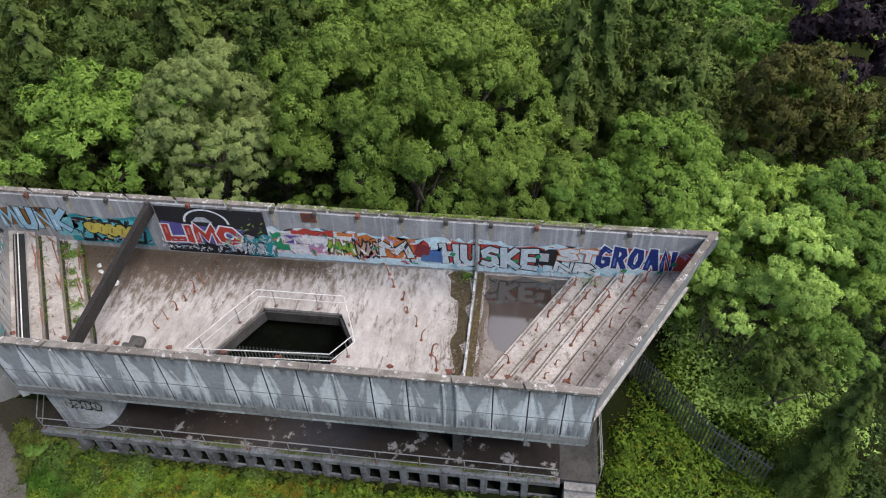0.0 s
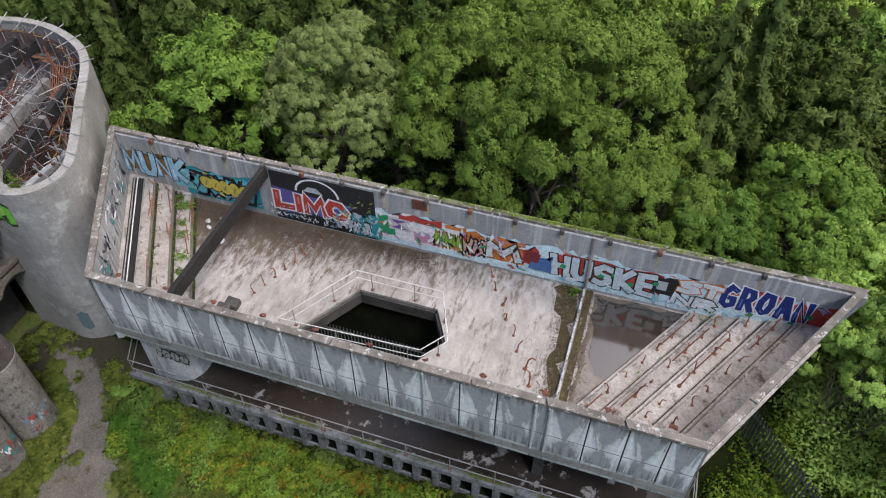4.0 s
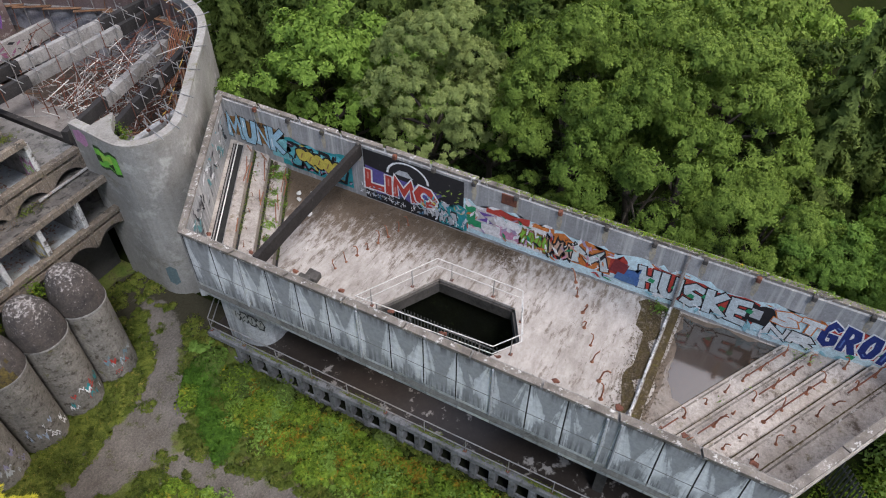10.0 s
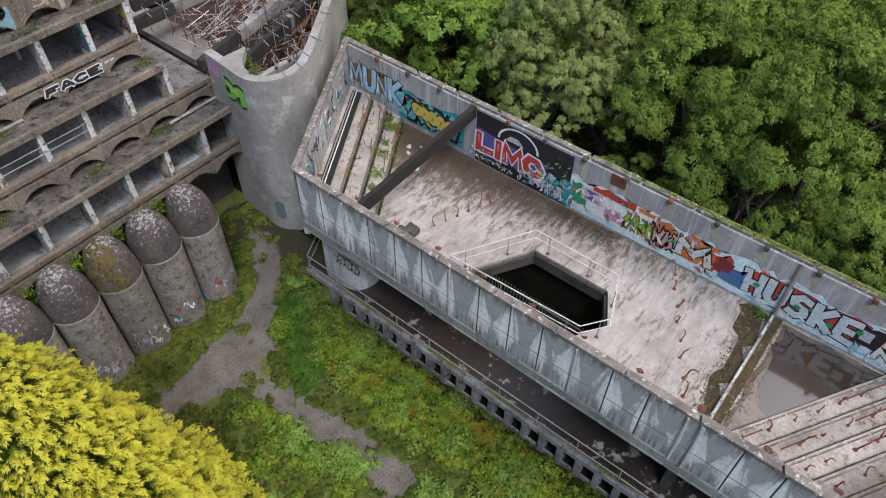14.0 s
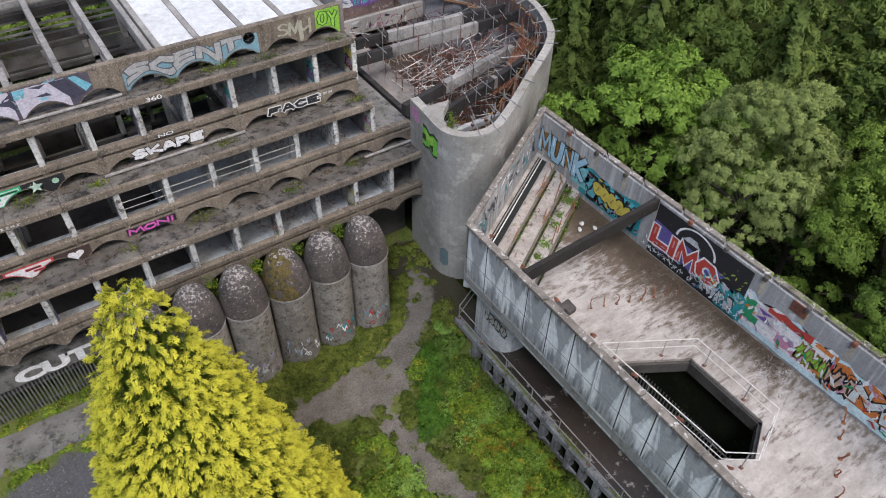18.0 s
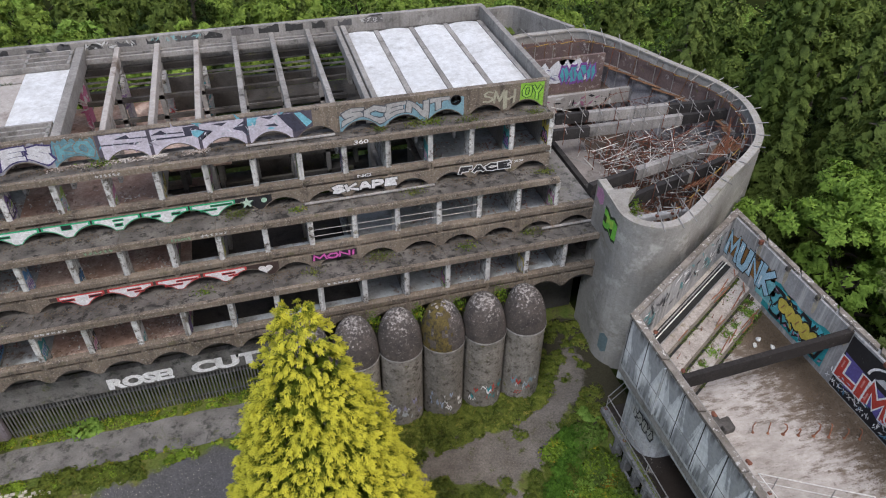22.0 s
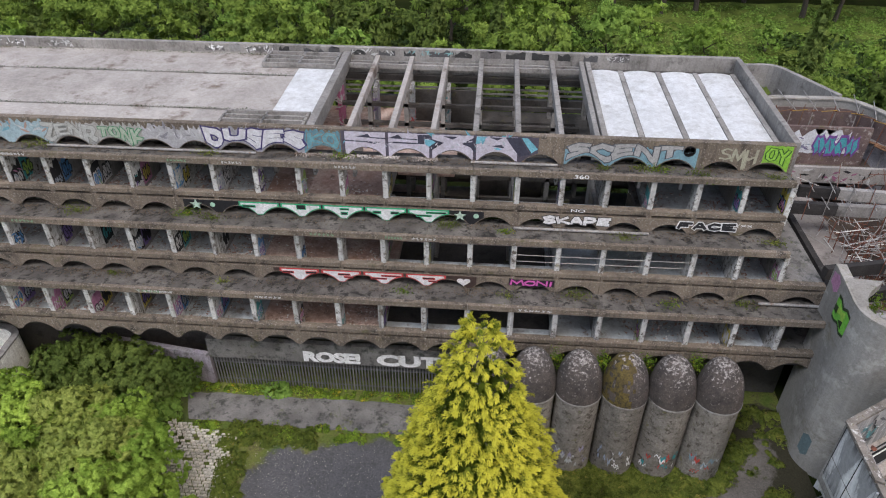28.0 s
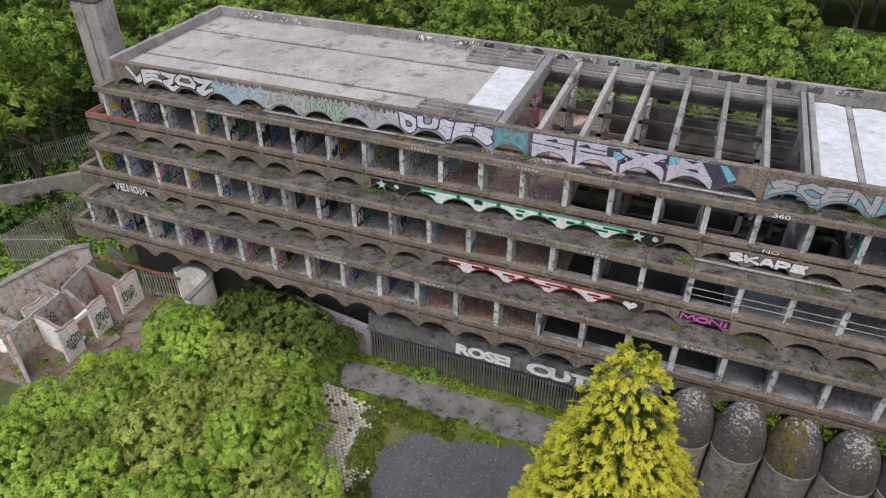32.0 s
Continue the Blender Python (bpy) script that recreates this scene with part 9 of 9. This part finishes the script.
for k in range(17):
    x = -17.0 + k * 1.45
    rp.blob(x, x + prng0.uniform(0.5, 1.3), 12.8, prng0.uniform(13.0, 13.2), prng0.choice([(0.05, 0.05, 0.05), (0.16, 0.15, 0.15), (0.3, 0.3, 0.3), (0.1, 0.1, 0.105)]), 0.004, 200 + k, 0.12)
for k, (x0, x1, c) in enumerate(((-29.5, -27.8, WHITE), (-26.4, -25.0, (0.6, 0.6, 0.6)), (-17.0, -15.8, WHITE), (-14.6, -13.0, WHITE), (-8.6, -6.0, (0.62, 0.63, 0.63)), (-5.4, -2.2, (0.25, 0.5, 0.52)), (6.0, 7.2, (0.5, 0.5, 0.5)))):
    specks(rp, x0, x1, 12.86, 13.12, [c, (0.12, 0.12, 0.12), c], 26, 0.008, 230 + k, 0.12)
def notches(wall, centres, z0, letters, edge):
    """The dark gaps that cut block letters out of a white field, each with a coloured edge."""
    def quad(c, r, g):
        return [(c + r[0] - g, z0 + r[2] - g), (c + r[1] + g, z0 + r[2] - g), (c + r[1] + g, z0 + r[3] + g), (c + r[0] - g, z0 + r[3] + g)]
    for c, gaps in zip(centres, letters):
        wall.polys("painted_line", [quad(c, r, 0.025) for r in gaps], edge, 0.016)
        wall.polys("letter_gap", [quad(c, r, -0.012) for r in gaps], BLACK, 0.02)


# green and white letters over the first terrace, red and white over the second
band(1, -14.6, -0.4, BLACK, wob=0.02, seed=9)
w1 = fascia_wall(1)[0]
for j, c in enumerate((-10.95, -8.95, -6.95, -4.95, -2.95)):
    band(1, c - 0.97, c + 0.95, (0.04, 0.42, 0.2), 0.008, 0.03, 0.0)
    band(1, c - 0.89, c + 0.87, (0.72, 0.73, 0.74), 0.012, 0.1, 0.05)
notches(w1, (-10.95, -8.95, -6.95, -4.95, -2.95), 9.46, ([(-0.8, -0.2, 0.2, 0.3)], [(-0.2, 0.2, 0.2, 0.44)], [(-0.15, 0.25, 0.27, 0.35), (-0.12, 0.18, 0.0, 0.14)], [(-0.6, -0.24, 0.16, 0.28), (0.24, 0.6, 0.16, 0.28)], [(-0.1, 0.8, 0.28, 0.36), (-0.55, 0.12, 0.1, 0.18)]), (0.04, 0.42, 0.2))
w1 = fascia_wall(1)[0]
for cx, rr in ((-14.0, 0.3), (-1.5, 0.3)):
    w1.polys("painted_star", [[(cx + rr * (1 if k % 2 == 0 else 0.42) * math.sin(k * math.pi / 5), 9.68 + rr * (1 if k % 2 == 0 else 0.42) * math.cos(k * math.pi / 5)) for k in range(10)]], (0.5, 0.66, 0.55), 0.01)
for cx in (-13.2, -0.75):
    w1.polys("painted_dot", [[(cx + 0.13 * math.cos(k * math.pi / 6), 9.7 + 0.13 * math.sin(k * math.pi / 6)) for k in range(12)]], (0.4, 0.62, 0.48), 0.01)
band(2, -10.2, -0.6, (0.06, 0.04, 0.035), wob=0.02, seed=10)
w2 = fascia_wall(2)[0]
for j, c in enumerate((-8.95, -6.95, -4.95, -2.95)):
    band(2, c - 0.95, c + 0.93, (0.52, 0.06, 0.06), 0.008, 0.03, 0.0)
    band(2, c - 0.86, c + 0.84, (0.72, 0.72, 0.73), 0.012, 0.1, 0.05)
notches(w2, (-8.95, -6.95, -4.95, -2.95), 6.82, ([(-0.8, -0.3, 0.24, 0.34), (0.3, 0.8, 0.26, 0.38)], [(-0.15, 0.4, 0.26, 0.34), (0.12, 0.5, 0.12, 0.18)], [(-0.1, 0.78, 0.3, 0.37), (-0.6, 0.12, 0.13, 0.2)], [(-0.15, 0.4, 0.26, 0.34), (0.12, 0.5, 0.12, 0.18)]), (0.52, 0.06, 0.06))
heart = [(-1.2 + 0.02 * 16 * math.sin(t) ** 3, 7.03 + 0.016 * (13 * math.cos(t) - 5 * math.cos(2 * t) - 2 * math.cos(3 * t) - math.cos(4 * t))) for t in [k * math.pi / 12 for k in range(24)]]
fascia_wall(2)[0].polys("painted_heart", [heart], (0.68, 0.66, 0.66), 0.012)
w2.blob(0.9, 3.0, 6.95, 7.34, BLACK, 0.004, 70, 0.06)
w2.piece("MONI", 0.95, 2.95, 6.95, 7.35, (0.62, 0.14, 0.45), (0.16, 0.02, 0.12), 0.008, 0.2, 0.025, 31)
w1.piece("SKAPE", 2.3, 5.4, 9.4, 9.97, (0.76, 0.76, 0.77), BLACK, 0.006, 0.26, 0.035, 32, overlap=0.06)
w1.piece("FACE", 8.4, 11.0, 9.42, 9.96, (0.03, 0.03, 0.033), (0.74, 0.74, 0.74), 0.006, 0.24, 0.05, 33, overlap=0.06)
w1.wild(10.9, 11.7, 9.68, 9.92, (0.68, 0.68, 0.68), None, 0.006, 73, 3, 0.05)
w2.piece("VENOM", -30.2, -27.9, 6.7, 7.34, (0.6, 0.6, 0.6), BLACK, 0.006, 0.2, 0.03, 34)
Wall((0, 28.115, 0), (1, 0, 0), (0, -1, 0), main, (-9, 33, 0)).word("360", 3.5, 4.15, 11.86, 12.06, WHITE, None, 0.006, 0, fat=0.01, loose=0.25)
Wall((0, 28.045, 0), (1, 0, 0), (0, -1, 0), main, (-9, 33, 0)).word("NO", 3.5, 4.2, 10.14, 10.33, WHITE, BLACK, 0.006, 0.05, fat=0.01, loose=0.25)
# big white letters on the base wall
bw = Wall((0, 25.595, 0), (1, 0, 0), (0, -1, 0), main, (-9, 33, 0))
bw.word("ROSE!", -9.1, -6.2, 2.12, 2.85, (0.82, 0.82, 0.82), None, 0.006, 0, fat=0.06, loose=0.08)
bw.word("CUT", -5.4, -2.2, 2.1, 2.9, (0.82, 0.82, 0.82), None, 0.006, 0, fat=0.06, loose=0.08)
# sprayed cell walls and fins
prng = random.Random(99)
cols = [(0.45, 0.2, 0.34), (0.1, 0.25, 0.5), (0.55, 0.45, 0.1), (0.2, 0.14, 0.36), (0.06, 0.3, 0.32), (0.66, 0.66, 0.66), (0.6, 0.6, 0.62), BLACK, (0.3, 0.46, 0.1), (0.35, 0.4, 0.46)]
for i, F in enumerate(FLOORS):
    for a, x in enumerate(lines):
        for side in (1, -1):
            if prng.random() < (0.95 if i == 0 else 0.75) * (1.0 if side > 0 else 0.5):
                fw = Wall((x + 0.122 * side, F["cy"] + 0.12, 0), (0, 1, 0), (side, 0, 0), main, (-9, 33, 0))
                z0 = F["fz"] + prng.uniform(0.15, 0.5)
                c0 = prng.choice(cols)
                fw.blob(0.02, 0.8, z0, z0 + prng.uniform(0.8, 1.3), c0, 0.004, a, 0.25)
                fw.wild(0.08, 0.72, z0 + 0.1, z0 + prng.uniform(0.6, 1.0), prng.choice(cols), prng.choice([BLACK, (0.6, 0.6, 0.62)]), 0.007, a + i, 2, 0.12)
                if prng.random() < 0.6:
                    specks(fw, 0.1, 0.7, z0 + 0.1, z0 + 0.9, [prng.choice(cols), prng.choice(cols)], 5, 0.024, a + 7 * i, 0.16)
    # sprayed fronts of the canopies and beams
    for k in range(6):
        x = prng.uniform(-29, 9)
        ew = Wall((0, F["cy"] - 0.002, 0), (1, 0, 0), (0, -1, 0), main, (-9, 33, 0))
        ew.wild(x, x + prng.uniform(0.8, 1.8), F["cz"] - 0.22, F["cz"] - 0.05, prng.choice([(0.55, 0.55, 0.54), (0.6, 0.6, 0.6), (0.2, 0.32, 0.2)]), None, 0.004, k + 40 * i, 6, 0.05)
for k, (c0, c1) in enumerate((((0.5, 0.16, 0.3), (0.6, 0.6, 0.62)), ((0.4, 0.4, 0.44), (0.3, 0.2, 0.4)), ((0.45, 0.5, 0.55), (0.5, 0.08, 0.08)), ((0.4, 0.42, 0.44), (0.1, 0.3, 0.35)))):
    x = -8.65 + 2.0 * k
    for org, al, out, w in (((x + 0.092, 36.44, 0), (0, 1, 0), (1, 0, 0), 1.0), ((x - 0.09, 36.418, 0), (1, 0, 0), (0, -1, 0), 0.18)):
        fw = Wall(org, al, out, main, (-9, 33, 0))
        fw.blob(0.0, w, 9.9, 11.9, c0, 0.003, 500 + k, 0.2)
        specks(fw, 0.02, w - 0.02, 10.0, 11.8, [c0, c1, (0.6, 0.58, 0.6)], 14, 0.006, 510 + k, min(0.3, w))
for k, (x, y, z) in enumerate(SPRAYED):
    cw = Wall((x + 0.072, y, 0), (0, 1, 0), (1, 0, 0), main, (-9, 33, 0))
    cw.blob(0.02, prng.uniform(0.6, 0.9), z + 0.15, z + prng.uniform(0.9, 1.5), prng.choice(cols), 0.004, 400 + k, 0.25)
    cw.wild(0.08, 0.8, z + 0.3, z + 1.1, prng.choice(cols), BLACK, 0.008, 430 + k, 2, 0.12)
# tags on the drums, each laid round the curve
for k, (cols_d) in enumerate((((0.5, 0.52, 0.55), RED, (0.2, 0.3, 0.35)), (TEAL, RED, WHITE), (WHITE, (0.35, 0.42, 0.55)), ((0.3, 0.28, 0.42), SILVER))):
    d = [o for o in bpy.data.objects if o.name.startswith("chapel_drum")][k]
    for j in range(16):
        rngd = random.Random(k * 20 + j)
        a0, z0 = radians(rngd.uniform(215, 310)), rngd.uniform(0.55, 1.7)
        da, dz = rngd.uniform(0.06, 0.3), rngd.uniform(0.05, 0.26)
        bm = bmesh.new()
        lo, hi = [], []
        for q in range(5):
            a = a0 + da * q / 4
            z = z0 + 0.12 * math.sin(q * 2 + j)
            r = 0.985 * 1.02 + 0.004 + 0.0012 * j
            lo.append(bm.verts.new((r * math.cos(a), r * math.sin(a), z)))
            hi.append(bm.verts.new((r * math.cos(a), r * math.sin(a), z + dz)))
        for q in range(4):
            bm.faces.new((lo[q], lo[q + 1], hi[q + 1], hi[q]))
        part("sprayed_mark", bm, colour(*cols_d[j % len(cols_d)]), d)


def rim_patch(i0, i1, z0, z1, col, off=0.008):
    """Paint on the outside of the curved wall."""
    bm = bmesh.new()
    lo, hi = [], []
    for i in range(i0, i1 + 1):
        (xa, ya), (xb, yb) = rim[max(0, i - 1)], rim[min(len(rim) - 1, i + 1)]
        t = Vector((xb - xa, yb - ya)).normalized()
        n = Vector((-t.y, t.x)) * off
        x, y = rim[i][0] + n.x - 20, rim[i][1] + n.y - 33
        wob = 0.12 * math.sin(i * 2.3)
        lo.append(bm.verts.new((x, y, z0 + wob)))
        hi.append(bm.verts.new((x, y, z1 - wob)))
    for a in range(len(lo) - 1):
        bm.faces.new((lo[a], lo[a + 1], hi[a + 1], hi[a]))
    bmesh.ops.recalc_face_normals(bm, faces=bm.faces)
    return part("painted_patch", bm, colour(*col), sanct)


k = len(rim) - 1
rim_patch(k - 9, k - 5, 7.5, 8.65, (0.04, 0.07, 0.03))
rim_patch(k - 9, k - 5, 7.64, 8.5, (0.2, 0.58, 0.08), 0.014)
rim_patch(k - 8, k - 6, 8.0, 8.42, (0.38, 0.66, 0.1), 0.018)
rim_patch(k - 8, k - 7, 7.72, 7.98, (0.03, 0.06, 0.02), 0.022)
rim_patch(k - 6, k - 5, 7.9, 8.16, (0.03, 0.06, 0.02), 0.022)
rim_patch(k - 4, k - 1, 8.4, 9.1, (0.5, 0.25, 0.42))
rim_patch(k - 12, k - 10, 0.9, 2.0, (0.14, 0.2, 0.22))

# graffiti wall under the deck and the ruin's plaster
dw.wild(0.5, 2.3, 2.6, 3.3, (0.4, 0.4, 0.38), BLACK, 0.006, 91, 4, 0.16)
for (xa, ya), (xb, yb), sd in (((-29.0, 23.4), (-29.0, 25.1), 1), ((-29.0, 21.3), (-29.0, 22.5), 2), ((-29.0, 19.2), (-29.0, 20.4), 3), ((-31.5, 19.9), (-31.5, 21.6), 4)):
    t = Vector((xb - xa, yb - ya, 0)).normalized()
    gw = Wall((xa, ya, 0), t, (t.y, -t.x, 0), ruin, (-29, 23, 0))
    gw.wild(0.25, 1.15, 0.9, 1.6, (0.6, 0.6, 0.58), (0.05, 0.05, 0.05), 0.03, sd, 3, 0.1)
    specks(gw, 0.2, 1.2, 0.5, 1.5, [(0.08, 0.08, 0.08), (0.1, 0.32, 0.3)], 14, 0.045, sd + 9, 0.14)
# sprayed rear ledge and inner wall of the sanctuary
sw = Wall((0, 40.89, 0), (1, 0, 0), (0, -1, 0), sanct, (20, 33, 0))
sw.blob(13.6, 21.4, 6.9, 8.3, (0.66, 0.68, 0.72), 0.004, 301, 0.3)
specks(sw, 13.8, 21.2, 7.0, 8.2, [(0.78, 0.79, 0.82), (0.2, 0.18, 0.3), (0.3, 0.35, 0.4), (0.6, 0.6, 0.64)], 70, 0.008, 302, 0.22)
sw.wild(19.4, 22.0, 6.8, 8.2, (0.08, 0.35, 0.4), (0.2, 0.08, 0.3), 0.04, 303, 4, 0.3)
sw2 = Wall((0, 38.59, 0), (1, 0, 0), (0, -1, 0), sanct, (20, 33, 0))
sw2.wild(14.5, 16.6, 6.4, 7.0, (0.45, 0.2, 0.3), BLACK, 0.006, 304, 4, 0.15)
specks(sw2, 16.6, 22.5, 6.4, 7.1, [(0.5, 0.5, 0.5), (0.3, 0.12, 0.2), BLACK], 26, 0.006, 305, 0.2)
# scraps on the cell floors
def in_cells(r):
    F = FLOORS[r.integers(0, 3)]
    x, y = r.uniform(BX0, BX1), F["ry"] + 0.45 + r.uniform(0, 2.2)
    if noise.noise((x * 0.7, y * 0.7, F["fz"])) > r.uniform(-0.3, 0.5) and not -5.2 < x < 6.5:
        return (x, y, F["fz"] + 0.015 + r.uniform(0, 0.05))


def on_canopies(r):
    F = FLOORS[r.integers(0, 3)]
    x = r.uniform(BX0, BX1)
    y = F["py"] - abs(r.normal(0, 0.35)) - 0.02
    if y > F["cy"] + 0.25 and noise.noise((x * 0.8, y * 0.8, F["fz"])) > r.uniform(-0.5, 0.5):
        return (x, y, F["p0"] + 0.02 + (F["py"] + 0.6 - y) / (F["py"] + 0.38 - F["cy"]) * (F["cz"] - 0.04 - F["p0"]) + r.uniform(0, 0.02))


strewn("ledge_litter", "dark moss, silt and leaf litter on the canopy ledges", "leaf litter", 64, 9000, on_canopies, 0.045, leaf_litter_m)
def on_top_ledge(r):
    F = FLOORS[0]
    x, y = r.uniform(-9.3, -2.6), F["py"] - abs(r.normal(0, 0.22)) + 0.05
    if noise.noise((x * 1.1, 0, 8)) > r.uniform(-0.4, 0.4):
        return (x, y, F["p0"] + 0.015 + (F["py"] + 0.6 - y) / (F["py"] + 0.38 - F["cy"]) * (F["cz"] - 0.04 - F["p0"]) + r.uniform(0, 0.02))


strewn("ledge_rubble", "pale plaster rubble on the top ledge", "rubble", 65, 1500, on_top_ledge, 0.045, stained_plaster)
strewn("floor_debris", "brown scraps and rubble on the cell floors", "debris", 61, 3600, in_cells, 0.11, pale_brick)
strewn("floor_debris", "pale plaster flakes on the cell floors", "debris", 62, 1600, in_cells, 0.09, plaster)


def by_roof_joint(r):
    y = (32.03, 36.43, 29.9, 39.3)[r.integers(0, 4)] + r.normal(0, 0.09)
    x = r.uniform(BX0, -11.4)
    if 29.7 < y < BACK - 0.15 and noise.noise((x * 0.5, y, 1)) > r.uniform(-0.5, 0.4):
        return (x, y, ROOF + 0.045)


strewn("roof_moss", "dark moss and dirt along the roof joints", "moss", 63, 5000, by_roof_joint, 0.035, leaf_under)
